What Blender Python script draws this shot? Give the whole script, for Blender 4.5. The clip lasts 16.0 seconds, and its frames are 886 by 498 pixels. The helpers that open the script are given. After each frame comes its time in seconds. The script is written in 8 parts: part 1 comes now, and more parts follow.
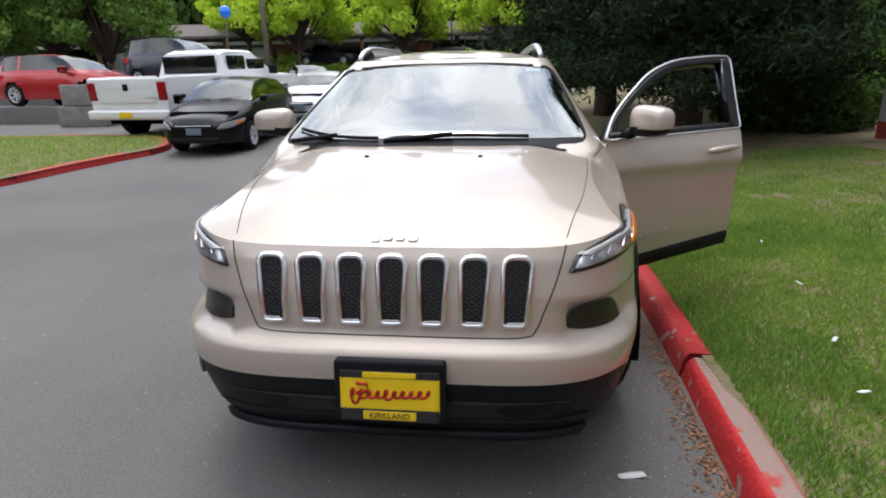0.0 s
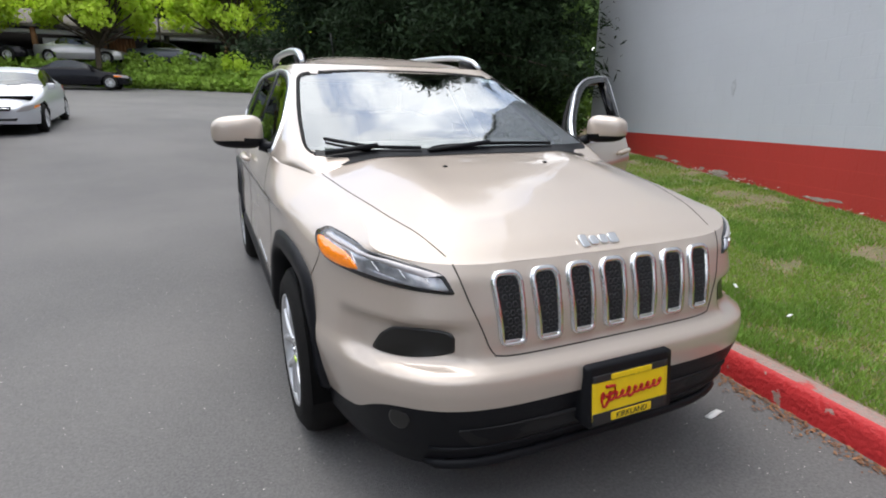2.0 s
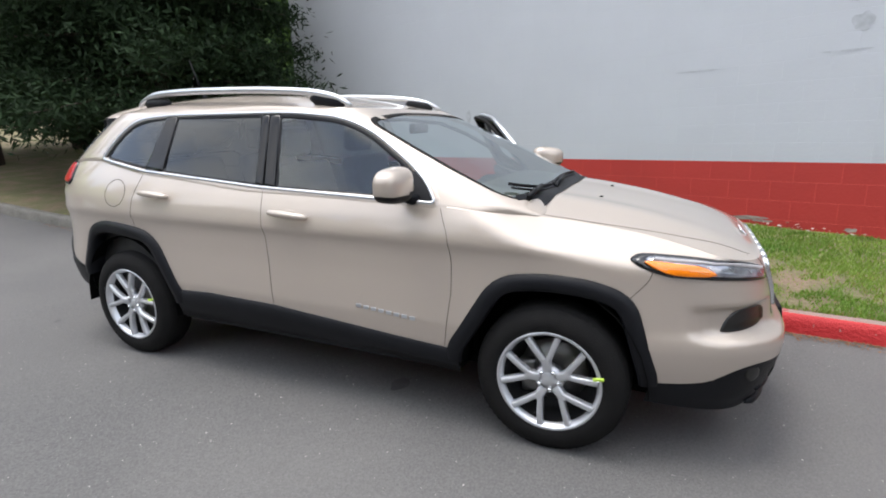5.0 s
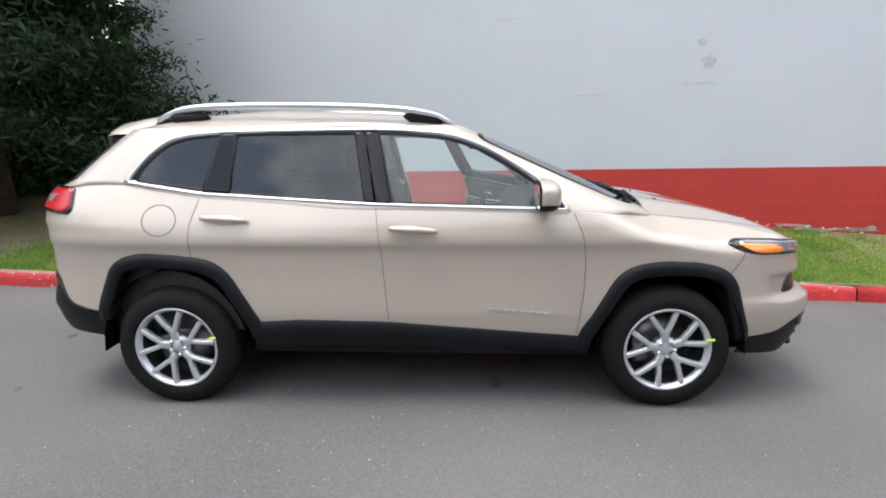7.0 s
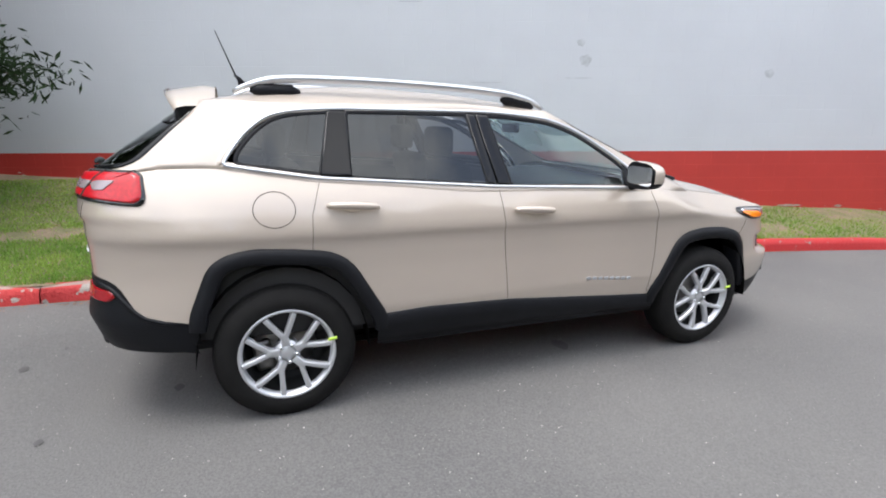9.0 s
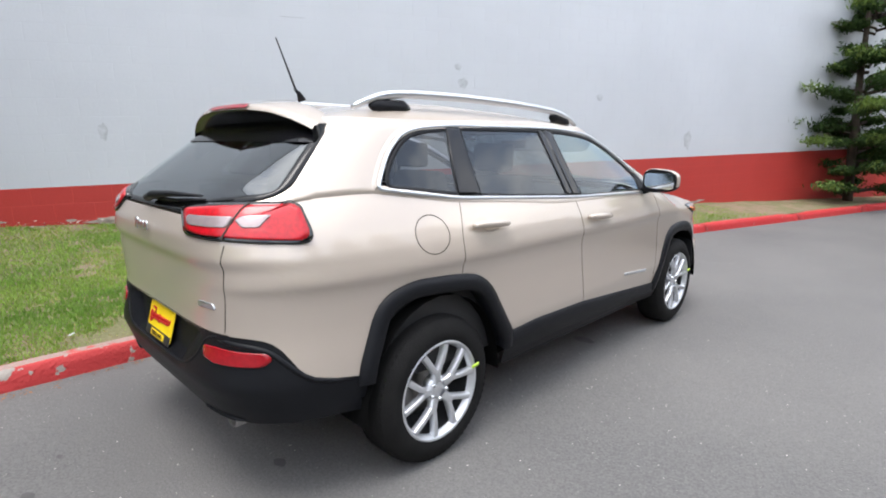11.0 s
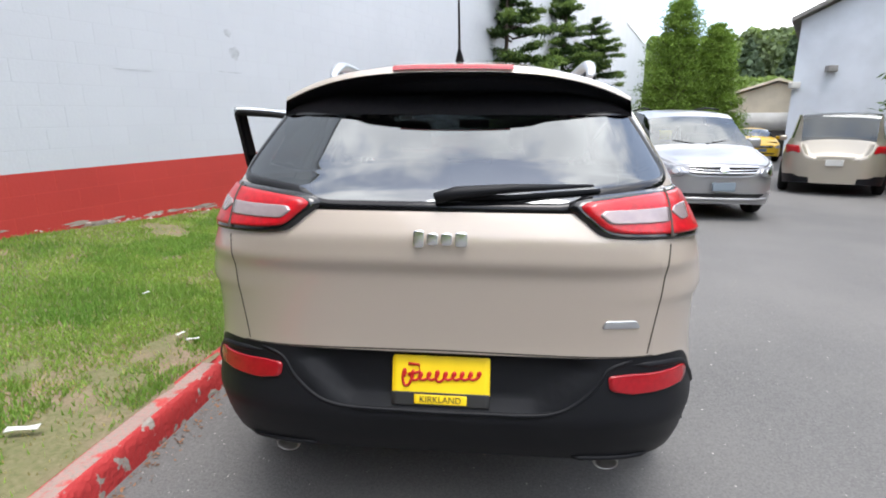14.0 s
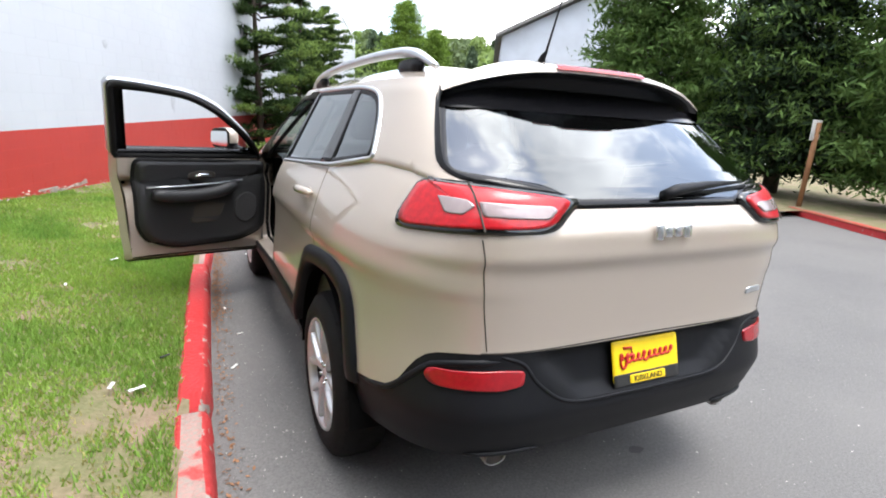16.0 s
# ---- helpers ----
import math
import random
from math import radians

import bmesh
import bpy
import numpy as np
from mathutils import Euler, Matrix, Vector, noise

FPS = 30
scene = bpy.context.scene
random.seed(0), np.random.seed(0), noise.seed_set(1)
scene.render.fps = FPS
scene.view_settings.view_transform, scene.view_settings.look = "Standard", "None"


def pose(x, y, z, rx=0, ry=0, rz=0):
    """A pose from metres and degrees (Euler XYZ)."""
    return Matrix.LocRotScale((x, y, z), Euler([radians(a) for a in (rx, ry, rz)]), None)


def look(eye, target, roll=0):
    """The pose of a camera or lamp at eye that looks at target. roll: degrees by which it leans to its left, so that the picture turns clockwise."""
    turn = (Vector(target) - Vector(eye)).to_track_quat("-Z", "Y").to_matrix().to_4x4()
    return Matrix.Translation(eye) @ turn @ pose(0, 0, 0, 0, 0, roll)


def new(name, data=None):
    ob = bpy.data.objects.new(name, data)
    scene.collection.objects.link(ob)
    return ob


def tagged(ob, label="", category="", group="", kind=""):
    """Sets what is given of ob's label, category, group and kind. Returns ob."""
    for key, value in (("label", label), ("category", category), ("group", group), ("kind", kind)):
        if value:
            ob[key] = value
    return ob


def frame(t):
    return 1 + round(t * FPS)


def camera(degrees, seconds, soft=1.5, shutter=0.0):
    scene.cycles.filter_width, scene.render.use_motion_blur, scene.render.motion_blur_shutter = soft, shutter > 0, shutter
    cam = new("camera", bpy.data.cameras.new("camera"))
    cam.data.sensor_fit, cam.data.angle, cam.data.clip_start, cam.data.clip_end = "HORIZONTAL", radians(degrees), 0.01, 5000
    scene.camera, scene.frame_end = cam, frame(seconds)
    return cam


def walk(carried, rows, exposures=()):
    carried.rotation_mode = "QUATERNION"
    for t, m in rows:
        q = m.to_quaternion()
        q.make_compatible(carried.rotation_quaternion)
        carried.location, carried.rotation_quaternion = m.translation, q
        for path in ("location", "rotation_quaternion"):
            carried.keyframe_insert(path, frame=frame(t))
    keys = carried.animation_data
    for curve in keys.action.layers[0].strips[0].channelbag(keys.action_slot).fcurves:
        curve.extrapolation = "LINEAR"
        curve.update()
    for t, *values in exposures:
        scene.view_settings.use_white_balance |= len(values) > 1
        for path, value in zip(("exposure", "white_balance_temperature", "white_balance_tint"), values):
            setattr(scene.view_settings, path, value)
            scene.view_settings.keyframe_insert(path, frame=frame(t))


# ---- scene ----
cam = camera(80.8, 16.0, 1.9)
PATH = [
    (0.0, (0.318, -3.683, 1.349), (0.115, -1.779, 0.773), -0.86),
    (0.5, (-0.028, -3.702, 1.352), (-0.012, -1.782, 0.791), -0.82),
    (1.0, (-0.423, -3.683, 1.351), (-0.147, -1.785, 0.784), -1.50),
    (1.5, (-0.790, -3.577, 1.342), (-0.256, -1.734, 0.779), -0.95),
    (2.0, (-1.139, -3.410, 1.345), (-0.343, -1.658, 0.800), 0.57),
    (2.5, (-1.546, -3.230, 1.361), (-0.522, -1.597, 0.827), 0.78),
    (3.0, (-1.883, -2.973, 1.357), (-0.649, -1.483, 0.850), 0.05),
    (3.5, (-2.202, -2.698, 1.369), (-0.791, -1.360, 0.900), -0.13),
    (4.0, (-2.516, -2.415, 1.409), (-0.939, -1.280, 0.931), 0.12),
    (6.3, (-3.394, -0.832, 1.475), (-1.469, -0.510, 1.037), -1.31),
    (6.5, (-3.449, -0.673, 1.462), (-1.511, -0.443, 1.026), -1.01),
    (7.0, (-3.561, -0.250, 1.493), (-1.609, -0.174, 1.065), -0.63),
    (7.5, (-3.572, 0.169, 1.496), (-1.616, 0.061, 1.089), -1.04),
    (8.0, (-3.547, 0.591, 1.481), (-1.609, 0.288, 1.093), 1.83),
    (8.2, (-3.516, 0.804, 1.507), (-1.601, 0.407, 1.090), 2.29),
    (10.3, (-2.855, 2.427, 1.473), (-1.308, 1.226, 1.072), 0.83),
    (10.5, (-2.745, 2.556, 1.475), (-1.247, 1.284, 1.102), 1.41),
    (11.0, (-2.421, 2.895, 1.447), (-1.045, 1.501, 1.043), 0.28),
    (11.5, (-2.067, 3.128, 1.419), (-0.831, 1.611, 1.004), 0.43),
    (12.0, (-1.672, 3.293, 1.414), (-0.596, 1.663, 0.983), 1.15),
    (12.5, (-1.311, 3.463, 1.419), (-0.444, 1.711, 0.993), 0.48),
    (13.0, (-0.931, 3.566, 1.409), (-0.286, 1.721, 0.981), 0.96),
    (13.5, (-0.535, 3.602, 1.406), (-0.081, 1.709, 0.946), 0.70),
    (14.0, (-0.136, 3.641, 1.404), (0.042, 1.702, 0.948), 0.23),
    (14.5, (0.234, 3.628, 1.376), (0.160, 1.679, 0.932), 2.09),
    (15.0, (0.633, 3.556, 1.394), (0.298, 1.636, 0.944), 1.94),
    (15.5, (1.006, 3.487, 1.399), (0.379, 1.650, 0.918), 2.43),
    (16.0, (1.346, 3.352, 1.390), (0.480, 1.612, 0.921), 3.19),
]
walk(cam, [(t, look(eye, target, roll)) for t, eye, target, roll in PATH], exposures=[(0, 0.9), (2, 1.03), (4, 1.14), (7, 1.33), (8, 1.38), (10.5, 1.48), (12, 1.55), (14, 1.58), (15, 1.73), (16, 1.95)])

world = bpy.data.worlds.new("overcast_sky")
scene.world = world
world.use_nodes = True
wt = world.node_tree
sky = wt.nodes.new("ShaderNodeTexSky")
sky.sky_type = "NISHITA"
sky.sun_disc = False
sky.sun_elevation = radians(76.5)
sky.sun_rotation = radians(-13)
bg = wt.nodes["Background"]
bg.inputs[1].default_value = 0.158
# broken cloud over the blue sky
tc = wt.nodes.new("ShaderNodeTexCoord")
cn = wt.nodes.new("ShaderNodeTexNoise")
cn.inputs["Scale"].default_value = 3.0
cn.inputs["Detail"].default_value = 7
cn.inputs["Roughness"].default_value = 0.6
cr = wt.nodes.new("ShaderNodeValToRGB")
cr.color_ramp.elements[0].position = 0.4
cr.color_ramp.elements[1].position = 0.53
cr.color_ramp.elements[0].color = (0.25, 0.25, 0.25, 1)
cs = wt.nodes.new("ShaderNodeTexNoise")
cs.inputs["Scale"].default_value = 2.3
cs.inputs["Detail"].default_value = 5
cc = wt.nodes.new("ShaderNodeValToRGB")
cc.color_ramp.elements[0].position = 0.36
cc.color_ramp.elements[1].position = 0.64
cc.color_ramp.elements[0].color = (4.05, 4.2, 4.6, 1)
cc.color_ramp.elements[1].color = (9.9, 9.85, 9.95, 1)
mx = wt.nodes.new("ShaderNodeMix")
mx.data_type = "RGBA"
mp = wt.nodes.new("ShaderNodeMapping")
mp.inputs["Location"].default_value = (1.7, 0.4, 0.9)
wt.links.new(tc.outputs["Generated"], mp.inputs["Vector"])
wt.links.new(mp.outputs[0], cn.inputs["Vector"])
wt.links.new(tc.outputs["Generated"], cs.inputs["Vector"])
wt.links.new(cn.outputs[0], cr.inputs[0])
wt.links.new(cs.outputs[0], cc.inputs[0])
wt.links.new(cr.outputs[0], mx.inputs[0])
wt.links.new(sky.outputs[0], mx.inputs[6])
wt.links.new(cc.outputs[0], mx.inputs[7])
# the cloud is brighter round the veiled sun
SUN_FROM = Vector((-1.5, 4.5, 18)).normalized()
dp = wt.nodes.new("ShaderNodeVectorMath")
dp.operation = "DOT_PRODUCT"
dp.inputs[1].default_value = SUN_FROM
wt.links.new(tc.outputs["Generated"], dp.inputs[0])
gl = wt.nodes.new("ShaderNodeMapRange")
gl.interpolation_type = "SMOOTHSTEP"
for k, v in enumerate((0.86, 1.0, 1.0, 1.3)):
    gl.inputs[k + 1].default_value = v
wt.links.new(dp.outputs["Value"], gl.inputs[0])
gm = wt.nodes.new("ShaderNodeVectorMath")
gm.operation = "SCALE"
wt.links.new(mx.outputs[2], gm.inputs[0])
wt.links.new(gl.outputs[0], gm.inputs["Scale"])
wt.links.new(gm.outputs[0], bg.inputs[0])

sun_data = bpy.data.lights.new("sun", "SUN")
sun_data.energy = 0.85
sun_data.angle = radians(26)
sun_data.color = (1.0, 0.975, 0.94)
sun = new("sun", sun_data)
sun.matrix_world = look(SUN_FROM * 25, (0, 0, 0))

# ---- materials ----
def material(name, color, rough=0.5, metal=0.0, vary=0.0, vscale=3.0, dark=None, fine=0.0, fscale=60.0,
             bump=0.0, bscale=80.0, coat=0.0, emit=0.0, trans=0.0, ior=1.45, rand=0.0, island=0.0, stops=(0.35, 0.65), spec=0.5):
    """A principled surface: a broad stain noise to the colour dark, a fine grain, a bump, and a change from piece to piece."""
    m = bpy.data.materials.new(name)
    m.use_nodes = True
    nt = m.node_tree
    n, l = nt.nodes, nt.links
    p = n["Principled BSDF"]
    p.inputs["Roughness"].default_value = rough
    p.inputs["Metallic"].default_value = metal
    p.inputs["IOR"].default_value = ior
    p.inputs["Specular IOR Level"].default_value = spec
    if coat:
        p.inputs["Coat Weight"].default_value = coat
        p.inputs["Coat Roughness"].default_value = 0.03
    if trans:
        p.inputs["Transmission Weight"].default_value = trans
    if emit:
        p.inputs["Emission Color"].default_value = (*color, 1)
        p.inputs["Emission Strength"].default_value = emit
    base = n.new("ShaderNodeRGB")
    base.outputs[0].default_value = (*color, 1)
    out = base.outputs[0]
    co = n.new("ShaderNodeNewGeometry").outputs["Position"]

    def noise_tex(scale, detail, lo, hi):
        t = n.new("ShaderNodeTexNoise")
        t.inputs["Scale"].default_value = scale
        t.inputs["Detail"].default_value = detail
        l.new(co, t.inputs["Vector"])
        r = n.new("ShaderNodeMapRange")
        r.inputs[1].default_value, r.inputs[2].default_value = lo, hi
        l.new(t.outputs[0], r.inputs[0])
        return r.outputs[0]

    def blend(fac, a, b, weight=1.0, mode="MIX"):
        x = n.new("ShaderNodeMix")
        x.data_type, x.blend_type = "RGBA", mode
        if weight != 1.0:
            k = n.new("ShaderNodeMath")
            k.operation = "MULTIPLY"
            k.inputs[1].default_value = weight
            l.new(fac, k.inputs[0])
            fac = k.outputs[0]
        l.new(fac, x.inputs[0])
        l.new(a, x.inputs[6])
        if isinstance(b, tuple):
            x.inputs[7].default_value = (*b, 1)
        else:
            l.new(b, x.inputs[7])
        return x.outputs[2]

    if vary:
        out = blend(noise_tex(vscale, 6, *stops), out, dark or tuple(c * 0.6 for c in color), vary)
    if fine:
        out = blend(noise_tex(fscale, 3, 0.3, 0.7), out, tuple(min(1, c * 1.7 + 0.02) for c in color), fine)
    if rand or island:
        src = n.new("ShaderNodeObjectInfo").outputs["Random"] if rand else n.new("ShaderNodeNewGeometry").outputs["Random Per Island"]
        h = n.new("ShaderNodeHueSaturation")
        r = n.new("ShaderNodeMapRange")
        amount = rand or island
        r.inputs[3].default_value, r.inputs[4].default_value = 1 - amount, 1 + amount
        l.new(src, r.inputs[0])
        l.new(r.outputs[0], h.inputs["Value"])
        l.new(out, h.inputs["Color"])
        out = h.outputs[0]
    l.new(out, p.inputs["Base Color"])
    if bump:
        b = n.new("ShaderNodeBump")
        b.inputs["Strength"].default_value = bump
        b.inputs["Distance"].default_value = 0.02
        t = n.new("ShaderNodeTexNoise")
        t.inputs["Scale"].default_value = bscale
        t.inputs["Detail"].default_value = 4
        l.new(co, t.inputs["Vector"])
        l.new(t.outputs[0], b.inputs["Height"])
        l.new(b.outputs[0], p.inputs["Normal"])
    return m


def leaf_material(name, color, spread=0.35, light=0.25, dark=None, vscale=0.8):
    """Foliage: each leaf a little lighter or darker, some light passing through."""
    m = material(name, color, rough=0.85, island=spread, vary=0.5 if dark is None else 0.9, vscale=vscale, dark=dark or tuple(c * 0.6 for c in color))
    nt = m.node_tree
    p = nt.nodes["Principled BSDF"]
    p.inputs["Specular IOR Level"].default_value = 0.15
    tr = nt.nodes.new("ShaderNodeBsdfTranslucent")
    tr.inputs[0].default_value = (color[0] * 1.3, color[1] * 1.4, color[2] * 0.7, 1)
    mixer = nt.nodes.new("ShaderNodeMixShader")
    mixer.inputs[0].default_value = light
    nt.links.new(p.outputs[0], mixer.inputs[1])
    nt.links.new(tr.outputs[0], mixer.inputs[2])
    nt.links.new(mixer.outputs[0], nt.nodes["Material Output"].inputs[0])
    return m


def glass(name, tint, rough=0.0, f0=0.08):
    """A thin pane: clear tint with a mirror coat that grows towards grazing angles."""
    m = bpy.data.materials.new(name)
    m.use_nodes = True
    nt = m.node_tree
    n, l = nt.nodes, nt.links
    n.remove(n["Principled BSDF"])
    t = n.new("ShaderNodeBsdfTransparent")
    t.inputs[0].default_value = (*tint, 1)
    g = n.new("ShaderNodeBsdfGlossy")
    g.inputs["Roughness"].default_value = rough
    g.inputs["Color"].default_value = (0.92, 0.96, 0.98, 1)
    f = n.new("ShaderNodeLayerWeight")
    f.inputs[0].default_value = 0.5
    p = n.new("ShaderNodeMath")
    p.operation = "POWER"
    p.inputs[1].default_value = 4.0
    l.new(f.outputs["Facing"], p.inputs[0])
    r = n.new("ShaderNodeMapRange")
    r.inputs[3].default_value = f0
    l.new(p.outputs[0], r.inputs[0])
    x = n.new("ShaderNodeMixShader")
    l.new(r.outputs[0], x.inputs[0])
    l.new(t.outputs[0], x.inputs[1])
    l.new(g.outputs[0], x.inputs[2])
    l.new(x.outputs[0], n["Material Output"].inputs[0])
    return m


M = {}
M["asphalt"] = material("asphalt", (0.116, 0.112, 0.108), 0.85, vary=0.9, vscale=0.5, dark=(0.074, 0.073, 0.073), fine=0.4, fscale=100, bump=0.3, bscale=170)
M["grass"] = material("grass_soil", (0.19, 0.138, 0.092), 0.95, vary=0.9, vscale=3.4, dark=(0.1, 0.115, 0.04), fine=0.3, fscale=40, bump=0.8, bscale=30, stops=(0.36, 0.56))
M["blade"] = leaf_material("grass_blade", (0.25, 0.365, 0.08), 0.4, 0.3, (0.175, 0.29, 0.06), 2.2)
M["blade_lush"] = leaf_material("lush_grass", (0.2, 0.32, 0.07), 0.45, 0.3, (0.12, 0.24, 0.05), 2.5)
M["blade_dry"] = leaf_material("dry_grass", (0.38, 0.35, 0.15), 0.35, 0.3, (0.3, 0.22, 0.1), 2.0)
M["kerb_red"] = material("kerb_red_paint", (0.43, 0.022, 0.024), 0.6, vary=0.9, vscale=14, dark=(0.27, 0.22, 0.19), bump=0.5, bscale=45, rand=0.12, stops=(0.66, 0.69))
M["kerb_worn"] = material("kerb_worn_paint", (0.4, 0.03, 0.03), 0.7, vary=1.0, vscale=11, dark=(0.3, 0.27, 0.24), bump=0.6, bscale=45, rand=0.08, stops=(0.61, 0.635))
M["kerb_top"] = material("kerb_worn_top", (0.4, 0.05, 0.045), 0.75, vary=1.0, vscale=6, dark=(0.25, 0.225, 0.195), fine=0.25, fscale=70, bump=0.7, bscale=45, stops=(0.37, 0.43))
M["kerb_grey"] = material("kerb_concrete", (0.17, 0.16, 0.14), 0.9, vary=0.8, vscale=4, fine=0.4, fscale=50, bump=0.5, bscale=45)
M["wall_white"] = material("white_block_paint", (0.53, 0.552, 0.585), 0.55, vary=0.35, vscale=0.8, dark=(0.45, 0.47, 0.5), bump=0.1, bscale=38, rand=0.006)
M["wall_red"] = material("red_block_paint", (0.45, 0.042, 0.034), 0.5, vary=0.5, vscale=1.2, dark=(0.36, 0.033, 0.028), bump=0.12, bscale=38, rand=0.012)
M["wall_joint"] = material("block_joint", (0.5, 0.52, 0.55), 0.7)
M["wall_joint_red"] = material("block_joint_red", (0.5, 0.055, 0.04), 0.7)
M["debris"] = material("peeled_paint", (0.42, 0.36, 0.31), 0.9, vary=0.8, vscale=9)
M["paint_beige"] = material("beige_pearl_paint", (0.47, 0.405, 0.345), 0.4, metal=0.35, fine=0.12, fscale=900, coat=1.0)
M["black_trim"] = material("black_textured_plastic", (0.007, 0.0075, 0.0095), 0.45, vary=0.5, vscale=7, dark=(0.011, 0.0115, 0.0135), bump=0.08, bscale=500, spec=0.2)
M["black_gloss"] = material("gloss_black", (0.008, 0.008, 0.009), 0.08, coat=0.5)
M["black_soft"] = material("black_glass_border", (0.006, 0.006, 0.007), 0.12, spec=0.35)
M["rubber"] = material("tyre_rubber", (0.01, 0.0097, 0.0097), 0.75, vary=0.5, vscale=12, dark=(0.016, 0.0155, 0.015), bump=0.2, bscale=120, spec=0.15)
M["alloy"] = material("silver_alloy", (0.6, 0.61, 0.63), 0.36, metal=0.65, coat=0.4)
M["chrome"] = material("chrome", (0.86, 0.87, 0.88), 0.07, metal=1.0)
M["chrome_soft"] = material("soft_chrome", (0.8, 0.81, 0.82), 0.2, metal=0.95)
M["satin"] = material("satin_silver", (0.6, 0.62, 0.65), 0.32, metal=0.9)
M["disc"] = material("brake_steel", (0.32, 0.31, 0.3), 0.35, metal=0.9)
M["barrel"] = material("rim_barrel_grey", (0.03, 0.03, 0.032), 0.6, metal=0.4)
# black underside parts; also holds the shade of wheel arches and cabins as colour
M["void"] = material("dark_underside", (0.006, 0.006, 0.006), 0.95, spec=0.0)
M["gap"] = material("shut_line", (0.05, 0.043, 0.036), 0.8)
M["glass_clear"] = glass("clear_glass", (0.7, 0.8, 0.78), f0=0.065)
M["glass_screen"] = glass("windscreen_glass", (0.5, 0.6, 0.6), f0=0.25)
M["glass_dark"] = glass("privacy_glass", (0.16, 0.17, 0.18), f0=0.055)
M["glass_tint"] = glass("rear_screen_glass", (0.1, 0.105, 0.11), f0=0.15)
M["lens_red"] = material("red_lens", (0.5, 0.006, 0.014), 0.3, coat=0.3, vary=0.6, vscale=60, dark=(0.26, 0.003, 0.008))
M["lens_tail_clear"] = material("clear_tail_lens", (0.33, 0.27, 0.27), 0.25, metal=0.3, coat=0.6, vary=0.7, vscale=55, dark=(0.3, 0.24, 0.25))
M["lens_dark_red"] = material("dark_red_reflector", (0.3, 0.006, 0.012), 0.2, coat=0.3, vary=0.4, vscale=60)
M["lens_white"] = material("clear_lamp_lens", (0.42, 0.4, 0.4), 0.3, metal=0.2, coat=0.3, vary=0.5, vscale=45, dark=(0.3, 0.3, 0.32))
M["lens_amber"] = material("amber_lens", (0.95, 0.24, 0.008), 0.1, coat=1.0, vary=0.3, vscale=40)
M["lamp_bowl"] = material("lamp_reflector", (0.5, 0.52, 0.56), 0.22, metal=0.6, vary=0.8, vscale=22, dark=(0.16, 0.16, 0.19), coat=1.0)
M["smoked"] = material("smoked_lens", (0.014, 0.0135, 0.0125), 0.3, coat=0.12)
M["plate_yellow"] = material("yellow_plate", (0.85, 0.6, 0.01), 0.45, vary=0.2, vscale=8)
M["ink_red"] = material("red_ink", (0.45, 0.01, 0.01), 0.5)
M["ink_black"] = material("black_ink", (0.02, 0.02, 0.02), 0.5)
M["mesh_black"] = material("grille_mesh", (0.01, 0.01, 0.011), 0.7)
M["mesh_wire"] = material("grille_wire_black", (0.03, 0.03, 0.032), 0.6)
M["seat"] = material("dark_seat_fabric", (0.03, 0.03, 0.032), 0.85, bump=0.3, bscale=300, vary=0.3, vscale=10)
M["dash"] = material("dark_dashboard", (0.028, 0.028, 0.03), 0.6, bump=0.2, bscale=300)
M["trim_panel"] = material("black_door_panel", (0.02, 0.02, 0.021), 0.45, bump=0.15, bscale=300)
M["sticker"] = material("white_sticker", (0.8, 0.8, 0.78), 0.6)
M["tag"] = material("yellow_green_tag", (0.6, 0.85, 0.1), 0.5)
M["bark"] = material("bark", (0.075, 0.055, 0.042), 0.9, vary=0.8, vscale=6, bump=0.9, bscale=25)
M["conifer"] = leaf_material("dark_conifer_needles", (0.02, 0.036, 0.016), 0.5, 0.06)
M["pine"] = leaf_material("blue_green_pine_needles", (0.042, 0.075, 0.024), 0.55, 0.15)
M["pine_tip"] = leaf_material("pale_pine_tips", (0.13, 0.19, 0.05), 0.4, 0.2)
M["arbor"] = leaf_material("arborvitae_foliage", (0.14, 0.22, 0.04), 0.4, 0.2)
M["maple"] = leaf_material("fresh_spring_leaves", (0.46, 0.58, 0.08), 0.3, 0.45)
M["leaf_mid"] = leaf_material("mid_green_leaves", (0.12, 0.20, 0.045), 0.4, 0.3)
M["ivy"] = leaf_material("ground_ivy", (0.25, 0.37, 0.07), 0.45, 0.3)
# tip green raised so the screen's outer sprays look sunlit
M["evergreen_tip"] = leaf_material("sunlit_evergreen_tips", (0.085, 0.14, 0.04), 0.45, 0.15)
M["bush"] = leaf_material("glossy_bush_leaves", (0.065, 0.115, 0.03), 0.5, 0.15)
# far_dark, far_leaf, far_wood: hillside greens with distance haze mixed into the colour
M["far_dark"] = leaf_material("hazed_conifer_foliage", (0.085, 0.12, 0.075), 0.4, 0.15)
M["far_leaf"] = leaf_material("hazed_leafy_foliage", (0.2, 0.27, 0.1), 0.35, 0.25)
M["far_wood"] = leaf_material("hazed_wood_foliage", (0.13, 0.17, 0.09), 0.35, 0.25)
M["far_mid"] = leaf_material("mid_woodland_foliage", (0.06, 0.1, 0.03), 0.45, 0.2)
M["cream"] = material("cream_siding", (0.62, 0.56, 0.44), 0.7, vary=0.3, vscale=2)
M["roof_grey"] = material("grey_shingle", (0.16, 0.14, 0.13), 0.9, vary=0.6, vscale=2.5, bump=0.5, bscale=18)
M["timber"] = material("brown_timber", (0.24, 0.115, 0.05), 0.8, vary=0.6, vscale=5)
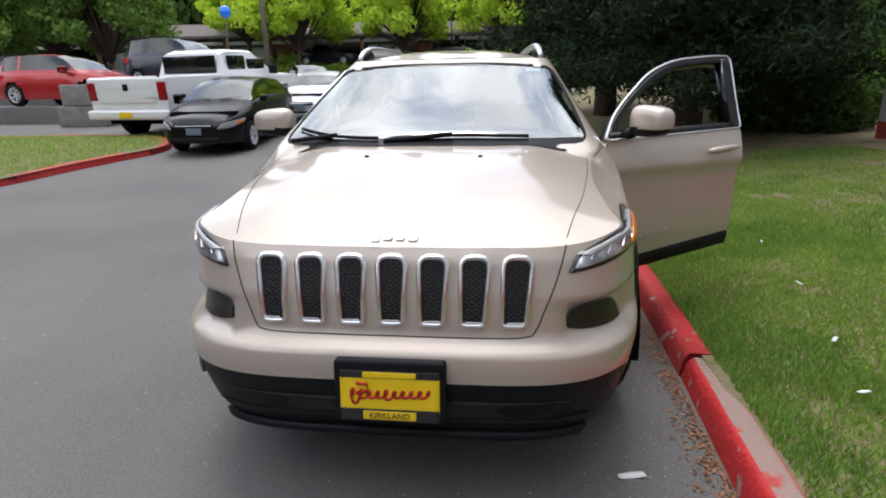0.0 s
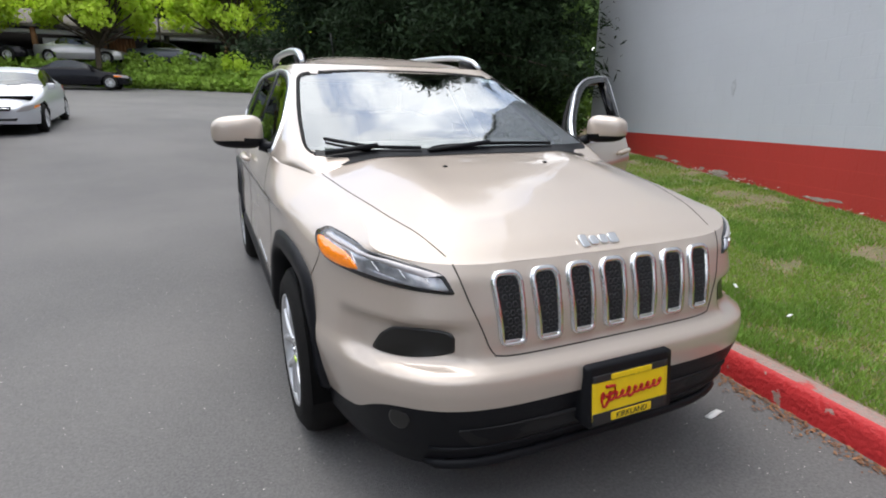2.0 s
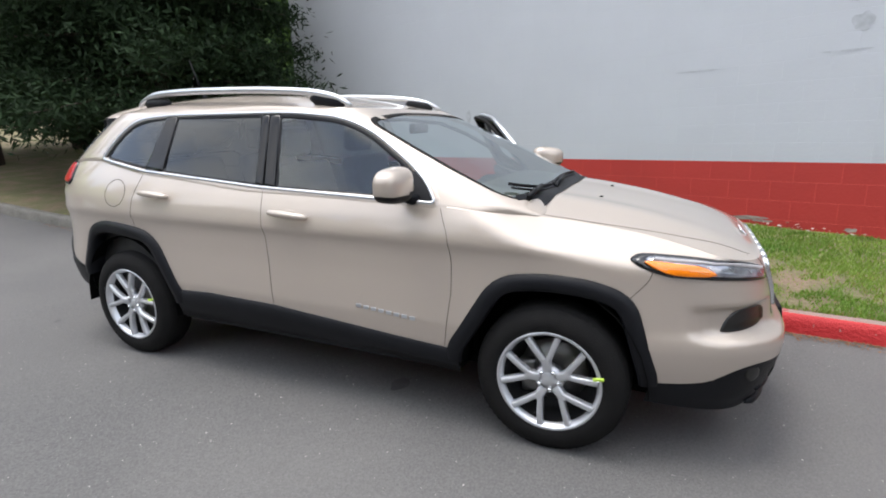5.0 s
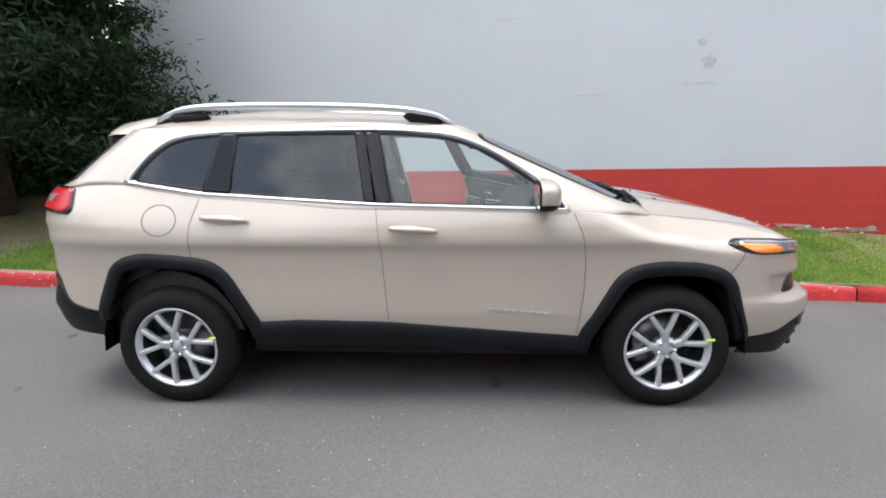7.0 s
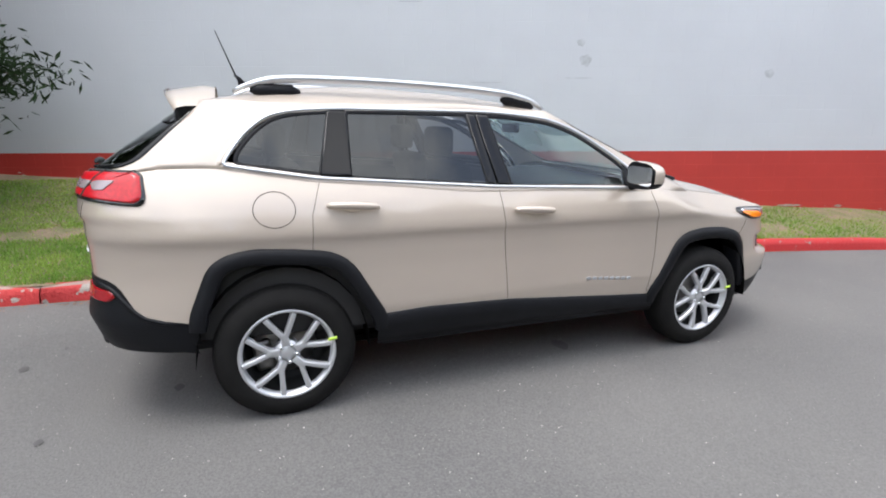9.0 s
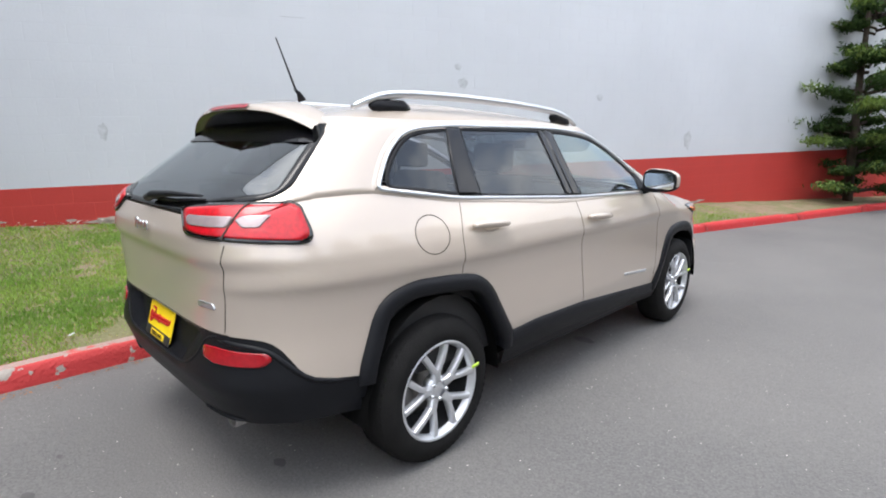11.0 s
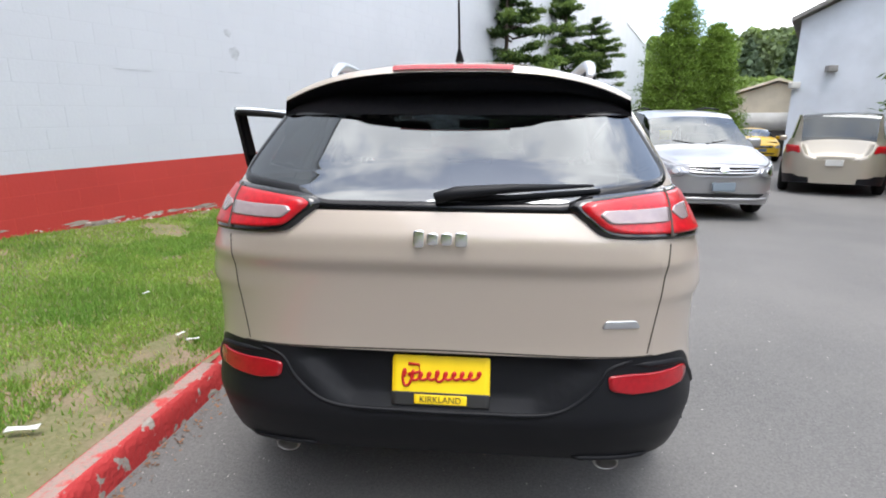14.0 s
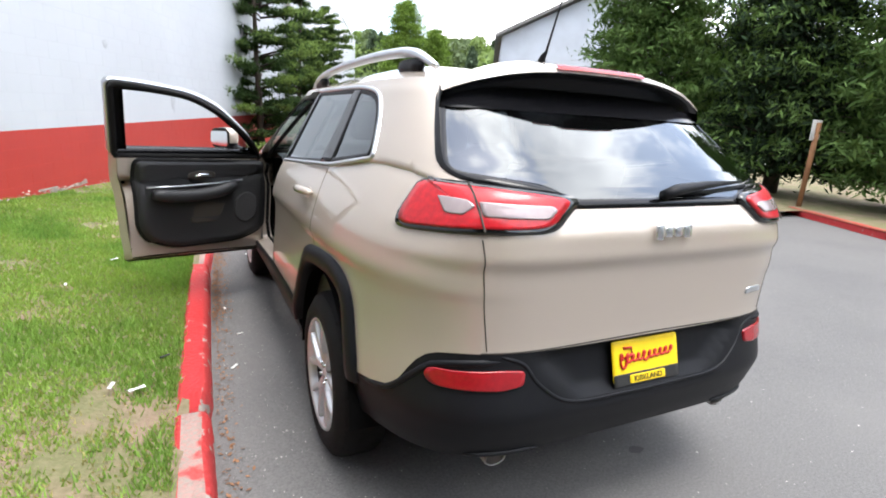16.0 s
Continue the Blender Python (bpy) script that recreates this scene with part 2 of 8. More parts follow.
# near-black brown: the shade inside open bays put into the colour
M["bay_dark"] = material("painted_bay_shade", (0.045, 0.04, 0.037), 0.9, vary=0.4, vscale=3)
M["off_white"] = material("off_white_panel", (0.55, 0.55, 0.53), 0.6, vary=0.4, vscale=2)
M["concrete"] = material("grey_concrete", (0.22, 0.215, 0.205), 0.9, vary=0.8, vscale=3, bump=0.4, bscale=30)
M["galv"] = material("weathered_pole", (0.13, 0.11, 0.09), 0.8, vary=0.5, vscale=5)
M["balloon"] = material("blue_balloon", (0.01, 0.17, 0.75), 0.15, coat=0.5)
M["string"] = material("string", (0.5, 0.5, 0.5), 0.8)
M["litter"] = material("white_litter", (0.72, 0.72, 0.7), 0.7)
M["leaf_litter"] = material("brown_leaf_litter", (0.2, 0.1, 0.05), 0.9, island=0.5)
M["grit"] = material("pale_grit", (0.42, 0.4, 0.37), 0.9, island=0.5)
M["mark"] = material("filler_patch", (0.5, 0.52, 0.55), 0.75, vary=0.6, vscale=12)


def car_paint(name, color, metal=0.3, rough=0.3):
    return material(name, color, rough, metal=metal, coat=0.5, fine=0.1, fscale=700)


# ---- mesh helpers ----
def link(name, me, mats, parent=None, label="", smooth=True):
    for m in (mats if isinstance(mats, (list, tuple)) else [mats]):
        me.materials.append(m)
    if smooth and len(me.polygons):
        me.polygons.foreach_set("use_smooth", [True] * len(me.polygons))
    me.update()
    ob = new(name, me)
    if parent is not None:
        ob.parent = parent
    if label:
        ob["label"] = label
    return ob


def part(name, bm, mats, parent=None, label="", smooth=True):
    me = bpy.data.meshes.new(name)
    bm.normal_update()
    bm.to_mesh(me)
    bm.free()
    return link(name, me, mats, parent, label, smooth)


def raw(name, verts, faces, mats, parent=None, label="", smooth=True, index=None):
    me = bpy.data.meshes.new(name)
    me.from_pydata([tuple(map(float, v)) for v in verts], [], [tuple(int(i) for i in f) for f in faces])
    if index is not None:
        me.polygons.foreach_set("material_index", [int(i) for i in index])
    return link(name, me, mats, parent, label, smooth)


def quads_np(name, co, mats, parent=None, label="", per=4):
    """A mesh of loose faces with per corners each, from an array of corners."""
    co = np.asarray(co, dtype=np.float32).reshape(-1, 3)
    nv, nf = len(co), len(co) // per
    me = bpy.data.meshes.new(name)
    me.vertices.add(nv)
    me.vertices.foreach_set("co", co.ravel())
    me.loops.add(nv)
    me.loops.foreach_set("vertex_index", np.arange(nv, dtype=np.int32))
    me.polygons.add(nf)
    me.polygons.foreach_set("loop_start", np.arange(0, nv, per, dtype=np.int32))
    me.update(calc_edges=True)
    return link(name, me, mats, parent, label, smooth=False)


def thing(name, label, category, loc=(0, 0, 0), group="", turn=0.0, kind=""):
    ob = new(name)
    ob.empty_display_size = 0.2
    ob.matrix_world = pose(*loc, 0, 0, turn)
    return tagged(ob, label, category, group, kind)


def box_bm(lo, hi, bevel=0.0, seg=2, bm=None):
    bm = bm or bmesh.new()
    r = bmesh.ops.create_cube(bm, size=1)
    for v in r["verts"]:
        v.co = Vector([lo[i] + (v.co[i] + 0.5) * (hi[i] - lo[i]) for i in range(3)])
    if bevel:
        edges = list({e for v in r["verts"] for e in v.link_edges})
        bmesh.ops.bevel(bm, geom=edges, offset=bevel, segments=seg, affect="EDGES", profile=0.6)
    return bm


def lathe(profile, axis="x", n=32, bm=None, centre=(0, 0, 0), cap=True):
    """Turns a profile of (along, radius) round an axis."""
    bm = bm or bmesh.new()
    rings = []
    for a, r in profile:
        ring = []
        for i in range(n):
            t = 2 * math.pi * i / n
            c, s = r * math.cos(t), r * math.sin(t)
            p = {"x": (a, c, s), "y": (c, a, s), "z": (c, s, a)}[axis]
            ring.append(bm.verts.new(Vector(p) + Vector(centre)))
        rings.append(ring)
    for a, b in zip(rings, rings[1:]):
        for i in range(n):
            bm.faces.new((a[i], a[(i + 1) % n], b[(i + 1) % n], b[i]))
    for ring, (a, r) in ((rings[0], profile[0]), (rings[-1], profile[-1])):
        if cap and r > 1e-5:
            bm.faces.new(ring)
    bmesh.ops.recalc_face_normals(bm, faces=bm.faces)
    return bm


def tube(points, radius, n=8, bm=None, flat=1.0, cap=True):
    """A tube along points; radius is one number or one a point. flat squeezes it along z."""
    bm = bm or bmesh.new()
    pts = [Vector(p) for p in points]
    rad = radius if isinstance(radius, (list, tuple)) else [radius] * len(pts)
    rings = []
    for i, p in enumerate(pts):
        d = (pts[min(i + 1, len(pts) - 1)] - pts[max(i - 1, 0)]).normalized()
        up = Vector((0, 0, 1)) if abs(d.z) < 0.95 else Vector((0, 1, 0))
        a = d.cross(up).normalized()
        b = a.cross(d)
        rings.append([bm.verts.new(p + rad[i] * (math.cos(t) * a + flat * math.sin(t) * b)) for t in (2 * math.pi * k / n for k in range(n))])
    for u, v in zip(rings, rings[1:]):
        for k in range(n):
            bm.faces.new((u[k], u[(k + 1) % n], v[(k + 1) % n], v[k]))
    if cap:
        bm.faces.new(rings[0][::-1])
        bm.faces.new(rings[-1])
    return bm


def smooth_line(points, step=0.02, closed=False):
    """Points along a Catmull-Rom curve through the given ones."""
    p = [np.array(q, float) for q in points]
    out = []
    n = len(p)
    for i in range(n if closed else n - 1):
        p0 = p[(i - 1) % n] if closed or i > 0 else 2 * p[0] - p[1]
        p1, p2 = p[i], p[(i + 1) % n]
        p3 = p[(i + 2) % n] if closed or i < n - 2 else 2 * p[-1] - p[-2]
        k = max(2, int(np.linalg.norm(p2 - p1) / step))
        for j in range(k):
            t = j / k
            out.append(0.5 * (2 * p1 + (p2 - p0) * t + (2 * p0 - 5 * p1 + 4 * p2 - p3) * t * t + (3 * p1 - p0 - 3 * p2 + p3) * t ** 3))
    if not closed:
        out.append(p[-1])
    return out


def rounded(points, r=0.02, n=5):
    """A polygon of 2D points with rounded corners; r is one radius or one a corner."""
    out = []
    m = len(points)
    for i in range(m):
        a, b, c = (np.array(points[(i + k) % m], float) for k in (-1, 0, 1))
        rr = r[i] if isinstance(r, (list, tuple)) else r
        u, v = a - b, c - b
        lu, lv = np.linalg.norm(u), np.linalg.norm(v)
        d = min(rr, lu * 0.48, lv * 0.48)
        s, e = b + u / lu * d, b + v / lv * d
        for k in range(n + 1):
            t = k / n
            out.append((1 - t) ** 2 * s + 2 * t * (1 - t) * b + t * t * e)
    return out


def inside(poly, x, y):
    ok = False
    for (x0, y0), (x1, y1) in zip(poly, poly[1:] + poly[:1]):
        if (y0 > y) != (y1 > y) and x < (x1 - x0) * (y - y0) / (y1 - y0) + x0:
            ok = not ok
    return ok


def shrink(poly, d):
    c = sum(np.array(p) for p in poly) / len(poly)
    return [tuple(c + (np.array(p) - c) * max(0.05, 1 - d / max(1e-6, np.linalg.norm(np.array(p) - c)))) for p in poly]


def patch(outline, proj, off=0.004, dome=0.0, depth=0.012, rings=(0.0, 0.35, 0.65, 0.88, 1.0), centre=None, bm=None):
    """A panel with the given 2D outline laid on a surface: proj(a, b, off) gives the place that far out of it. Its rim goes back by depth."""
    bm = bm or bmesh.new()
    c = np.array(centre) if centre is not None else sum(np.array(p) for p in outline) / len(outline)
    last = None
    for f in rings:
        if f == 0:
            ring = [bm.verts.new(proj(c[0], c[1], off + dome))]
        else:
            ring = [bm.verts.new(proj(*(c + (np.array(p) - c) * f), off + dome * (1 - f * f))) for p in outline]
        if last is not None:
            m = len(ring)
            for i in range(m):
                if len(last) == 1:
                    bm.faces.new((last[0], ring[i], ring[(i + 1) % m]))
                else:
                    bm.faces.new((last[i], ring[i], ring[(i + 1) % m], last[(i + 1) % m]))
        last = ring
    if depth:
        rim = [bm.verts.new(proj(*p, off - depth)) for p in outline]
        m = len(rim)
        for i in range(m):
            bm.faces.new((last[i], rim[i], rim[(i + 1) % m], last[(i + 1) % m]))
    bmesh.ops.recalc_face_normals(bm, faces=bm.faces)
    return bm


def ring_on(outline, proj, width=0.01, height=0.006, off=0.0, closed=True, bm=None):
    """A raised band along a 2D line on a surface."""
    bm = bm or bmesh.new()
    m = len(outline)
    rows = []
    for i in range(m):
        p = np.array(outline[i], float)
        a = np.array(outline[(i - 1) % m] if closed or i else outline[0], float)
        b = np.array(outline[(i + 1) % m] if closed or i < m - 1 else outline[-1], float)
        d = b - a
        d = d / (np.linalg.norm(d) + 1e-9)
        nrm = np.array((-d[1], d[0])) * width / 2
        rows.append([bm.verts.new(proj(*(p - nrm), off - 0.004)), bm.verts.new(proj(*(p - nrm * 0.7), off + height)),
                     bm.verts.new(proj(*(p + nrm * 0.7), off + height)), bm.verts.new(proj(*(p + nrm), off - 0.004))])
    for i in range(m if closed else m - 1):
        u, v = rows[i], rows[(i + 1) % m]
        for k in range(3):
            bm.faces.new((u[k], u[k + 1], v[k + 1], v[k]))
    bmesh.ops.recalc_face_normals(bm, faces=bm.faces)
    return bm


def text_mesh(name, body, size, m, mats, parent, depth=0.002, label="", shear=0.0, stretch=1.0, offset=0.0):
    cu = bpy.data.curves.new(name, "FONT")
    cu.body, cu.size, cu.extrude, cu.shear, cu.offset = body, size, depth, shear, offset
    cu.align_x, cu.align_y = "CENTER", "CENTER"
    tmp = bpy.data.objects.new(name, cu)
    scene.collection.objects.link(tmp)
    dg = bpy.context.evaluated_depsgraph_get()
    dg.update()
    me = bpy.data.meshes.new_from_object(tmp.evaluated_get(dg))
    bpy.data.objects.remove(tmp)
    bpy.data.curves.remove(cu)
    me.transform(m @ Matrix.Diagonal((stretch, 1, 1, 1)))
    return link(name, me, mats, parent, label, smooth=False)


rng = np.random.default_rng(7)


def leaves(centres, size, aspect=0.5, flat=0.0, jitter=0.4):
    """Loose bent leaf quads about the given points."""
    c = np.asarray(centres, float)
    n = len(c)
    d = rng.normal(size=(n, 3))
    d[:, 2] *= 1 - flat
    d /= np.linalg.norm(d, axis=1)[:, None] + 1e-9
    e = rng.normal(size=(n, 3))
    e -= (e * d).sum(1)[:, None] * d
    e /= np.linalg.norm(e, axis=1)[:, None] + 1e-9
    s = size * (1 + jitter * rng.uniform(-1, 1, n))[:, None]
    a, b = d * s, e * s * aspect
    return np.stack([c - a, c + b, c + a, c - b], axis=1).reshape(-1, 3)


def in_ball(n, centre, radii, shell=0.55):
    """Random places in an ellipsoid, more of them near its outside."""
    d = rng.normal(size=(n, 3))
    d /= np.linalg.norm(d, axis=1)[:, None]
    r = shell + (1 - shell) * rng.uniform(0, 1, n) ** 0.7
    return np.array(centre) + d * r[:, None] * np.array(radii)


def ground_z(x, y):
    """The lot climbs away behind the parked car."""
    s = y - 3.6
    up = 0.07 * (s + math.sqrt(s * s + 0.8)) / 2
    f = max(0.0, min(1.0, (y - 30.9) / 2.0))
    return min(up, 3.6) + 1.1 * f * f * (3 - 2 * f)

# ---- ground, kerbs, grass ----
def axis_steps(near, far, fine, coarse):
    a = list(np.arange(-near, near + 1e-6, fine))
    x = near
    while x < far:
        x *= coarse
        a += [x, -x]
    return sorted(a)


gx, gy = axis_steps(24, 900, 1.0, 1.35), axis_steps(44, 900, 1.0, 1.35)
raw("ground", [(x, y, ground_z(x, y)) for y in gy for x in gx],
    [(j * len(gx) + i, j * len(gx) + i + 1, (j + 1) * len(gx) + i + 1, (j + 1) * len(gx) + i) for j in range(len(gy) - 1) for i in range(len(gx) - 1)],
    M["asphalt"])
tagged(bpy.data.objects["ground"], "worn grey asphalt driveway and lot", "asphalt", kind="structure")

KERB_Y = [-27, -23.5, -18.5, -15.4, -12.4, -8.7, -6, -4, -2, 0, 2, 4, 6, 8, 10, 12, 16, 20, 24]
KERB_X = [-6.9, -5.5, -3.6, -2.5, -1.3, -0.27, 0.52, 0.98, 1.18, 1.27, 1.32, 1.30, 1.22, 1.26, 1.42, 1.64, 2.1, 3.1, 5.0]


def kerb_x(y):
    k = [kerb_lin(y + d) for d in (-0.9, -0.45, 0, 0.45, 0.9)]
    return sum(k) / 5


def kerb_lin(y):
    return float(np.interp(y, KERB_Y, KERB_X))


def wall_x(y):
    return 4.4306 + 0.3673 * y


KERB_H = 0.135


def kerb_piece(name, line, mats, parent, seed, height=KERB_H, width=0.15):
    """One length of kerb along ground points, with a battered road face, rounded arris and chipped ends."""
    r = random.Random(seed)
    sect = [(0.0, -0.06), (0.012, height * 0.55), (0.025, height - 0.018), (0.045, height), (width - 0.02, height), (width, height - 0.012), (width, -0.06)]
    verts, faces = [], []
    n = len(line)
    for i, p in enumerate(line):
        a, b = line[max(i - 1, 0)], line[min(i + 1, n - 1)]
        d = np.array((b[0] - a[0], b[1] - a[1]))
        d = d / np.linalg.norm(d)
        out = np.array((d[1], -d[0]))
        end = min(i, n - 1 - i)
        chip = (0.03 * r.random() if end == 0 else 0.012 * r.random() if end == 1 else 0.0)
        for q, (w, h) in enumerate(sect):
            hh = h - (chip + 0.003 * r.random() if 2 <= q <= 4 else 0)
            ww = w + (chip * 0.8 if q in (1, 2, 3) else 0) + r.uniform(-0.002, 0.002)
            verts.append((p[0] + out[0] * ww, p[1] + out[1] * ww, p[2] + hh))
    k = len(sect)
    for i in range(n - 1):
        for q in range(k - 1):
            faces.append((i * k + q, i * k + q + 1, (i + 1) * k + q + 1, (i + 1) * k + q))
    faces.append(tuple(range(k)))
    faces.append(tuple((n - 1) * k + q for q in range(k))[::-1])
    index = [1 if q == 3 and isinstance(mats, list) else 0 for i in range(n - 1) for q in range(k - 1)] + [0, 0]
    return raw(name, verts, faces, mats, parent, index=index)


def kerb_run(name, label, y_list, xf, mats_of, seed):
    run = thing(name, label, "kerb", kind="structure")
    for i, (a, b) in enumerate(zip(y_list, y_list[1:])):
        ys = np.linspace(a + 0.006, b - 0.006, max(6, int(abs(b - a) / 0.22)))
        kerb_piece("kerbstone", [(xf(y), y, ground_z(0, y)) for y in ys], mats_of(a), run, seed + i)
    return run


joints = [-26 + 2.44 * i for i in range(8)] + [-6.2, -3.75, -1.32, 1.12, 3.0, 4.9]
kerb_run("kerb", "red painted concrete kerb, chipped and worn", joints, kerb_x,
         lambda y: [M["kerb_worn"] if -0.5 > y > -2 or y > 0.8 else M["kerb_red"], M["kerb_top"] if -4 < y < -2 or y > 0.8 else M["kerb_red"]], 3)
kerb_run("kerb", "bare grey concrete kerb beside the lawn", [4.9 + 2.4 * i for i in range(8)], kerb_x, lambda y: M["kerb_grey"], 30)


def lawn_z(x, y):
    k = kerb_x(y) + 0.13
    back = wall_x(y) if y < 5.6 else k + 6
    f = max(0.0, min(1.0, (x - k) / max(0.5, back - k)))
    foot = 0.4207 + 0.0221 * y if y < 7 else ground_z(x, y) + 0.3
    edge = ground_z(x, y) + KERB_H - 0.012
    return edge + (max(foot, edge) - edge) * f + 0.02 * noise.noise((x * 1.3, y * 1.3, 0))


verts, faces = [], []
rows = np.linspace(-27, 24, 205)
cols = 28
for y in rows:
    k = kerb_x(y) + 0.10
    edge = wall_x(y) + 0.15 if y < 5.2 else 16.0
    for i in range(cols + 1):
        x = k + (edge - k) * (i / cols) ** (1.0 if y < 5.2 else 1.6)
        verts.append((x, y, lawn_z(x, y)))
for j in range(len(rows) - 1):
    for i in range(cols):
        q = j * (cols + 1) + i
        faces.append((q, q + 1, q + cols + 2, q + cols + 1))
lawn = tagged(raw("lawn", verts, faces, M["grass"]), "patchy mown grass strip with bare soil patches", "lawn", kind="structure")


def bare(x, y):
    """Where the soil shows through."""
    return 0.8 * noise.noise((x * 0.9 + 5, y * 0.9, 2.0)) + 0.55 * noise.noise((x * 2.3, y * 2.3, 7.0)) + 0.35 * noise.noise((x * 6.1, y * 5.3, 1.0))


def blades(name, label, spots, zf, h0, h1, mat):
    co = np.empty((len(spots), 3, 3))
    for i, (x, y) in enumerate(spots):
        z = zf(x, y) - 0.004
        t, h = random.uniform(0, 6.28), random.uniform(h0, h1)
        w = 0.0035 + 0.003 * random.random()
        c, s = math.cos(t), math.sin(t)
        lx, ly = random.uniform(-0.6, 0.6) * h, random.uniform(-0.6, 0.6) * h
        co[i] = ((x - c * w, y - s * w, z), (x + c * w, y + s * w, z), (x + lx, y + ly, z + h))
    ob = quads_np(name, co, mat, per=3)
    return tagged(ob, label, "grass", kind="stuff")


random.seed(11)
spots, dry, lush = [], [], []


def thick(x, y):
    """Where the darker, lusher grass grows."""
    return noise.noise((x * 1.2 + 9, y * 1.0, 4.0)) + 0.6 * noise.noise((x * 3.4, y * 3.1, 8.0))


def sort_blade(x, y, b):
    if random.random() < 0.06 + max(0, b + 0.02) * 0.6:
        dry.append((x, y))
    elif thick(x, y) + random.gauss(0, 0.12) > 0.08:
        lush.append((x, y))
    else:
        spots.append((x, y))


while len(spots) + len(lush) < 175000:
    y = random.triangular(-8.5, 6.0, 0.2) if random.random() < 0.45 else random.uniform(-4.5, 4.8)
    x = kerb_x(y) + 0.15 + random.random() ** 1.15 * min(4.2, max(0.3, wall_x(y) - kerb_x(y) - 0.15))
    if x > wall_x(y) - 0.04:
        continue
    b = bare(x, y)
    if random.random() < min(0.92, max(0.0, (b - (0.2 if y < -0.3 else 0.28)) * 4.5)):
        continue
    sort_blade(x, y, b)
for _ in range(45000):
    y = random.uniform(-2.5, 4.6)
    x = kerb_x(y) + 0.14 + random.random() * 1.7
    b = bare(x, y)
    if x < wall_x(y) - 0.04 and b < 0.3 * random.random() + 0.16:
        sort_blade(x, y, b)
blades("grass_blades", "short green grass blades of the lawn", spots, lawn_z, 0.012, 0.036, M["blade"])
blades("grass_blades", "darker lush tufts of grass in the lawn", lush, lawn_z, 0.016, 0.05, M["blade_lush"])
blades("grass_blades", "straw coloured dry grass blades among the lawn", dry, lawn_z, 0.01, 0.03, M["blade_dry"])

# planted island across the driveway
ISLAND = [(-9.5, -3.0), (-7.75, 0.5), (-7.5, 2.6), (-7.35, 3.9), (-7.2, 4.9), (-6.95, 5.8), (-6.68, 6.7), (-6.95, 7.5), (-7.9, 8.2), (-10, 8.5), (-12, 8.2), (-16, 7.0)]
island_line = [tuple(p) for p in smooth_line([(*p, 0) for p in ISLAND], 0.3)]
island = thing("kerb", "red painted kerb round a grass island", "kerb", kind="structure")
for s in range(0, len(island_line) - 1, 8):
    seg = [(p[0], p[1], ground_z(0, p[1])) for p in island_line[s:s + 9]][::-1]
    if len(seg) > 1:
        kerb_piece("kerbstone", seg, M["kerb_red"], island, 90 + s)
ring = [(p[0], p[1]) for p in island_line] + [(-20, 3), (-20, -3)]
bm = bmesh.new()
face = bm.faces.new([bm.verts.new((x, y, ground_z(0, y) + 0.12)) for x, y in ring])
bmesh.ops.triangulate(bm, faces=bm.faces)
bmesh.ops.subdivide_edges(bm, edges=bm.edges, cuts=2, use_grid_fill=True)
for v in bm.verts:
    v.co.z = ground_z(0, v.co.y) + 0.125
tagged(part("lawn", bm, M["grass"]), "green grass island beside the driveway", "lawn", kind="structure")
spots = []
while len(spots) < 26000:
    x, y = random.uniform(-12.5, -6.6), random.uniform(1.5, 8.2)
    if inside(ring, x, y) and x < np.interp(y, [p[1] for p in ISLAND[:7]], [p[0] for p in ISLAND[:7]]) - 0.12:
        spots.append((x, y))
blades("grass_blades", "green grass blades of the island", spots, lambda x, y: ground_z(0, y) + 0.125, 0.04, 0.1, M["blade"])

# far side of the driveway
line = [tuple(p) for p in smooth_line([(-7.0, 4.0, 0), (-7.2, 0, 0), (-7.35, -2.6, 0), (-7.9, -5, 0), (-8.6, -7.8, 0), (-10.4, -11, 0), (-12.2, -14, 0)][2:], 0.3)]
far_kerb = thing("kerb", "red painted kerb in front of the evergreen bed", "kerb", kind="structure")
for s in range(0, len(line) - 1, 8):
    seg = [(p[0], p[1], 0.0) for p in line[s:s + 9]]
    if len(seg) > 1:
        kerb_piece("kerbstone", seg, M["kerb_red"], far_kerb, 140 + s)
bed = [(p[0] - 0.1, p[1]) for p in line] + [(-24, -14), (-24, -2.6)]
bm = bmesh.new()
bm.faces.new([bm.verts.new((x, y, 0.12)) for x, y in bed])
bmesh.ops.triangulate(bm, faces=bm.faces)
tagged(part("planting_bed", bm, M["grass"]), "grassy planting bed under tall evergreens", "planting bed", kind="structure")

# ---- block building ----
U = Vector((-0.3673, -1.0, 0.0278)).normalized()
N = Vector((-1.0, 0.3673, 0.0)).normalized()
V = N.cross(U)
if V.z < 0:
    V = -V
O = Vector((4.4306, 0.0, 0.9546))
BL, BH = 0.40, 0.2


def wall_at(u, v, out=0.0):
    return O + U * u + V * v + N * out


U0, U1 = -6.3, 27.0
building = thing("wall_north", "white painted block wall with a red painted base band", "wall", kind="structure")


def slab(name, u0, u1, v0, v1, t0, t1, mat, parent, label=""):
    bm = bmesh.new()
    vs = [bm.verts.new(wall_at(u, v, t)) for t in (t0, t1) for v in (v0, v1) for u in (u0, u1)]
    for f in ((0, 1, 3, 2), (4, 6, 7, 5), (0, 4, 5, 1), (2, 3, 7, 6), (0, 2, 6, 4), (1, 5, 7, 3)):
        bm.faces.new([vs[i] for i in f])
    bmesh.ops.recalc_face_normals(bm, faces=bm.faces)
    return part(name, bm, mat, parent, label, smooth=False)


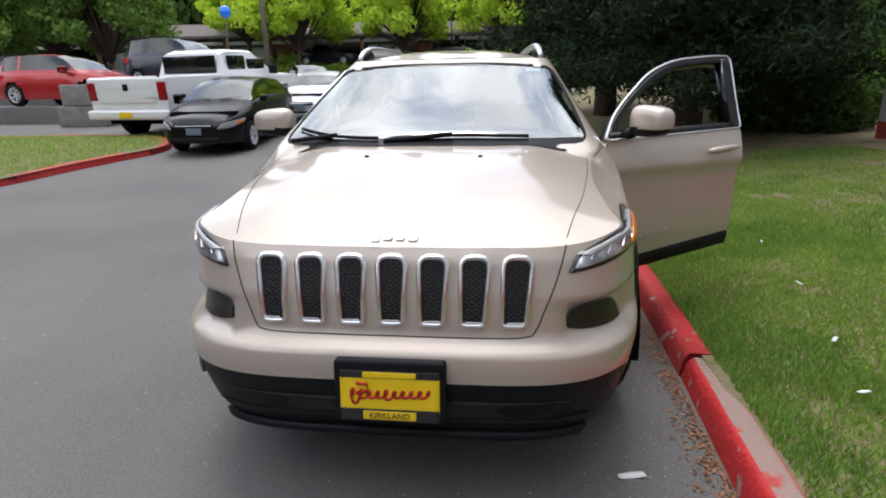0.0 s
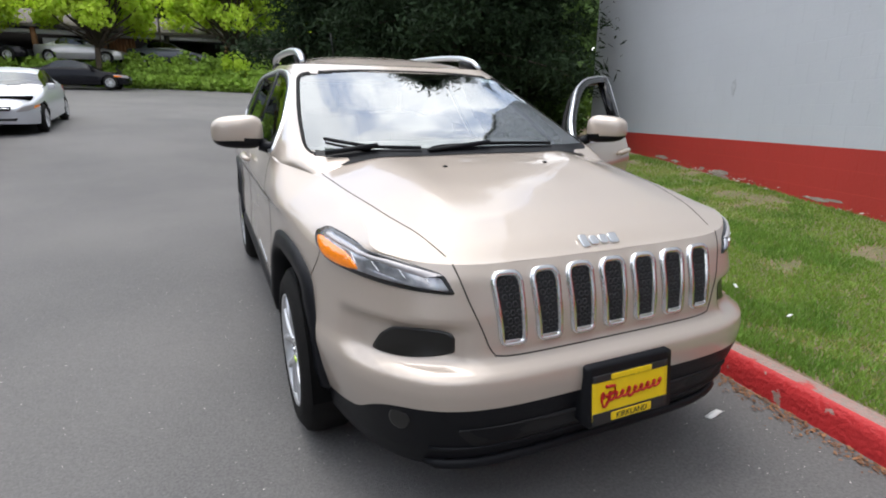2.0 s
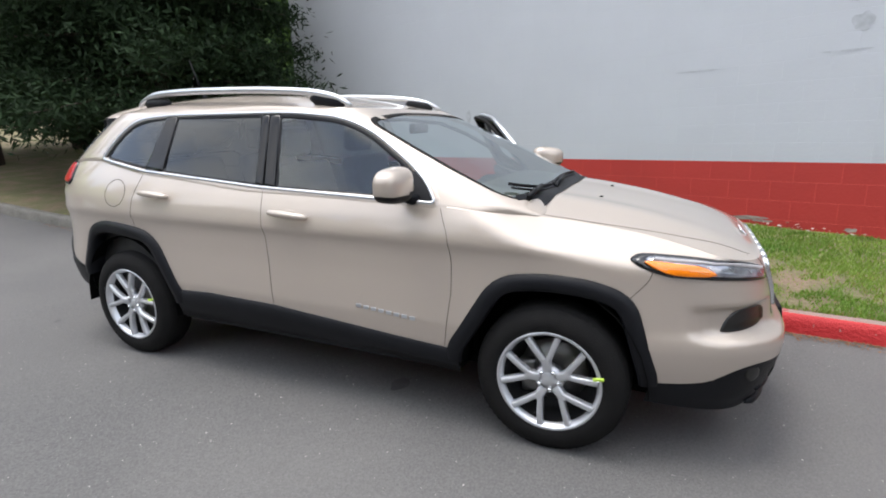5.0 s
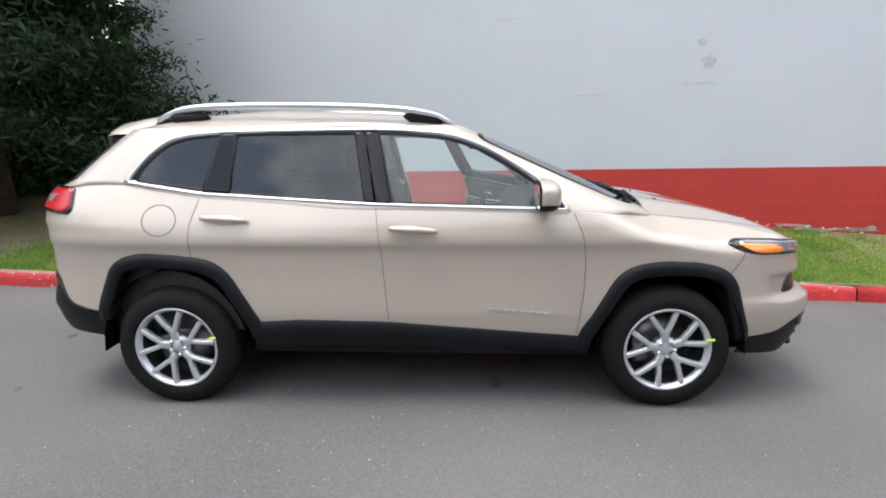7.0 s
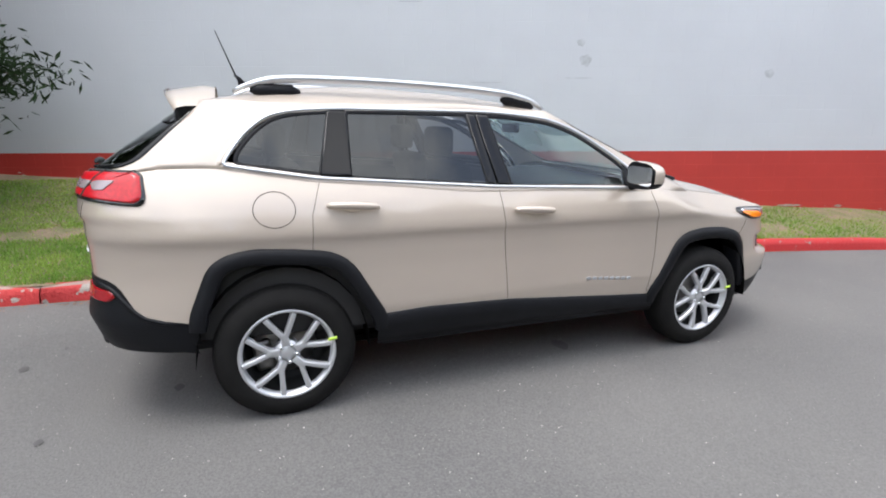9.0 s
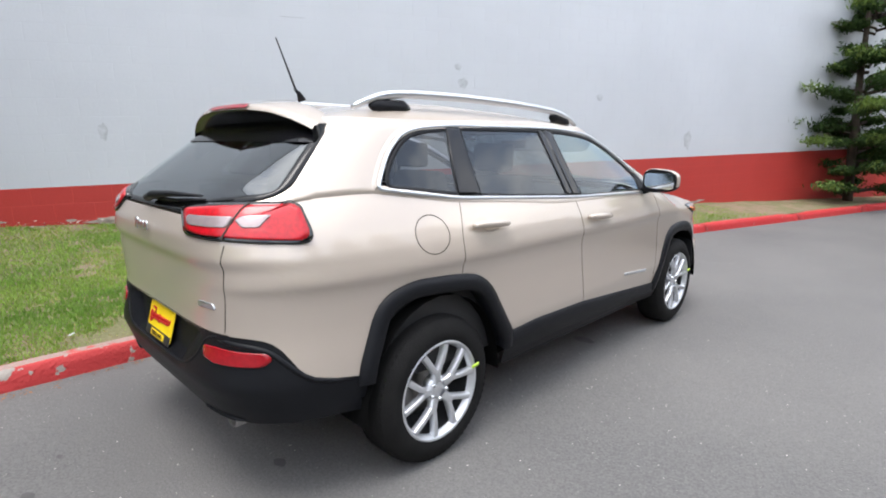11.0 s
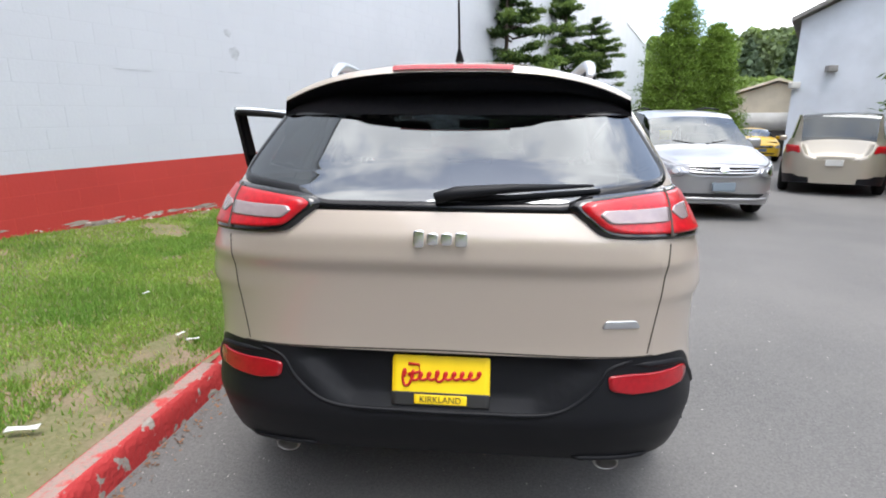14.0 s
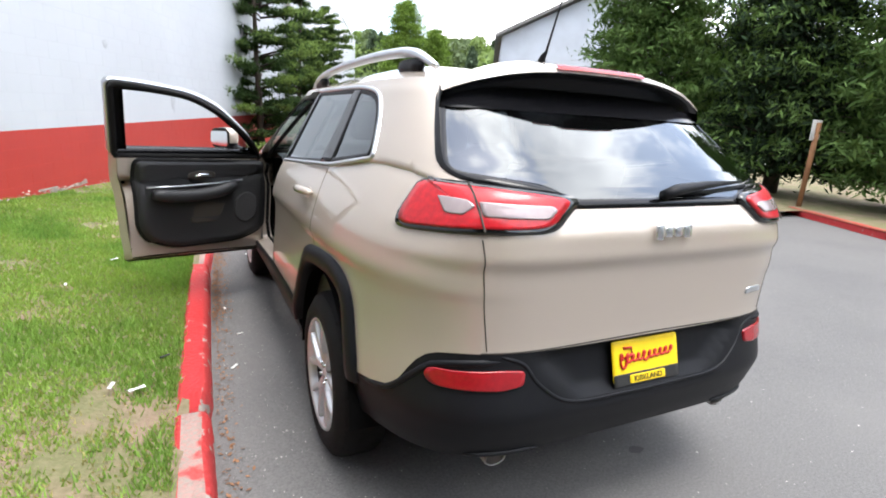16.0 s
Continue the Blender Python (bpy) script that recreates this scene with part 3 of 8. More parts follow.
slab("mortar", U0, U1, 0.0, 5.8, -0.25, -0.001, M["wall_joint"], building, "white painted mortar")
slab("mortar", U0, U1, -1.6, 0.0, -0.25, -0.001, M["wall_joint_red"], building, "red painted mortar")
slab("upper_wall", U0, U1, 5.8, 8.9, -0.25, -0.001, M["wall_white"], building, "plain white painted upper wall")
slab("coping", U0 - 0.05, U1 + 15.0, 8.9, 9.05, -0.3, 0.05, M["off_white"], building, "metal roof coping")
# the wall runs on past the pines, then steps down
slab("far_wall", U1, U1 + 15.0, 0.0, 8.9, -0.25, -0.002, M["wall_white"], building, "plain white painted wall")
slab("far_base", U1, U1 + 15.0, -2.2, 0.0, -0.25, -0.002, M["wall_red"], building, "red painted base of the wall")
slab("far_wall", U1 + 15.0, U1 + 31.0, 0.0, 6.9, -0.25, -0.004, M["wall_white"], building, "lower white painted wall")
slab("far_base", U1 + 15.0, U1 + 31.0, -2.6, 0.0, -0.25, -0.004, M["wall_red"], building, "red painted base of the wall")
slab("coping", U1 + 15.0, U1 + 31.05, 6.9, 7.05, -0.3, 0.05, M["off_white"], building, "roof edge of the lower wall")


def block_mesh(name, length, mat):
    c, d, h = 0.0018, 0.0035, BH / 2 - 0.002
    w = length / 2 - 0.002
    vs = []
    for out, k in ((-0.0015, 0.0), (0.0, c)):
        vs += [U * su * (w - k) + V * sv * (h - k) + N * out for su, sv in ((-1, -1), (1, -1), (1, 1), (-1, 1))]
    fs = [(4, 5, 6, 7)] + [(i, (i + 1) % 4, 4 + (i + 1) % 4, 4 + i) for i in range(4)]
    me = bpy.data.meshes.new(name)
    me.from_pydata([tuple(v) for v in vs], [], fs)
    me.materials.append(mat)
    me.update()
    return me


def block_rest():
    """The courses away from the parked car, joined."""
    for mat, k0, k1, label in ((M["wall_white"], 0, 29, "white painted blocks"), (M["wall_red"], -8, 0, "red painted blocks")):
        vs, fs = [], []
        for k in range(k0, k1):
            u = U0 + (BL / 2 if k % 2 else 0)
            while u < U1 - BL:
                if not near_block(u, k):
                    base = len(vs)
                    c = 0.0018
                    for out, q in ((-0.0015, 0.0), (0.0, c)):
                        for su, sv in ((-1, -1), (1, -1), (1, 1), (-1, 1)):
                            vs.append(wall_at(u + BL / 2 + su * (BL / 2 - 0.002 - q), k * BH + BH / 2 + sv * (BH / 2 - 0.002 - q), out))
                    fs += [(base + 4, base + 5, base + 6, base + 7)] + [(base + i, base + (i + 1) % 4, base + 4 + (i + 1) % 4, base + 4 + i) for i in range(4)]
                u += BL
        raw("block_courses", vs, fs, mat, building, label, smooth=False)["kind"] = "stuff"


def near_block(u, k):
    return -0.6 < u < 6.4 and -4 <= k < 12


block_rest()
# filler patches and marks on the wall
for u, v, w, h in ((3.5, 1.28, 0.17, 0.16), (3.42, 1.52, 0.12, 0.1), (8.45, 0.32, 0.2, 0.34), (-1.3, 0.62, 0.1, 0.2), (2.1, 0.98, 0.5, 0.02), (3.4, 1.04, 0.4, 0.018), (1.0, 2.05, 0.35, 0.015), (6.2, 1.1, 0.14, 0.12)):
    bm = bmesh.new()
    pts = [wall_at(u + w * 0.5 * math.cos(t) * (1 + 0.15 * math.sin(3 * t)), v + h * 0.5 * math.sin(t) * (1 + 0.2 * math.cos(5 * t)), 0.003) for t in np.linspace(0, 2 * math.pi, 22)[:-1]]
    bm.faces.new([bm.verts.new(p) for p in pts])
    part("filler_patch", bm, M["mark"], building, "uneven filler patch under paint", smooth=False)
# end wall of the building
E0 = wall_at(U0, 0, 0)
a, b = Vector((E0.x, E0.y, -0.3)), Vector((E0.x + 14, E0.y + 4.0, -0.3))
bm = bmesh.new()
q = [bm.verts.new((p.x, p.y, z)) for p, z in ((a, E0.z), (b, E0.z), (b, 6.9), (a, 6.9))]
bm.faces.new(q)
tagged(part("wall_east", bm, M["wall_white"], smooth=False), "white painted end wall of the block building", "wall", kind="structure")
bm = bmesh.new()
q = [bm.verts.new((p.x, p.y, z)) for p, z in ((a, -0.5), (b, -0.5), (b, E0.z), (a, E0.z))]
bm.faces.new(q)
tagged(part("wall_east", bm, M["wall_red"], smooth=False), "red painted base of the end wall", "wall", kind="structure")
# bare patches where the paint has come off along the wall foot
random.seed(15)
for _ in range(34):
    u = random.choice((random.gauss(-1.4, 0.6), random.gauss(2.2, 0.9), random.gauss(4.6, 0.8), random.uniform(-5, 9)))
    p = wall_at(u, 0, 0.0)
    v = (lawn_z(p.x, p.y) - O.z - U.z * u) + random.uniform(0.01, 0.07)
    w, h = random.uniform(0.05, 0.24), random.uniform(0.01, 0.03)
    bm = bmesh.new()
    bm.faces.new([bm.verts.new(wall_at(u + w * math.cos(t) * random.uniform(0.7, 1.1), v + h * math.sin(t) * random.uniform(0.5, 1.2), 0.003)) for t in np.linspace(0, 6.283, 17)[:-1]])
    part("bare_patch", bm, M["debris"], building, "bare patch of grey block", smooth=False)
# peeled paint chips along the wall foot
bm = bmesh.new()
random.seed(5)
for _ in range(260):
    u = random.choice((random.gauss(-1.4, 0.5), random.gauss(2.2, 0.7), random.gauss(4.6, 0.6), random.uniform(-5, 9)))
    p = wall_at(u, 0, 0.02 + abs(random.gauss(0, 0.06)))
    z = lawn_z(p.x, p.y) + 0.02
    s, t = random.uniform(0.008, 0.03), random.uniform(0, 6.28)
    c = Vector((p.x, p.y, z + random.random() * 0.05))
    d = Vector((math.cos(t), math.sin(t), random.uniform(-0.3, 0.3))) * s
    e = Vector((-math.sin(t), math.cos(t), random.uniform(-0.5, 0.5))) * s * 0.6
    bm.faces.new([bm.verts.new(c + k) for k in (d, e, -d, -e)])
tagged(part("paint_flakes", bm, M["debris"], smooth=False), "peeled paint flakes at the wall foot", "debris", kind="stuff")
# leaf litter in the gutter
bm = bmesh.new()
for _ in range(2600):
    y = random.choice((random.uniform(-3.4, -0.3), random.uniform(-5, 6)))
    x = kerb_x(y) - abs(random.gauss(0, 0.055)) - 0.005
    s, t = random.uniform(0.004, 0.014), random.uniform(0, 6.28)
    c = Vector((x, y, ground_z(x, y) + 0.004 + 0.008 * random.random()))
    d = Vector((math.cos(t), math.sin(t), random.uniform(-0.4, 0.4))) * s
    e = Vector((-math.sin(t), math.cos(t), random.uniform(-0.4, 0.4))) * s * 0.5
    bm.faces.new([bm.verts.new(c + k) for k in (d, e, -d, -e)])
tagged(part("leaf_litter", bm, M["leaf_litter"], smooth=False), "brown leaf litter in the gutter", "leaf litter", kind="stuff")

# ---- trees ----
def limb(bm, a, b, r0, r1, bend=0.1, n=6):
    a, b = Vector(a), Vector(b)
    side = Vector((random.uniform(-1, 1), random.uniform(-1, 1), random.uniform(-0.3, 0.6))) * bend * (b - a).length
    pts = [a.lerp(b, t) + side * math.sin(math.pi * t) for t in (0, 0.25, 0.5, 0.75, 1)]
    tube(pts, [r0 + (r1 - r0) * t for t in (0, 0.25, 0.5, 0.75, 1)], n, bm)


def conifer(label, loc, height, radius, base, mats, count, leaf=0.09, tiers=26, droop=0.25, trunk_r=0.22, full=0.75, category="tree", seed=1, power=0.8, group="", ragged=0.0, pad=0.42):
    """A needle tree: tapered trunk, limbs in tiers, sprays of needles along each limb."""
    random.seed(seed)
    t = thing("conifer_tree", label, category, loc, group)
    bm = bmesh.new()
    limb(bm, (0, 0, -0.3), (random.uniform(-0.2, 0.2), random.uniform(-0.2, 0.2), height * 0.96), trunk_r, 0.02, 0.015, 10)
    part("trunk", bm, M["bark"], t)
    bl = bmesh.new()
    pts, tips = [], []
    per = max(8, count // (tiers * 6))
    for i in range(tiers):
        f = i / (tiers - 1)
        z = base + (height - base) * f
        reach = radius * (1 - f) ** power * random.uniform(full, 1.1) + 0.12
        n = random.randint(5, 7) if not ragged else random.randint(3, 5)
        for k in range(n):
            ang = 6.283 * (k + random.random() * 0.8) / n + i * 0.7
            r = reach * random.uniform(0.6, 1.08)
            end = Vector((math.cos(ang) * r, math.sin(ang) * r, z - droop * r + random.uniform(-0.1, 0.2)))
            lift = random.uniform(-ragged, ragged)
            end.z += lift
            start = Vector((0, 0, max(0.1, z + lift)))
            if i % 2 == 0 or k < 3:
                limb(bl, start, end, 0.018 + 0.03 * (1 - f), 0.006, 0.05, 4)
            m = int(per * (0.4 + r / max(radius, 0.1)))
            s = rng.uniform(0.25, 1.02, m) ** 0.7
            if ragged:
                tuft = rng.uniform(0.3, 1.04, max(3, int(2 + 4 * r)))
                s = tuft[rng.integers(0, len(tuft), m)] + rng.normal(0, 0.015, m)
            spread = np.full((m, 1), 0.075 + 0.03 * r) if ragged else (0.08 + 0.16 * r * (0.3 + 0.7 * np.sin(np.pi * np.clip(s, 0, 1)) ))[:, None]
            p = np.array(start) + (np.array(end) - np.array(start)) * s[:, None] + rng.normal(size=(m, 3)) * spread * np.array((1, 1, pad))
            pts.append(p)
            tips.append(s)
    part("bough", bl, M["bark"], t)["kind"] = "stuff"
    p, s = np.concatenate(pts), np.concatenate(tips)
    if len(mats) > 1:
        tip = s + rng.normal(0, 0.12, len(s)) > 0.82
        quads_np("crown", leaves(p[~tip], leaf * 1.1, 0.24), mats[0], t)
        quads_np("crown", leaves(p[tip], leaf, 0.24), mats[1], t, "paler young growth")
    else:
        quads_np("crown", leaves(p, leaf * 1.15, 0.22), mats[0], t)
    return t


def broadleaf(label, loc, height, radius, mat, count, leaf=0.14, seed=1, trunk_r=0.16, clear=0.3, group=""):
    """A leafy tree: forked trunk and clumps of leaves round the branch ends."""
    random.seed(seed)
    t = thing("leafy_tree", label, "tree", loc, group)
    bm = bmesh.new()
    fork = height * clear
    limb(bm, (0, 0, -0.3), (0.1, 0, fork), trunk_r, trunk_r * 0.75, 0.03, 9)
    pts = []
    n = 64
    for k in range(n):
        ang = k * 2.4 + random.random()
        f = (k + 0.5) / n
        r = radius * math.sqrt(f) * random.uniform(0.7, 1.08)
        z = fork + (height - fork) * (0.14 + 0.78 * (1 - f * f) * random.uniform(0.7, 1.05))
        end = (math.cos(ang) * r, math.sin(ang) * r, z)
        limb(bm, (0.1, 0, fork * random.uniform(0.8, 1.15)), end, trunk_r * 0.45, 0.02, 0.12, 5)
        size = radius * random.uniform(0.22, 0.42)
        pts.append(in_ball(count // n, end, (size, size, size * 0.7), 0.2))
    part("trunk", bm, M["bark"], t)
    quads_np("crown", leaves(np.concatenate(pts), leaf, 0.6), mat, t)
    return t


def shrub(label, loc, radii, mat, count, leaf=0.06, seed=1, name="shrub", blobs=9, group=""):
    random.seed(seed)
    t = thing(name, label, "shrub", loc, group)
    pts = []
    bm = bmesh.new()
    for k in range(blobs):
        ang = k * 2.4 + random.random()
        f = math.sqrt((k + 0.3) / blobs)
        c = (math.cos(ang) * radii[0] * 0.62 * f, math.sin(ang) * radii[1] * 0.62 * f, radii[2] * (0.45 + 0.3 * (1 - f) * random.random()))
        s = random.uniform(0.4, 0.55)
        pts.append(in_ball(count // blobs, c, (radii[0] * s, radii[1] * s, radii[2] * 0.5), 0.45))
        limb(bm, (0, 0, -0.1), c, 0.02, 0.008, 0.1, 5)
    part("stems", bm, M["bark"], t)
    p = np.concatenate(pts)
    p = p[p[:, 2] > 0.0]
    quads_np("foliage", leaves(p, leaf, 0.55), mat, t)
    return t


# conifers on the lawn behind the parked car
conifer("tall dark conifer with drooping boughs on the lawn", (3.8, 6.6, 0.3), 7.8, 2.85, 1.5, [M["conifer"]], 170000, 0.06, 34, 0.18, 0.3, full=0.85, seed=3, power=0.42)
conifer("tall dark conifer with a bare lower trunk", (3.2, 11.3, 0.6), 8.8, 3.2, 2.2, [M["conifer"]], 90000, 0.085, 30, 0.2, 0.32, seed=4, power=0.5)
conifer("tall dark conifer further back on the lawn", (6.2, 12.8, 0.8), 8.8, 2.7, 1.6, [M["conifer"]], 60000, 0.12, 26, 0.2, 0.3, seed=5, power=0.5)
shrub("dense glossy green bush beside the wall end", (6.1, 7.6, 0.4), (1.7, 1.2, 1.25), M["bush"], 11000, 0.07, 6)
shrub("dense green bush under the conifers", (8.0, 9.6, 0.5), (1.8, 1.3, 1.5), M["leaf_mid"], 7000, 0.09, 7)
# trees against the block wall
for i, (x, y, h, r) in enumerate(((-0.62, -12.4, 6.3, 1.95), (-2.75, -18.4, 6.1, 1.9), (-4.75, -22.4, 5.9, 2.5))):
    conifer("irregular blue-green pine against the wall", (x, y, 0.12), h, r, 0.35, [M["pine"], M["pine_tip"]], 105000, 0.055, 25, -0.12, 0.11, 0.6, seed=20 + i, power=0.48, ragged=0.3, pad=0.4, group="pines along the wall")
for i, (x, y, h, r) in enumerate(((-7.3, -18.7, 6.1, 1.6), (-8.8, -18.9, 5.2, 1.2))):
    conifer("clipped bright green arborvitae cone", (x, y, 0.0), h, r, 0.15, [M["arbor"]], 48000, 0.055, 44, -0.45, 0.08, 0.95, seed=30 + i, power=0.6, group="arborvitae cones")
# tall evergreens across the driveway
for i, (x, y, h) in enumerate(((-10.9, -8.3, 7.8), (-12.0, -5.0, 8.2), (-11.8, -1.6, 7.8), (-13.5, 1.8, 8.5))):
    conifer("tall dense evergreen screening the driveway", (x, y, 0.1), h, 2.0, 0.5, [M["conifer"] if i % 2 else M["bush"], M["evergreen_tip"]], 42000, 0.1, 40, -0.1, 0.2, 0.9, seed=40 + i, power=0.4, group="evergreen screen")
shrub("rounded light green shrub behind the kerb", (-9.6, -7.2, 0.1), (1.1, 1.2, 1.0), M["leaf_mid"], 9000, 0.06, 8)
shrub("rounded green shrub in the planting bed", (-9.2, -4.6, 0.1), (0.8, 1.0, 0.75), M["bush"], 6000, 0.06, 9)

# ivy bank at the back of the lot
random.seed(9)
pts = []
for a, b in (((-16, 31.0), (-6, 31.0)), ((-6, 31.0), (-1.5, 29.3)), ((-1.5, 29.3), (1.6, 27.6)), ((1.6, 27.6), (4.6, 24.2)), ((4.6, 24.2), (6.6, 24.6))):
    n = int(math.hypot(b[0] - a[0], b[1] - a[1]) / 0.55)
    for k in range(n):
        t = (k + random.random()) / n
        x, y = a[0] + (b[0] - a[0]) * t, a[1] + (b[1] - a[1]) * t
        for d in (0.3, 1.1, 2.0):
            h = 0.5 + 0.72 * d * random.uniform(0.8, 1.1)
            pts.append(in_ball(300, (x + random.uniform(-0.3, 0.3), y + d, ground_z(x, y) + h * 0.5), (0.6, 0.6, h * 0.6), 0.4))
tagged(quads_np("ivy_bank", leaves(np.concatenate(pts), 0.12, 0.6), M["ivy"]), "bank of bright green ground ivy", "ivy", kind="stuff")
shrub("rounded bright green bush on the ivy bank", (1.2, 29.6, 2.4), (1.1, 1.0, 1.5), M["maple"], 3500, 0.1, 12)

# spring green trees and dark woods behind the lot
for i, (x, y, h, r) in enumerate(((-12.8, 31.5, 8.6, 3.0), (-5.9, 31.6, 8.2, 2.9), (0.9, 32.0, 8.4, 3.0), (-20.5, 24, 8.0, 3.2), (-26, 20, 8, 3.4), (-27, 28, 9, 3.4), (5.8, 31.0, 7.5, 2.4), (-17.0, 33.5, 7.5, 2.3))):
    broadleaf("young tree in fresh yellow-green spring leaf", (x, y, ground_z(x, y)), h, r, M["maple"] if i not in (3, 4, 5) else M["leaf_mid"], 30000, 0.125, 50 + i, 0.17, 0.24, "spring trees along the lot")
rng2 = random.Random(4)
pts = []
for k in range(46):
    x = -62 + k * 2.7 + rng2.uniform(-1, 1)
    y = rng2.uniform(46, 60)
    h = rng2.uniform(15, 24)
    m = 1300
    f = rng.uniform(0, 1, m)
    r = (1 - f) ** 0.7 * rng2.uniform(2.4, 3.6) * rng.uniform(0.5, 1.05, m)
    a = rng.uniform(0, 6.283, m)
    pts.append(np.stack([x + np.cos(a) * r, y + np.sin(a) * r, 2 + f * h], 1))
tagged(quads_np("woodland", leaves(np.concatenate(pts), 0.75, 0.6), M["conifer"]), "dark conifer woodland behind the lot", "woodland", kind="stuff")
pts = []
for k in range(34):
    x, y = -50 + k * 2.1 + rng2.uniform(-1, 1), rng2.uniform(40, 45)
    h, m = rng2.uniform(8, 12), 1000
    f = rng.uniform(0, 1, m)
    r = np.sin(np.pi * (0.15 + 0.83 * f)) ** 0.6 * rng2.uniform(2.6, 3.6) * rng.uniform(0.6, 1.05, m)
    a = rng.uniform(0, 6.283, m)
    pts.append(np.stack([x + np.cos(a) * r, y + np.sin(a) * r, 2.5 + f * h], 1))
tagged(quads_np("woodland", leaves(np.concatenate(pts), 0.42, 0.6), M["far_mid"]), "mid green leafy woodland behind the carport", "woodland", kind="stuff")
# wooded hillside beyond the buildings, its leaf colours paled for haze
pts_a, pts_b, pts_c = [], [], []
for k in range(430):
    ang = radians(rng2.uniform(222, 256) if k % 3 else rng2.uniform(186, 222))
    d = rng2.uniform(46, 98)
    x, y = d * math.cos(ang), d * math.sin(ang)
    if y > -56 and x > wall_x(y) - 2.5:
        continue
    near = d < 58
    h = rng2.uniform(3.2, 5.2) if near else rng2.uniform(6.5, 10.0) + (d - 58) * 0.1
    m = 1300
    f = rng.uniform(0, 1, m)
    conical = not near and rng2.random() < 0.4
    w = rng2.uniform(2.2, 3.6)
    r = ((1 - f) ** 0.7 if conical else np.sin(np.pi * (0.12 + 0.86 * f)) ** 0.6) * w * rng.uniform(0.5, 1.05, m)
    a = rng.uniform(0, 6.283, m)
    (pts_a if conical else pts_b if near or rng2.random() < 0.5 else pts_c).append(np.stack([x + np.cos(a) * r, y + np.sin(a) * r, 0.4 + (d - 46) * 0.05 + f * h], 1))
tagged(quads_np("woodland", leaves(np.concatenate(pts_c), 0.34, 0.6), M["far_wood"]), "mid green trees on the far wooded hillside", "woodland", kind="stuff")
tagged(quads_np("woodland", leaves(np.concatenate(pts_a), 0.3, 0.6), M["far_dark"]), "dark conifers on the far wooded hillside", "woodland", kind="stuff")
tagged(quads_np("woodland", leaves(np.concatenate(pts_b), 0.3, 0.6), M["far_leaf"]), "leafy trees on the far wooded hillside", "woodland", kind="stuff")
# woods behind the block building and beyond the lot's ends
pts = []
for k in range(60):
    ang = radians(rng2.uniform(-70, 75))
    d = rng2.uniform(34, 60)
    x, y = d * math.cos(ang), d * math.sin(ang)
    if y > 40:
        continue
    h, m = rng2.uniform(9, 15), 260
    f = rng.uniform(0, 1, m)
    r = (1 - f) ** 0.6 * 3.2 * rng.uniform(0.6, 1.05, m)
    a = rng.uniform(0, 6.283, m)
    pts.append(np.stack([x + np.cos(a) * r, y + np.sin(a) * r, f * h + ground_z(x, y)], 1))
for k in range(34):
    x, y = rng2.uniform(-48, -34), rng2.uniform(-40, 44)
    h, m = rng2.uniform(8, 14), 300
    f = rng.uniform(0, 1, m)
    r = (1 - f) ** 0.6 * 3.2 * rng.uniform(0.6, 1.05, m)
    a = rng.uniform(0, 6.283, m)
    pts.append(np.stack([x + np.cos(a) * r, y + np.sin(a) * r, f * h + ground_z(x, y)], 1))
tagged(quads_np("woodland", leaves(np.concatenate(pts), 0.65, 0.6), M["far_mid"]), "woodland edge round the lot", "woodland", kind="stuff")

# ---- the beige sport utility vehicle ----
NF, NR = 5.2, 6.0
Z_W = [0.20, 0.33, 0.45, 0.55, 0.65, 0.75, 0.86, 0.908, 0.93, 0.97, 1.03, 1.09, 1.15, 1.25, 1.40, 1.50, 1.545]
W_W = [0.84, 0.872, 0.896, 0.906, 0.9, 0.892, 0.889, 0.893, 0.907, 0.902, 0.886, 0.862, 0.833, 0.78, 0.71, 0.662, 0.634]
Z_F = [0.2, 0.26, 0.33, 0.42, 0.50, 0.55, 0.598, 0.618, 0.65, 0.75, 0.86, 0.9, 1.0]
Y_F = [-2.15, -2.21, -2.25, -2.275, -2.297, -2.3, -2.292, -2.246, -2.234, -2.222, -2.19, -2.165, -2.1]
Z_R = [0.2, 0.36, 0.45, 0.56, 0.64, 0.72, 0.78, 0.9, 1.0, 1.028, 1.1, 1.16, 1.2, 1.3]
Y_R = [2.06, 2.17, 2.215, 2.25, 2.232, 2.216, 2.214, 2.219, 2.223, 2.241, 2.237, 2.21, 2.19, 2.06]


def soft_interp(v, xs, ys, soft=0.022):
    """Monotone-looking interpolation: linear, averaged over a short span."""
    w = (xs[-1] - xs[0]) * soft
    return sum(np.interp(v + w * k, xs, ys) for k in (-1, -0.5, 0, 0.5, 1)) / 5


def car_w(z):
    return float(soft_interp(z, Z_W, W_W, 0.005))


def car_f(z):
    return float(soft_interp(z, Z_F, Y_F, 0.013))


def car_r(z):
    return float(soft_interp(z, Z_R, Y_R, 0.011))


def sill_z(y):
    return float(np.interp(y, [-2.3, -2.0, -1.75, 1.5, 1.66, 1.84, 2.26], [0.235, 0.27, 0.3, 0.33, 0.37, 0.4, 0.41]))


def clad_z(y):
    return float(soft_interp(y, [-2.3, -2.2, -2.1, -2.03, -1.96, -1.86, -1.77, -0.87, 0.15, 0.63, 0.87, 1.757, 1.9, 1.975, 2.03, 2.08, 2.15, 2.26],
                             [0.5, 0.503, 0.5, 0.475, 0.42, 0.405, 0.4, 0.425, 0.506, 0.517, 0.504, 0.55, 0.575, 0.6, 0.675, 0.735, 0.752, 0.752], 0.006))


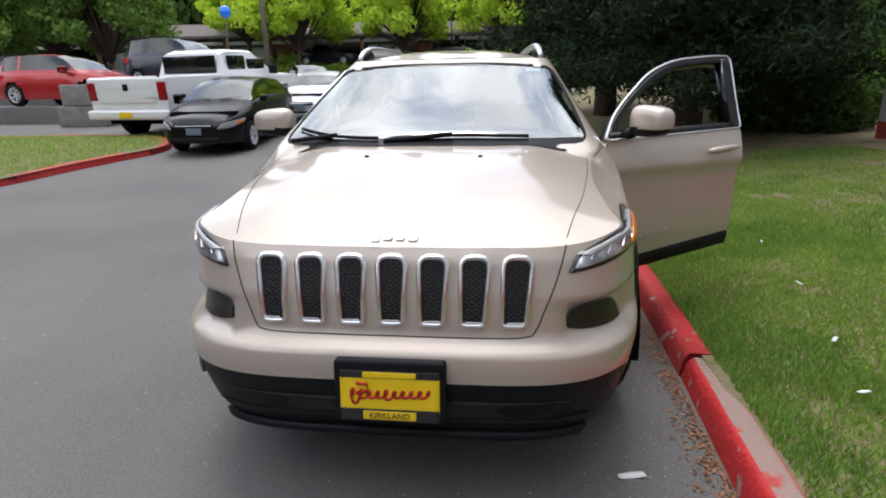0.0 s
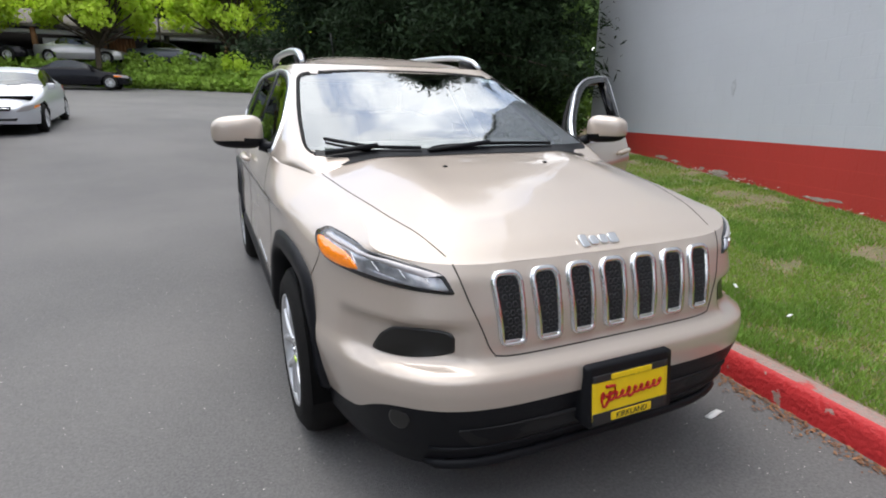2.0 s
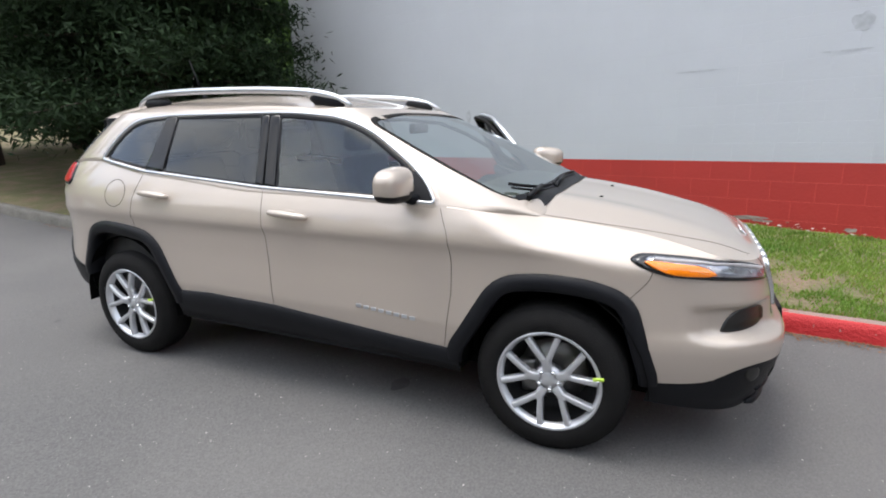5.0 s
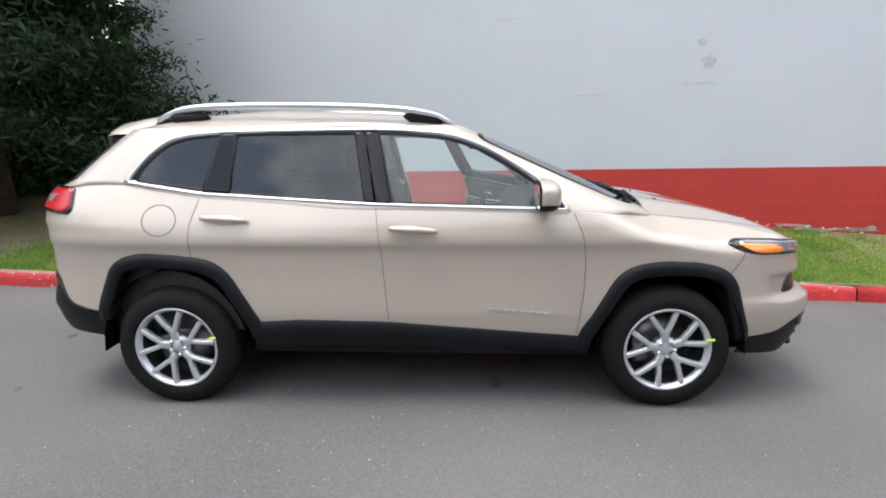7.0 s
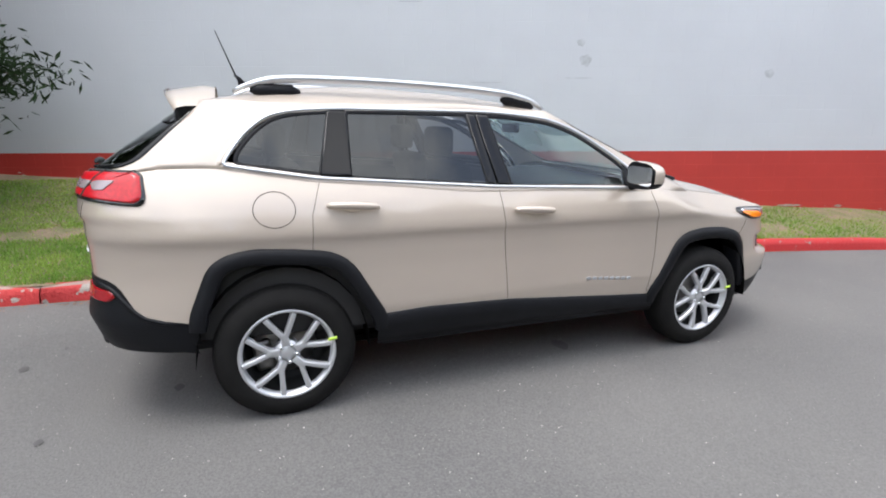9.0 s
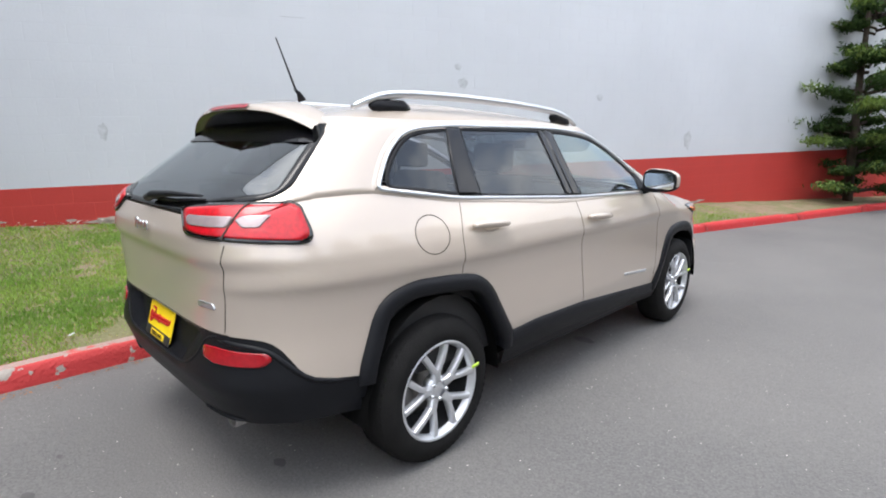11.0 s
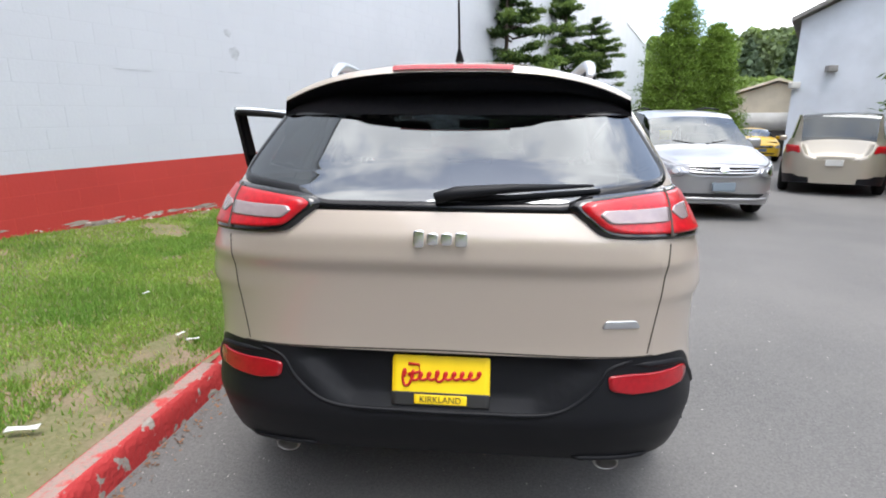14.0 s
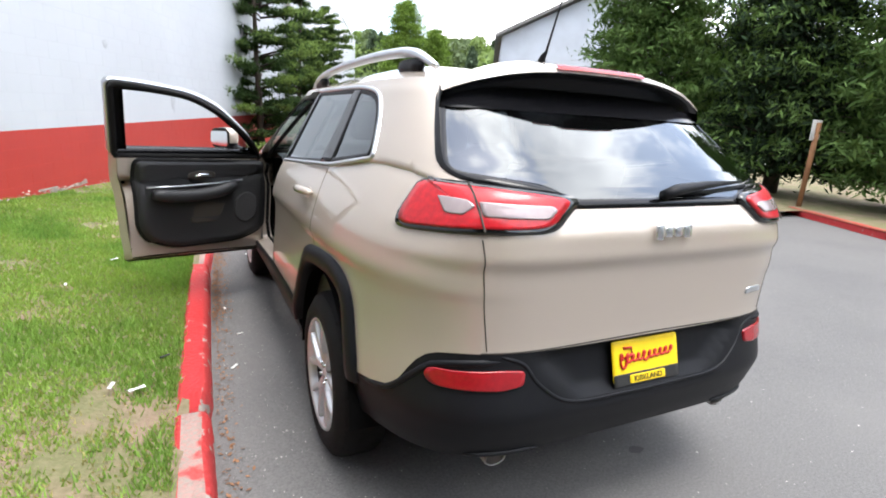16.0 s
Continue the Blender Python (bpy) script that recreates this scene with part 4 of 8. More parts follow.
def belt_z(y):
    return float(soft_interp(y, [-2.2, -2.05, -1.9, -1.7, -1.4, -1.0, -0.85, 0.22, 1.17, 1.59, 1.9, 2.05, 2.2],
                             [0.885, 0.915, 0.955, 1.0, 1.042, 1.08, 1.094, 1.13, 1.19, 1.248, 1.238, 1.205, 1.165]))


def shoulder(x, y, z):
    """The front wings roll over towards the bonnet above a rising line."""
    if y > -0.85:
        return x
    lim = 0.85 - 1.4 * (z - float(np.interp(y, [-1.9, -1.6, -1.3, -1.15, -1.0, -0.85], [0.85, 0.9, 0.965, 1.02, 1.085, 1.14])))
    m = min(x, lim)
    return m - 0.018 * math.log(math.exp((m - x) / 0.018) + math.exp((m - lim) / 0.018))


def side_low(y, z):
    L, n = (-car_f(z), NF) if y < 0 else (car_r(z), NR)
    return max(0.0, shoulder(car_w(z) * max(0.0, 1 - min(1, abs(y) / L) ** n) ** (1 / n), y, z))


UM = 0.35
NU = 8.5


def up_f(z):
    return float(np.interp(z, [1.05, 1.09, 1.12, 1.3, 1.5, 1.56], [-1.33, -1.26, -1.2, -0.82, -0.36, -0.22]))


def up_r(z):
    return float(np.interp(z, [1.1, 1.16, 1.2, 1.3, 1.4, 1.48, 1.56], [2.24, 2.205, 2.175, 2.045, 1.905, 1.79, 1.68]))


def up_n(y, z):
    return NU if y < UM else NR + min(2.0, max(0.0, (z - 1.22) * 7))


def side_up(y, z):
    L = UM - up_f(z) if y < UM else up_r(z) - UM
    n = up_n(y, z)
    return car_w(z) * max(0.0, 1 - min(1, abs(y - UM) / L) ** n) ** (1 / n)


def side_x(y, z):
    return side_low(y, z) if z <= belt_z(y) else side_up(y, z)


def push(f, a, b, off):
    """The place f(a, b), moved out along the surface's normal, away from the car's middle."""
    p = Vector(f(a, b))
    if off == 0:
        return p
    e = 0.004
    n = (Vector(f(a + e, b)) - Vector(f(a - e, b))).cross(Vector(f(a, b + e)) - Vector(f(a, b - e)))
    if n.length < 1e-12:
        return p
    n.normalize()
    if n.dot(p - Vector((0, p.y * 0.55, 0.7))) < 0:
        n = -n
    return p + n * off


def on_side(s):
    return lambda y, z, off: push(lambda a, b: (s * side_x(a, b), a, b), y, z, off)


def on_front(x, z, off):
    return push(lambda a, b: (a, car_f(b) * max(0, 1 - min(1, abs(a) / car_w(b)) ** NF) ** (1 / NF), b), x, z, off)


def on_rear(x, z, off):
    return push(lambda a, b: (a, car_r(b) * max(0, 1 - min(1, abs(a) / car_w(b)) ** NR) ** (1 / NR), b), x, z, off)


def on_screen(x, z, off):
    return push(lambda a, b: (a, UM - (UM - up_f(b)) * max(0, 1 - min(1, abs(a) / car_w(b)) ** NU) ** (1 / NU), b), x, z, off)


def on_back(x, z, off):
    return push(lambda a, b: (a, UM + (up_r(b) - UM) * max(0, 1 - min(1, abs(a) / car_w(b)) ** up_n(1, b)) ** (1 / up_n(1, b)), b), x, z, off)


HOOD_Y = [-2.24, -2.165, -2.1, -1.94, -1.7, -1.45, -1.2, -0.8]
HOOD_Z = [0.88, 0.889, 0.93, 0.988, 1.046, 1.09, 1.122, 1.16]


def hood_edge(y):
    """Half-width and height of the wing's top edge."""
    z = belt_z(y)
    return side_low(y, z), z


def hood_z(x, y):
    w, ze = hood_edge(y)
    zc = float(soft_interp(y, HOOD_Y, HOOD_Z))
    f = min(1.0, abs(x) / max(w, 1e-3))
    crown = 0.012 * math.exp(-((f - 0.62) / 0.16) ** 2) * max(0, min(1, (y + 2.1) / 0.5))
    return zc + (ze - zc) * f ** 3.2 + crown * (1 if y < -0.9 else 0.5)


def on_hood(x, y, off):
    return push(lambda a, b: (a, b, hood_z(a, b)), x, y, off)


# columns round half of the car, front centre to rear centre
tt = np.linspace(0, math.pi, 4000)
nn = np.where(np.cos(tt) > 0, NF, NR)
ex = np.abs(np.sin(tt)) ** (2 / nn)
ey = -np.sign(np.cos(tt)) * np.abs(np.cos(tt)) ** (2 / nn)
arc = np.concatenate([[0], np.cumsum(np.hypot(np.diff(ex * 0.9), np.diff(ey * 2.25)))])
arc /= arc[-1]
DOOR_A, DOOR_B, DOOR_C = -0.88, 0.18, 1.2
SIDE_COLS = 176
a_cols = list(np.linspace(0, 1, SIDE_COLS))
for yd in (DOOR_A, DOOR_B, DOOR_C, -1.76):
    a_cols.append(float(np.interp(yd / 2.26, ey, arc)))
a_cols = sorted(a_cols)
cx, cy = np.interp(a_cols, arc, ex), np.interp(a_cols, arc, ey)


def perim(a, z):
    x, y = float(np.interp(a, arc, ex)), float(np.interp(a, arc, ey))
    y *= -car_f(z) if y < 0 else car_r(z)
    return (shoulder(car_w(z) * x, y, z), y, z)


def step(lo, hi, v):
    f = min(1.0, max(0.0, (v - lo) / (hi - lo)))
    return f * f * (3 - 2 * f)


def dent(a, x, y, z):
    """The channel in the front bumper in which the lower lamp sits: the place moved in."""
    k = step(0.594, 0.612, z) * (1 - step(0.71, 0.742, z)) * step(DENT_A - 0.008, DENT_A + 0.008, a) * (1 - step(DENT_B - 0.016, DENT_B + 0.004, a))
    if y > 1.9:
        half = 0.29 + max(0.0, z - 0.6) * 0.97
        k = (1 - step(half - 0.012, half + 0.03, abs(x))) * step(0.572, 0.6, z) * (1 - step(0.738, 0.75, z))
        return (x, y - 0.036 * k)
    r = math.hypot(x, y + 1.2)
    return (x - 0.034 * k * x / r, y - 0.034 * k * (y + 1.2) / r)


def perim_dented(a, z):
    x, y, _ = perim(a, z)
    return (*dent(a, x, y, z), z)


def on_perim(s):
    return lambda a, z, off: push(lambda p, q: (s * perim_dented(p, q)[0], perim_dented(p, q)[1], q), a, z, off)


def a_at_x(x, z, rear=False):
    f = min(0.999, x / car_w(z))
    h = len(arc) // 2
    return float(np.interp(f, ex[:h], arc[:h])) if not rear else float(np.interp(-f, -ex[h:], arc[h:]))


def a_at_y(y, z):
    return float(np.interp(y / (-car_f(z) if y < 0 else car_r(z)), ey, arc))


DENT_A, DENT_B = a_at_x(0.535, 0.65), a_at_y(-1.9, 0.65)


def door_warp(y, z):
    """The shut lines lean and bow."""
    da = float(np.interp(z, [0.43, 0.7, 0.84, 0.975, 1.1], [0.022, -0.013, -0.014, 0.005, 0.055]))
    db = float(np.interp(z, [0.5, 0.88, 1.13, 1.53], [-0.03, 0.002, 0.03, 0.105]))
    dc = float(np.interp(z, [0.5, 0.88, 1.03, 1.19], [0.01, 0.014, 0.009, -0.04]))
    return y + float(np.interp(y, [-1.3, DOOR_A, DOOR_B, DOOR_C, 1.6], [0, da, db, dc, 0]))


ARCH_F = rounded([(-0.9, 0.2), (-0.9, 0.42), (-1.115, 0.775), (-1.31, 0.8), (-1.5, 0.79), (-1.655, 0.745), (-1.76, 0.42), (-1.76, 0.2)], [0.01, 0.05, 0.16, 0.06, 0.06, 0.15, 0.03, 0.01])
ARCH_R = rounded([(0.875, 0.2), (0.875, 0.475), (1.075, 0.81), (1.3, 0.838), (1.5, 0.85), (1.645, 0.81), (1.745, 0.56), (1.745, 0.2)], [0.01, 0.05, 0.16, 0.06, 0.06, 0.13, 0.05, 0.01])
ARCH_F, ARCH_R = [tuple(p) for p in ARCH_F], [tuple(p) for p in ARCH_R]
WIN_ALL = [(1.587, 1.258), (1.167, 1.196), (0.219, 1.137), (-0.80, 1.104), (-0.734, 1.196), (-0.622, 1.283), (-0.386, 1.428), (-0.187, 1.498), (0.12, 1.524), (0.316, 1.527), (1.065, 1.523), (1.273, 1.507), (1.383, 1.48), (1.487, 1.4), (1.562, 1.3)]
GL_F = rounded([(0.125, 1.14), (-0.66, 1.118), (-0.70, 1.19), (-0.60, 1.272), (-0.375, 1.412), (-0.187, 1.478), (0.11, 1.506), (0.215, 1.508)], [0.02, 0.02, 0.03, 0.1, 0.15, 0.15, 0.1, 0.02])
GL_R = rounded([(1.01, 1.198), (0.265, 1.15), (0.335, 1.512), (1.0, 1.51)], 0.025)
GL_Q = rounded([(1.535, 1.265), (1.152, 1.214), (1.085, 1.507), (1.25, 1.493), (1.36, 1.468), (1.455, 1.395), (1.52, 1.315)], [0.04, 0.02, 0.02, 0.1, 0.1, 0.1, 0.06])
GL_F, GL_R, GL_Q = ([tuple(p) for p in g] for g in (GL_F, GL_R, GL_Q))
SCREEN = rounded([(-0.745, 1.125), (0.745, 1.125), (0.71, 1.28), (0.628, 1.487), (0.3, 1.515), (-0.3, 1.515), (-0.628, 1.487), (-0.71, 1.28)], [0.05, 0.05, 0.2, 0.05, 0.3, 0.3, 0.05, 0.2])
SCREEN = [tuple(p) for p in SCREEN]
BACK = rounded([(-0.36, 1.186), (0.36, 1.186), (0.43, 1.222), (0.675, 1.25), (0.625, 1.38), (0.565, 1.5), (-0.565, 1.5), (-0.625, 1.38), (-0.675, 1.25), (-0.43, 1.222)], [0.1, 0.1, 0.08, 0.05, 0.1, 0.04, 0.04, 0.1, 0.05, 0.08])
BACK = [tuple(p) for p in BACK]

def dense(poly, step=0.03):
    out = []
    for a, b in zip(poly, poly[1:] + poly[:1]):
        n = max(1, int(math.hypot(b[0] - a[0], b[1] - a[1]) / step))
        out += [(a[0] + (b[0] - a[0]) * k / n, a[1] + (b[1] - a[1]) * k / n) for k in range(n)]
    return out


suv = thing("suv", "beige metallic sport utility vehicle parked beside the kerb, driver's door open", "car")


def lower_body():
    """Painted shell below the window line, cut into its panels."""
    rows, low = 49, 14
    seat = {}
    for s in (-1, 1):
        vs = []
        for c in range(len(cx)):
            y_mid = cy[c] * (2.24 if cy[c] < 0 else 2.23)
            zc, zb = clad_z(y_mid), sill_z(y_mid)
            w = min(1.0, max(0.0, (0.85 - abs(cy[c])) / 0.25))

            def y_of(z):
                return (1 - w) * cy[c] * (-car_f(z) if cy[c] < 0 else car_r(z)) + w * door_warp(y_mid, z)

            y_top = y_mid
            for _ in range(12):
                y_top = 0.5 * y_top + 0.5 * y_of(belt_z(y_top))
            zt = belt_z(y_top)
            for r in range(rows + 1):
                z = zb + (zc - zb) * r / low if r <= low else zc + (zt - zc) * (r - low) / (rows - low)
                y = y_of(z)
                x = side_low(y, z) if w > 0 else max(0.0, shoulder(car_w(z) * cx[c], y, z)) if cx[c] > 0.02 else car_w(z) * cx[c]
                x, y = dent(a_cols[c], x, y, z)
                vs.append((s * x, y, z))
        groups = {}
        for c in range(len(cx) - 1):
            ym = 0.5 * (cy[c] + cy[c + 1]) * 2.26
            for r in range(rows):
                q = (c * (rows + 1) + r, (c + 1) * (rows + 1) + r, (c + 1) * (rows + 1) + r + 1, c * (rows + 1) + r + 1)
                p = np.mean([vs[i] for i in q], axis=0)
                if inside(ARCH_F, p[1], p[2]) or inside(ARCH_R, p[1], p[2]):
                    continue
                if r < low:
                    key = "front_bumper_lower" if ym < -1.7 else "rear_bumper" if ym > 1.7 else "sill_cladding"
                elif ym < -1.76:
                    key = "front_bumper"
                elif ym < DOOR_A:
                    key = "fender"
                elif ym < DOOR_B:
                    key = "front_door"
                elif ym < DOOR_C:
                    key = "rear_door"
                elif p[1] > 1.9 and abs(p[0]) < 0.625:
                    key = "tailgate"
                else:
                    key = "quarter_panel"
                groups.setdefault(key, []).append(q if s < 0 else q[::-1])
        for key, fs in groups.items():
            seat.setdefault((key, s), []).append((vs, fs))
    return seat


def compact(vs, fs):
    used = sorted({i for f in fs for i in f})
    at = {i: k for k, i in enumerate(used)}
    return [vs[i] for i in used], [tuple(at[i] for i in f) for f in fs]


shell = lower_body()
panel = {}
HINGE = Vector((0.845, -0.862, 0.0))
for (key, s), bits in shell.items():
    black = key in ("front_bumper_lower", "rear_bumper", "sill_cladding")
    vs, fs = bits[0]
    if key in ("front_bumper_lower", "front_bumper", "tailgate", "rear_bumper"):
        if s > 0:
            continue
        vs2, fs2 = shell[(key, 1)][0]
        v0, f0 = compact(vs, fs)
        v1, f1 = compact(vs2, fs2)
        vs, fs = v0 + v1, f0 + [tuple(i + len(v0) for i in f) for f in f1]
    else:
        vs, fs = compact(vs, fs)
    if key == "front_door" and s > 0:
        vs = [tuple(Vector(v) - HINGE) for v in vs]
    name = {"front_bumper_lower": "bumper_skirt", "front_door": "door", "rear_door": "door"}.get(key, key)
    ob = raw(name, vs, fs, M["black_trim"] if black else M["paint_beige"], suv)
    bm = bmesh.new()
    bm.from_mesh(ob.data)
    bmesh.ops.remove_doubles(bm, verts=bm.verts, dist=0.0004)
    bmesh.ops.recalc_face_normals(bm, faces=bm.faces)
    bm.to_mesh(ob.data)
    bm.free()
    if black:
        ob["label"] = "black textured plastic"
    panel[(key, s)] = ob
DOOR_TURN = 59.0
panel[("front_door", 1)].matrix_local = Matrix.Translation(HINGE) @ Matrix.Rotation(radians(-DOOR_TURN), 4, "Z")
panel[("front_door", 1)]["label"] = "open driver's door swung over the grass"


def upper_body():
    """Pillars and cant rails with the window openings left out, and the roof skin."""
    n_c = 220
    t = np.linspace(0, 2 * math.pi, n_c, endpoint=False)
    rows = 26
    vs, fs = [], []
    for q in t:
        s, c = math.sin(q), -math.cos(q)
        n = NU if c < 0 else 5.2
        uy = math.copysign(abs(c) ** (2 / n), c)
        y0 = UM + uy * (1.55 if uy < 0 else 1.82)
        zb = max(1.09, belt_z(min(2.19, max(-0.9, y0)))) - (0.02 if 1.2 < y0 < 1.9 else 0) if y0 > -0.7 else belt_z(max(-1.3, y0)) - 0.025
        for r in range(rows + 1):
            z = zb + (1.545 - zb) * r / rows
            y = UM + uy * (UM - up_f(z) if uy < 0 else up_r(z) - UM)
            n2 = NU if uy < 0 else up_n(1, z)
            ux = math.copysign(max(0.0, 1 - abs(uy) ** n2) ** (1 / n2), s)
            x = abs(ux) * car_w(z)
            if 1.2 < y < 1.98:
                x = min(x, side_low(y, belt_z(y)) - 0.001 + 1.0 * max(0.0, z - belt_z(y)))
            if y < -0.75:
                x = min(x, hood_edge(y)[0] - 0.003 + 1.3 * max(0.0, z - belt_z(y)))
            vs.append((math.copysign(x, ux), y, z))
    for c in range(n_c):
        d = (c + 1) % n_c
        for r in range(rows):
            q = (c * (rows + 1) + r, c * (rows + 1) + r + 1, d * (rows + 1) + r + 1, d * (rows + 1) + r)
            p = np.mean([vs[i] for i in q], axis=0)
            front = abs(p[0]) < 0.9 * car_w(p[2]) and p[1] < UM
            back = abs(p[0]) < 0.93 * car_w(p[2]) and p[1] > 1.5
            if p[1] < UM and inside(SCREEN, p[0], p[2]) and p[1] < -0.1:
                continue
            if p[1] > 1.5 and inside(BACK, p[0], p[2]):
                continue
            if not front and not (back and p[1] > 1.62) and inside(WIN_ALL, p[1], p[2]):
                continue
            fs.append(q)
    return vs, fs


vs, fs = upper_body()
ob = raw("pillar_shell", *compact(vs, fs), M["paint_beige"], suv)
bm = bmesh.new()
bm.from_mesh(ob.data)
bmesh.ops.recalc_face_normals(bm, faces=bm.faces)
bm.to_mesh(ob.data)
bm.free()


def roof_z(y):
    return float(soft_interp(y, [-0.4, -0.22, 0.0, 0.3, 0.8, 1.3, 1.7, 1.9], [1.5, 1.553, 1.602, 1.636, 1.657, 1.652, 1.622, 1.59]))


def roof():
    n_c, rings = 160, 12
    vs, fs = [], []
    for r in range(rings + 1):
        f = 1 - r / rings
        for k in range(n_c):
            q = 2 * math.pi * k / n_c
            s, c = math.sin(q), -math.cos(q)
            n = NU if c < 0 else up_n(1, 1.545)
            x = math.copysign(abs(s) ** (2 / n), s) * car_w(1.545) * f
            uy = math.copysign(abs(c) ** (2 / n), c)
            y = UM + uy * (UM - up_f(1.545) if uy < 0 else up_r(1.545) - UM) * f
            vs.append((x, y, 1.545 + (max(1.546, roof_z(y)) - 1.545) * (1 - f ** 3.4)))
    for r in range(rings):
        for k in range(n_c):
            d = (k + 1) % n_c
            fs.append((r * n_c + k, r * n_c + d, (r + 1) * n_c + d, (r + 1) * n_c + k))
    return raw("roof", vs, fs, M["paint_beige"], suv)


roof()
bm = bmesh.new()
bm.from_mesh(bpy.data.objects["roof"].data)
bmesh.ops.remove_doubles(bm, verts=bm.verts, dist=0.0005)
bmesh.ops.recalc_face_normals(bm, faces=bm.faces)
bm.to_mesh(bpy.data.objects["roof"].data)
bm.free()

# bonnet with its wings' tops
vs, fs = [], []
hy = [-2.1745, -2.174, -2.172, -2.168, -2.163, -2.157, -2.15, -2.142] + list(np.linspace(-2.132, -2.0, 12)) + list(np.linspace(-1.97, -0.86, 38))
hx = np.linspace(-1, 1, 61)
for y in hy:
    w, _ = hood_edge(y)
    for f in hx:
        g = math.copysign(abs(f) ** 0.9, f)
        vs.append((g * w, y, hood_z(g * w, y)))
for j in range(len(hy) - 1):
    for i in range(60):
        q = j * 61 + i
        fs.append((q, q + 1, q + 62, q + 61))
hood = raw("hood", vs, fs, M["paint_beige"], suv)


def shut(curve, proj, parent, width=0.006):
    part("shut_line", ring_on(curve, proj, width, 0.0012, 0.0, closed=False), M["gap"], parent, "dark panel gap")


for s in (-1, 1):
    # bonnet shut line, down beside the grille
    line = smooth_line([(s * 0.738, -0.98), (s * 0.722, -1.2), (s * 0.685, -1.5), (s * 0.625, -1.8), (s * 0.565, -2.0), (s * 0.535, -2.1)], 0.03)
    shut([tuple(p) for p in line], on_hood, hood, 0.004)
    line = smooth_line([(s * 0.53, 0.90), (s * 0.50, 0.8), (s * 0.465, 0.71), (s * 0.44, 0.65), (s * 0.40, 0.633), (s * 0.2, 0.63), (0, 0.63)], 0.02)
    shut([tuple(p) for p in line], on_front, hood, 0.006)
    dz = np.linspace(0.44, 1.1, 24)
    for yd, lo in ((DOOR_A, 0.44), (DOOR_B, 0.515), (DOOR_C, 0.86)):
        if s > 0 and yd == DOOR_A:
            continue
        zs_ = [z for z in np.linspace(lo, belt_z(yd) - 0.004, 26)]
        shut([(door_warp(yd, z), z) for z in zs_], on_side(s), panel[("rear_door" if yd > 0 else "fender", s)], 0.0035)
    # tailgate shut line
    line = smooth_line([(s * 0.64, 1.09), (s * 0.632, 1.0), (s * 0.622, 0.9), (s * 0.603, 0.762)], 0.006)
    shut([tuple(p) for p in line], on_rear, panel[("tailgate", -1)], 0.0045)
    # bumper side seams
    shut([tuple(p) for p in smooth_line([(-1.665, 0.76), (-1.7, 0.8), (-1.73, 0.84), (-1.745, 0.885)], 0.02)], on_side(s), panel[("fender", s)], 0.0035)
    
shut([(x, 0.76 - 0.006 * (abs(x) / 0.6)) for x in np.linspace(-0.62, 0.62, 40)], on_rear, panel[("tailgate", -1)], 0.006)

# arch cladding
for s in (-1, 1):
    for arch, key in ((ARCH_F, "fender"), (ARCH_R, "quarter_panel")):
        line = [p for p in arch if p[1] > sill_z(p[0]) - 0.02]
        bm = bmesh.new()
        rows = []
        m = len(line)
        cyy = sum(p[0] for p in line) / m
        for i, p in enumerate(line):
            a, b = np.array(line[max(0, i - 1)]), np.array(line[min(m - 1, i + 1)])
            d = (b - a) / (np.linalg.norm(b - a) + 1e-9)
            n2 = np.array((-d[1], d[0]))
            if n2[1] * 0.4 + (p[0] - cyy) * n2[0] < 0:
                n2 = -n2
            row = []
            for k, off in ((0.038, -0.004), (0.034, 0.012), (0.0, 0.022), (-0.032, 0.02), (-0.04, 0.008), (-0.036, -0.09)):
                q = np.array(p) + n2 * k
                row.append(bm.verts.new(on_side(s)(q[0], min(q[1], 1.0), off)))
            rows.append(row)
        for u, v in zip(rows, rows[1:]):
            for k in range(5):
                bm.faces.new((u[k], u[k + 1], v[k + 1], v[k]))
        bmesh.ops.recalc_face_normals(bm, faces=bm.faces)
        part("arch_cladding", bm, M["black_trim"], suv, "black wheel arch moulding")
    # sill
    bm = bmesh.new()
    rows = []
    for y in np.linspace(-0.93, 0.9, 50):
        zc = clad_z(y)
        rows.append([bm.verts.new(on_side(s)(y, z, o)) for z, o in ((zc + 0.004, -0.003), (zc - 0.006, 0.012), (zc - 0.07, 0.016), (zc - 0.12, 0.004), (0.335, 0.002), (0.31, -0.05))])
    for u, v in zip(rows, rows[1:]):
        for k in range(5):
            bm.faces.new((u[k], u[k + 1], v[k + 1], v[k]))
    bmesh.ops.recalc_face_normals(bm, faces=bm.faces)
    part("sill", bm, M["black_trim"], suv, "black plastic sill moulding")
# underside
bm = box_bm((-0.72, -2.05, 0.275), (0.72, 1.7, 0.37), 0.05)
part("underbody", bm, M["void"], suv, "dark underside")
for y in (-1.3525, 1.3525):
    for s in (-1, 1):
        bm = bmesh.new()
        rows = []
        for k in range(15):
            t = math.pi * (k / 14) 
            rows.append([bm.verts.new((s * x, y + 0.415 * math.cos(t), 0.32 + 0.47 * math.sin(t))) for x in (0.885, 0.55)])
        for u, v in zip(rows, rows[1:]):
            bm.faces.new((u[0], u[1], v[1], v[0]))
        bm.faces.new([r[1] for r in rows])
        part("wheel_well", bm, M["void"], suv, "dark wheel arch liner")

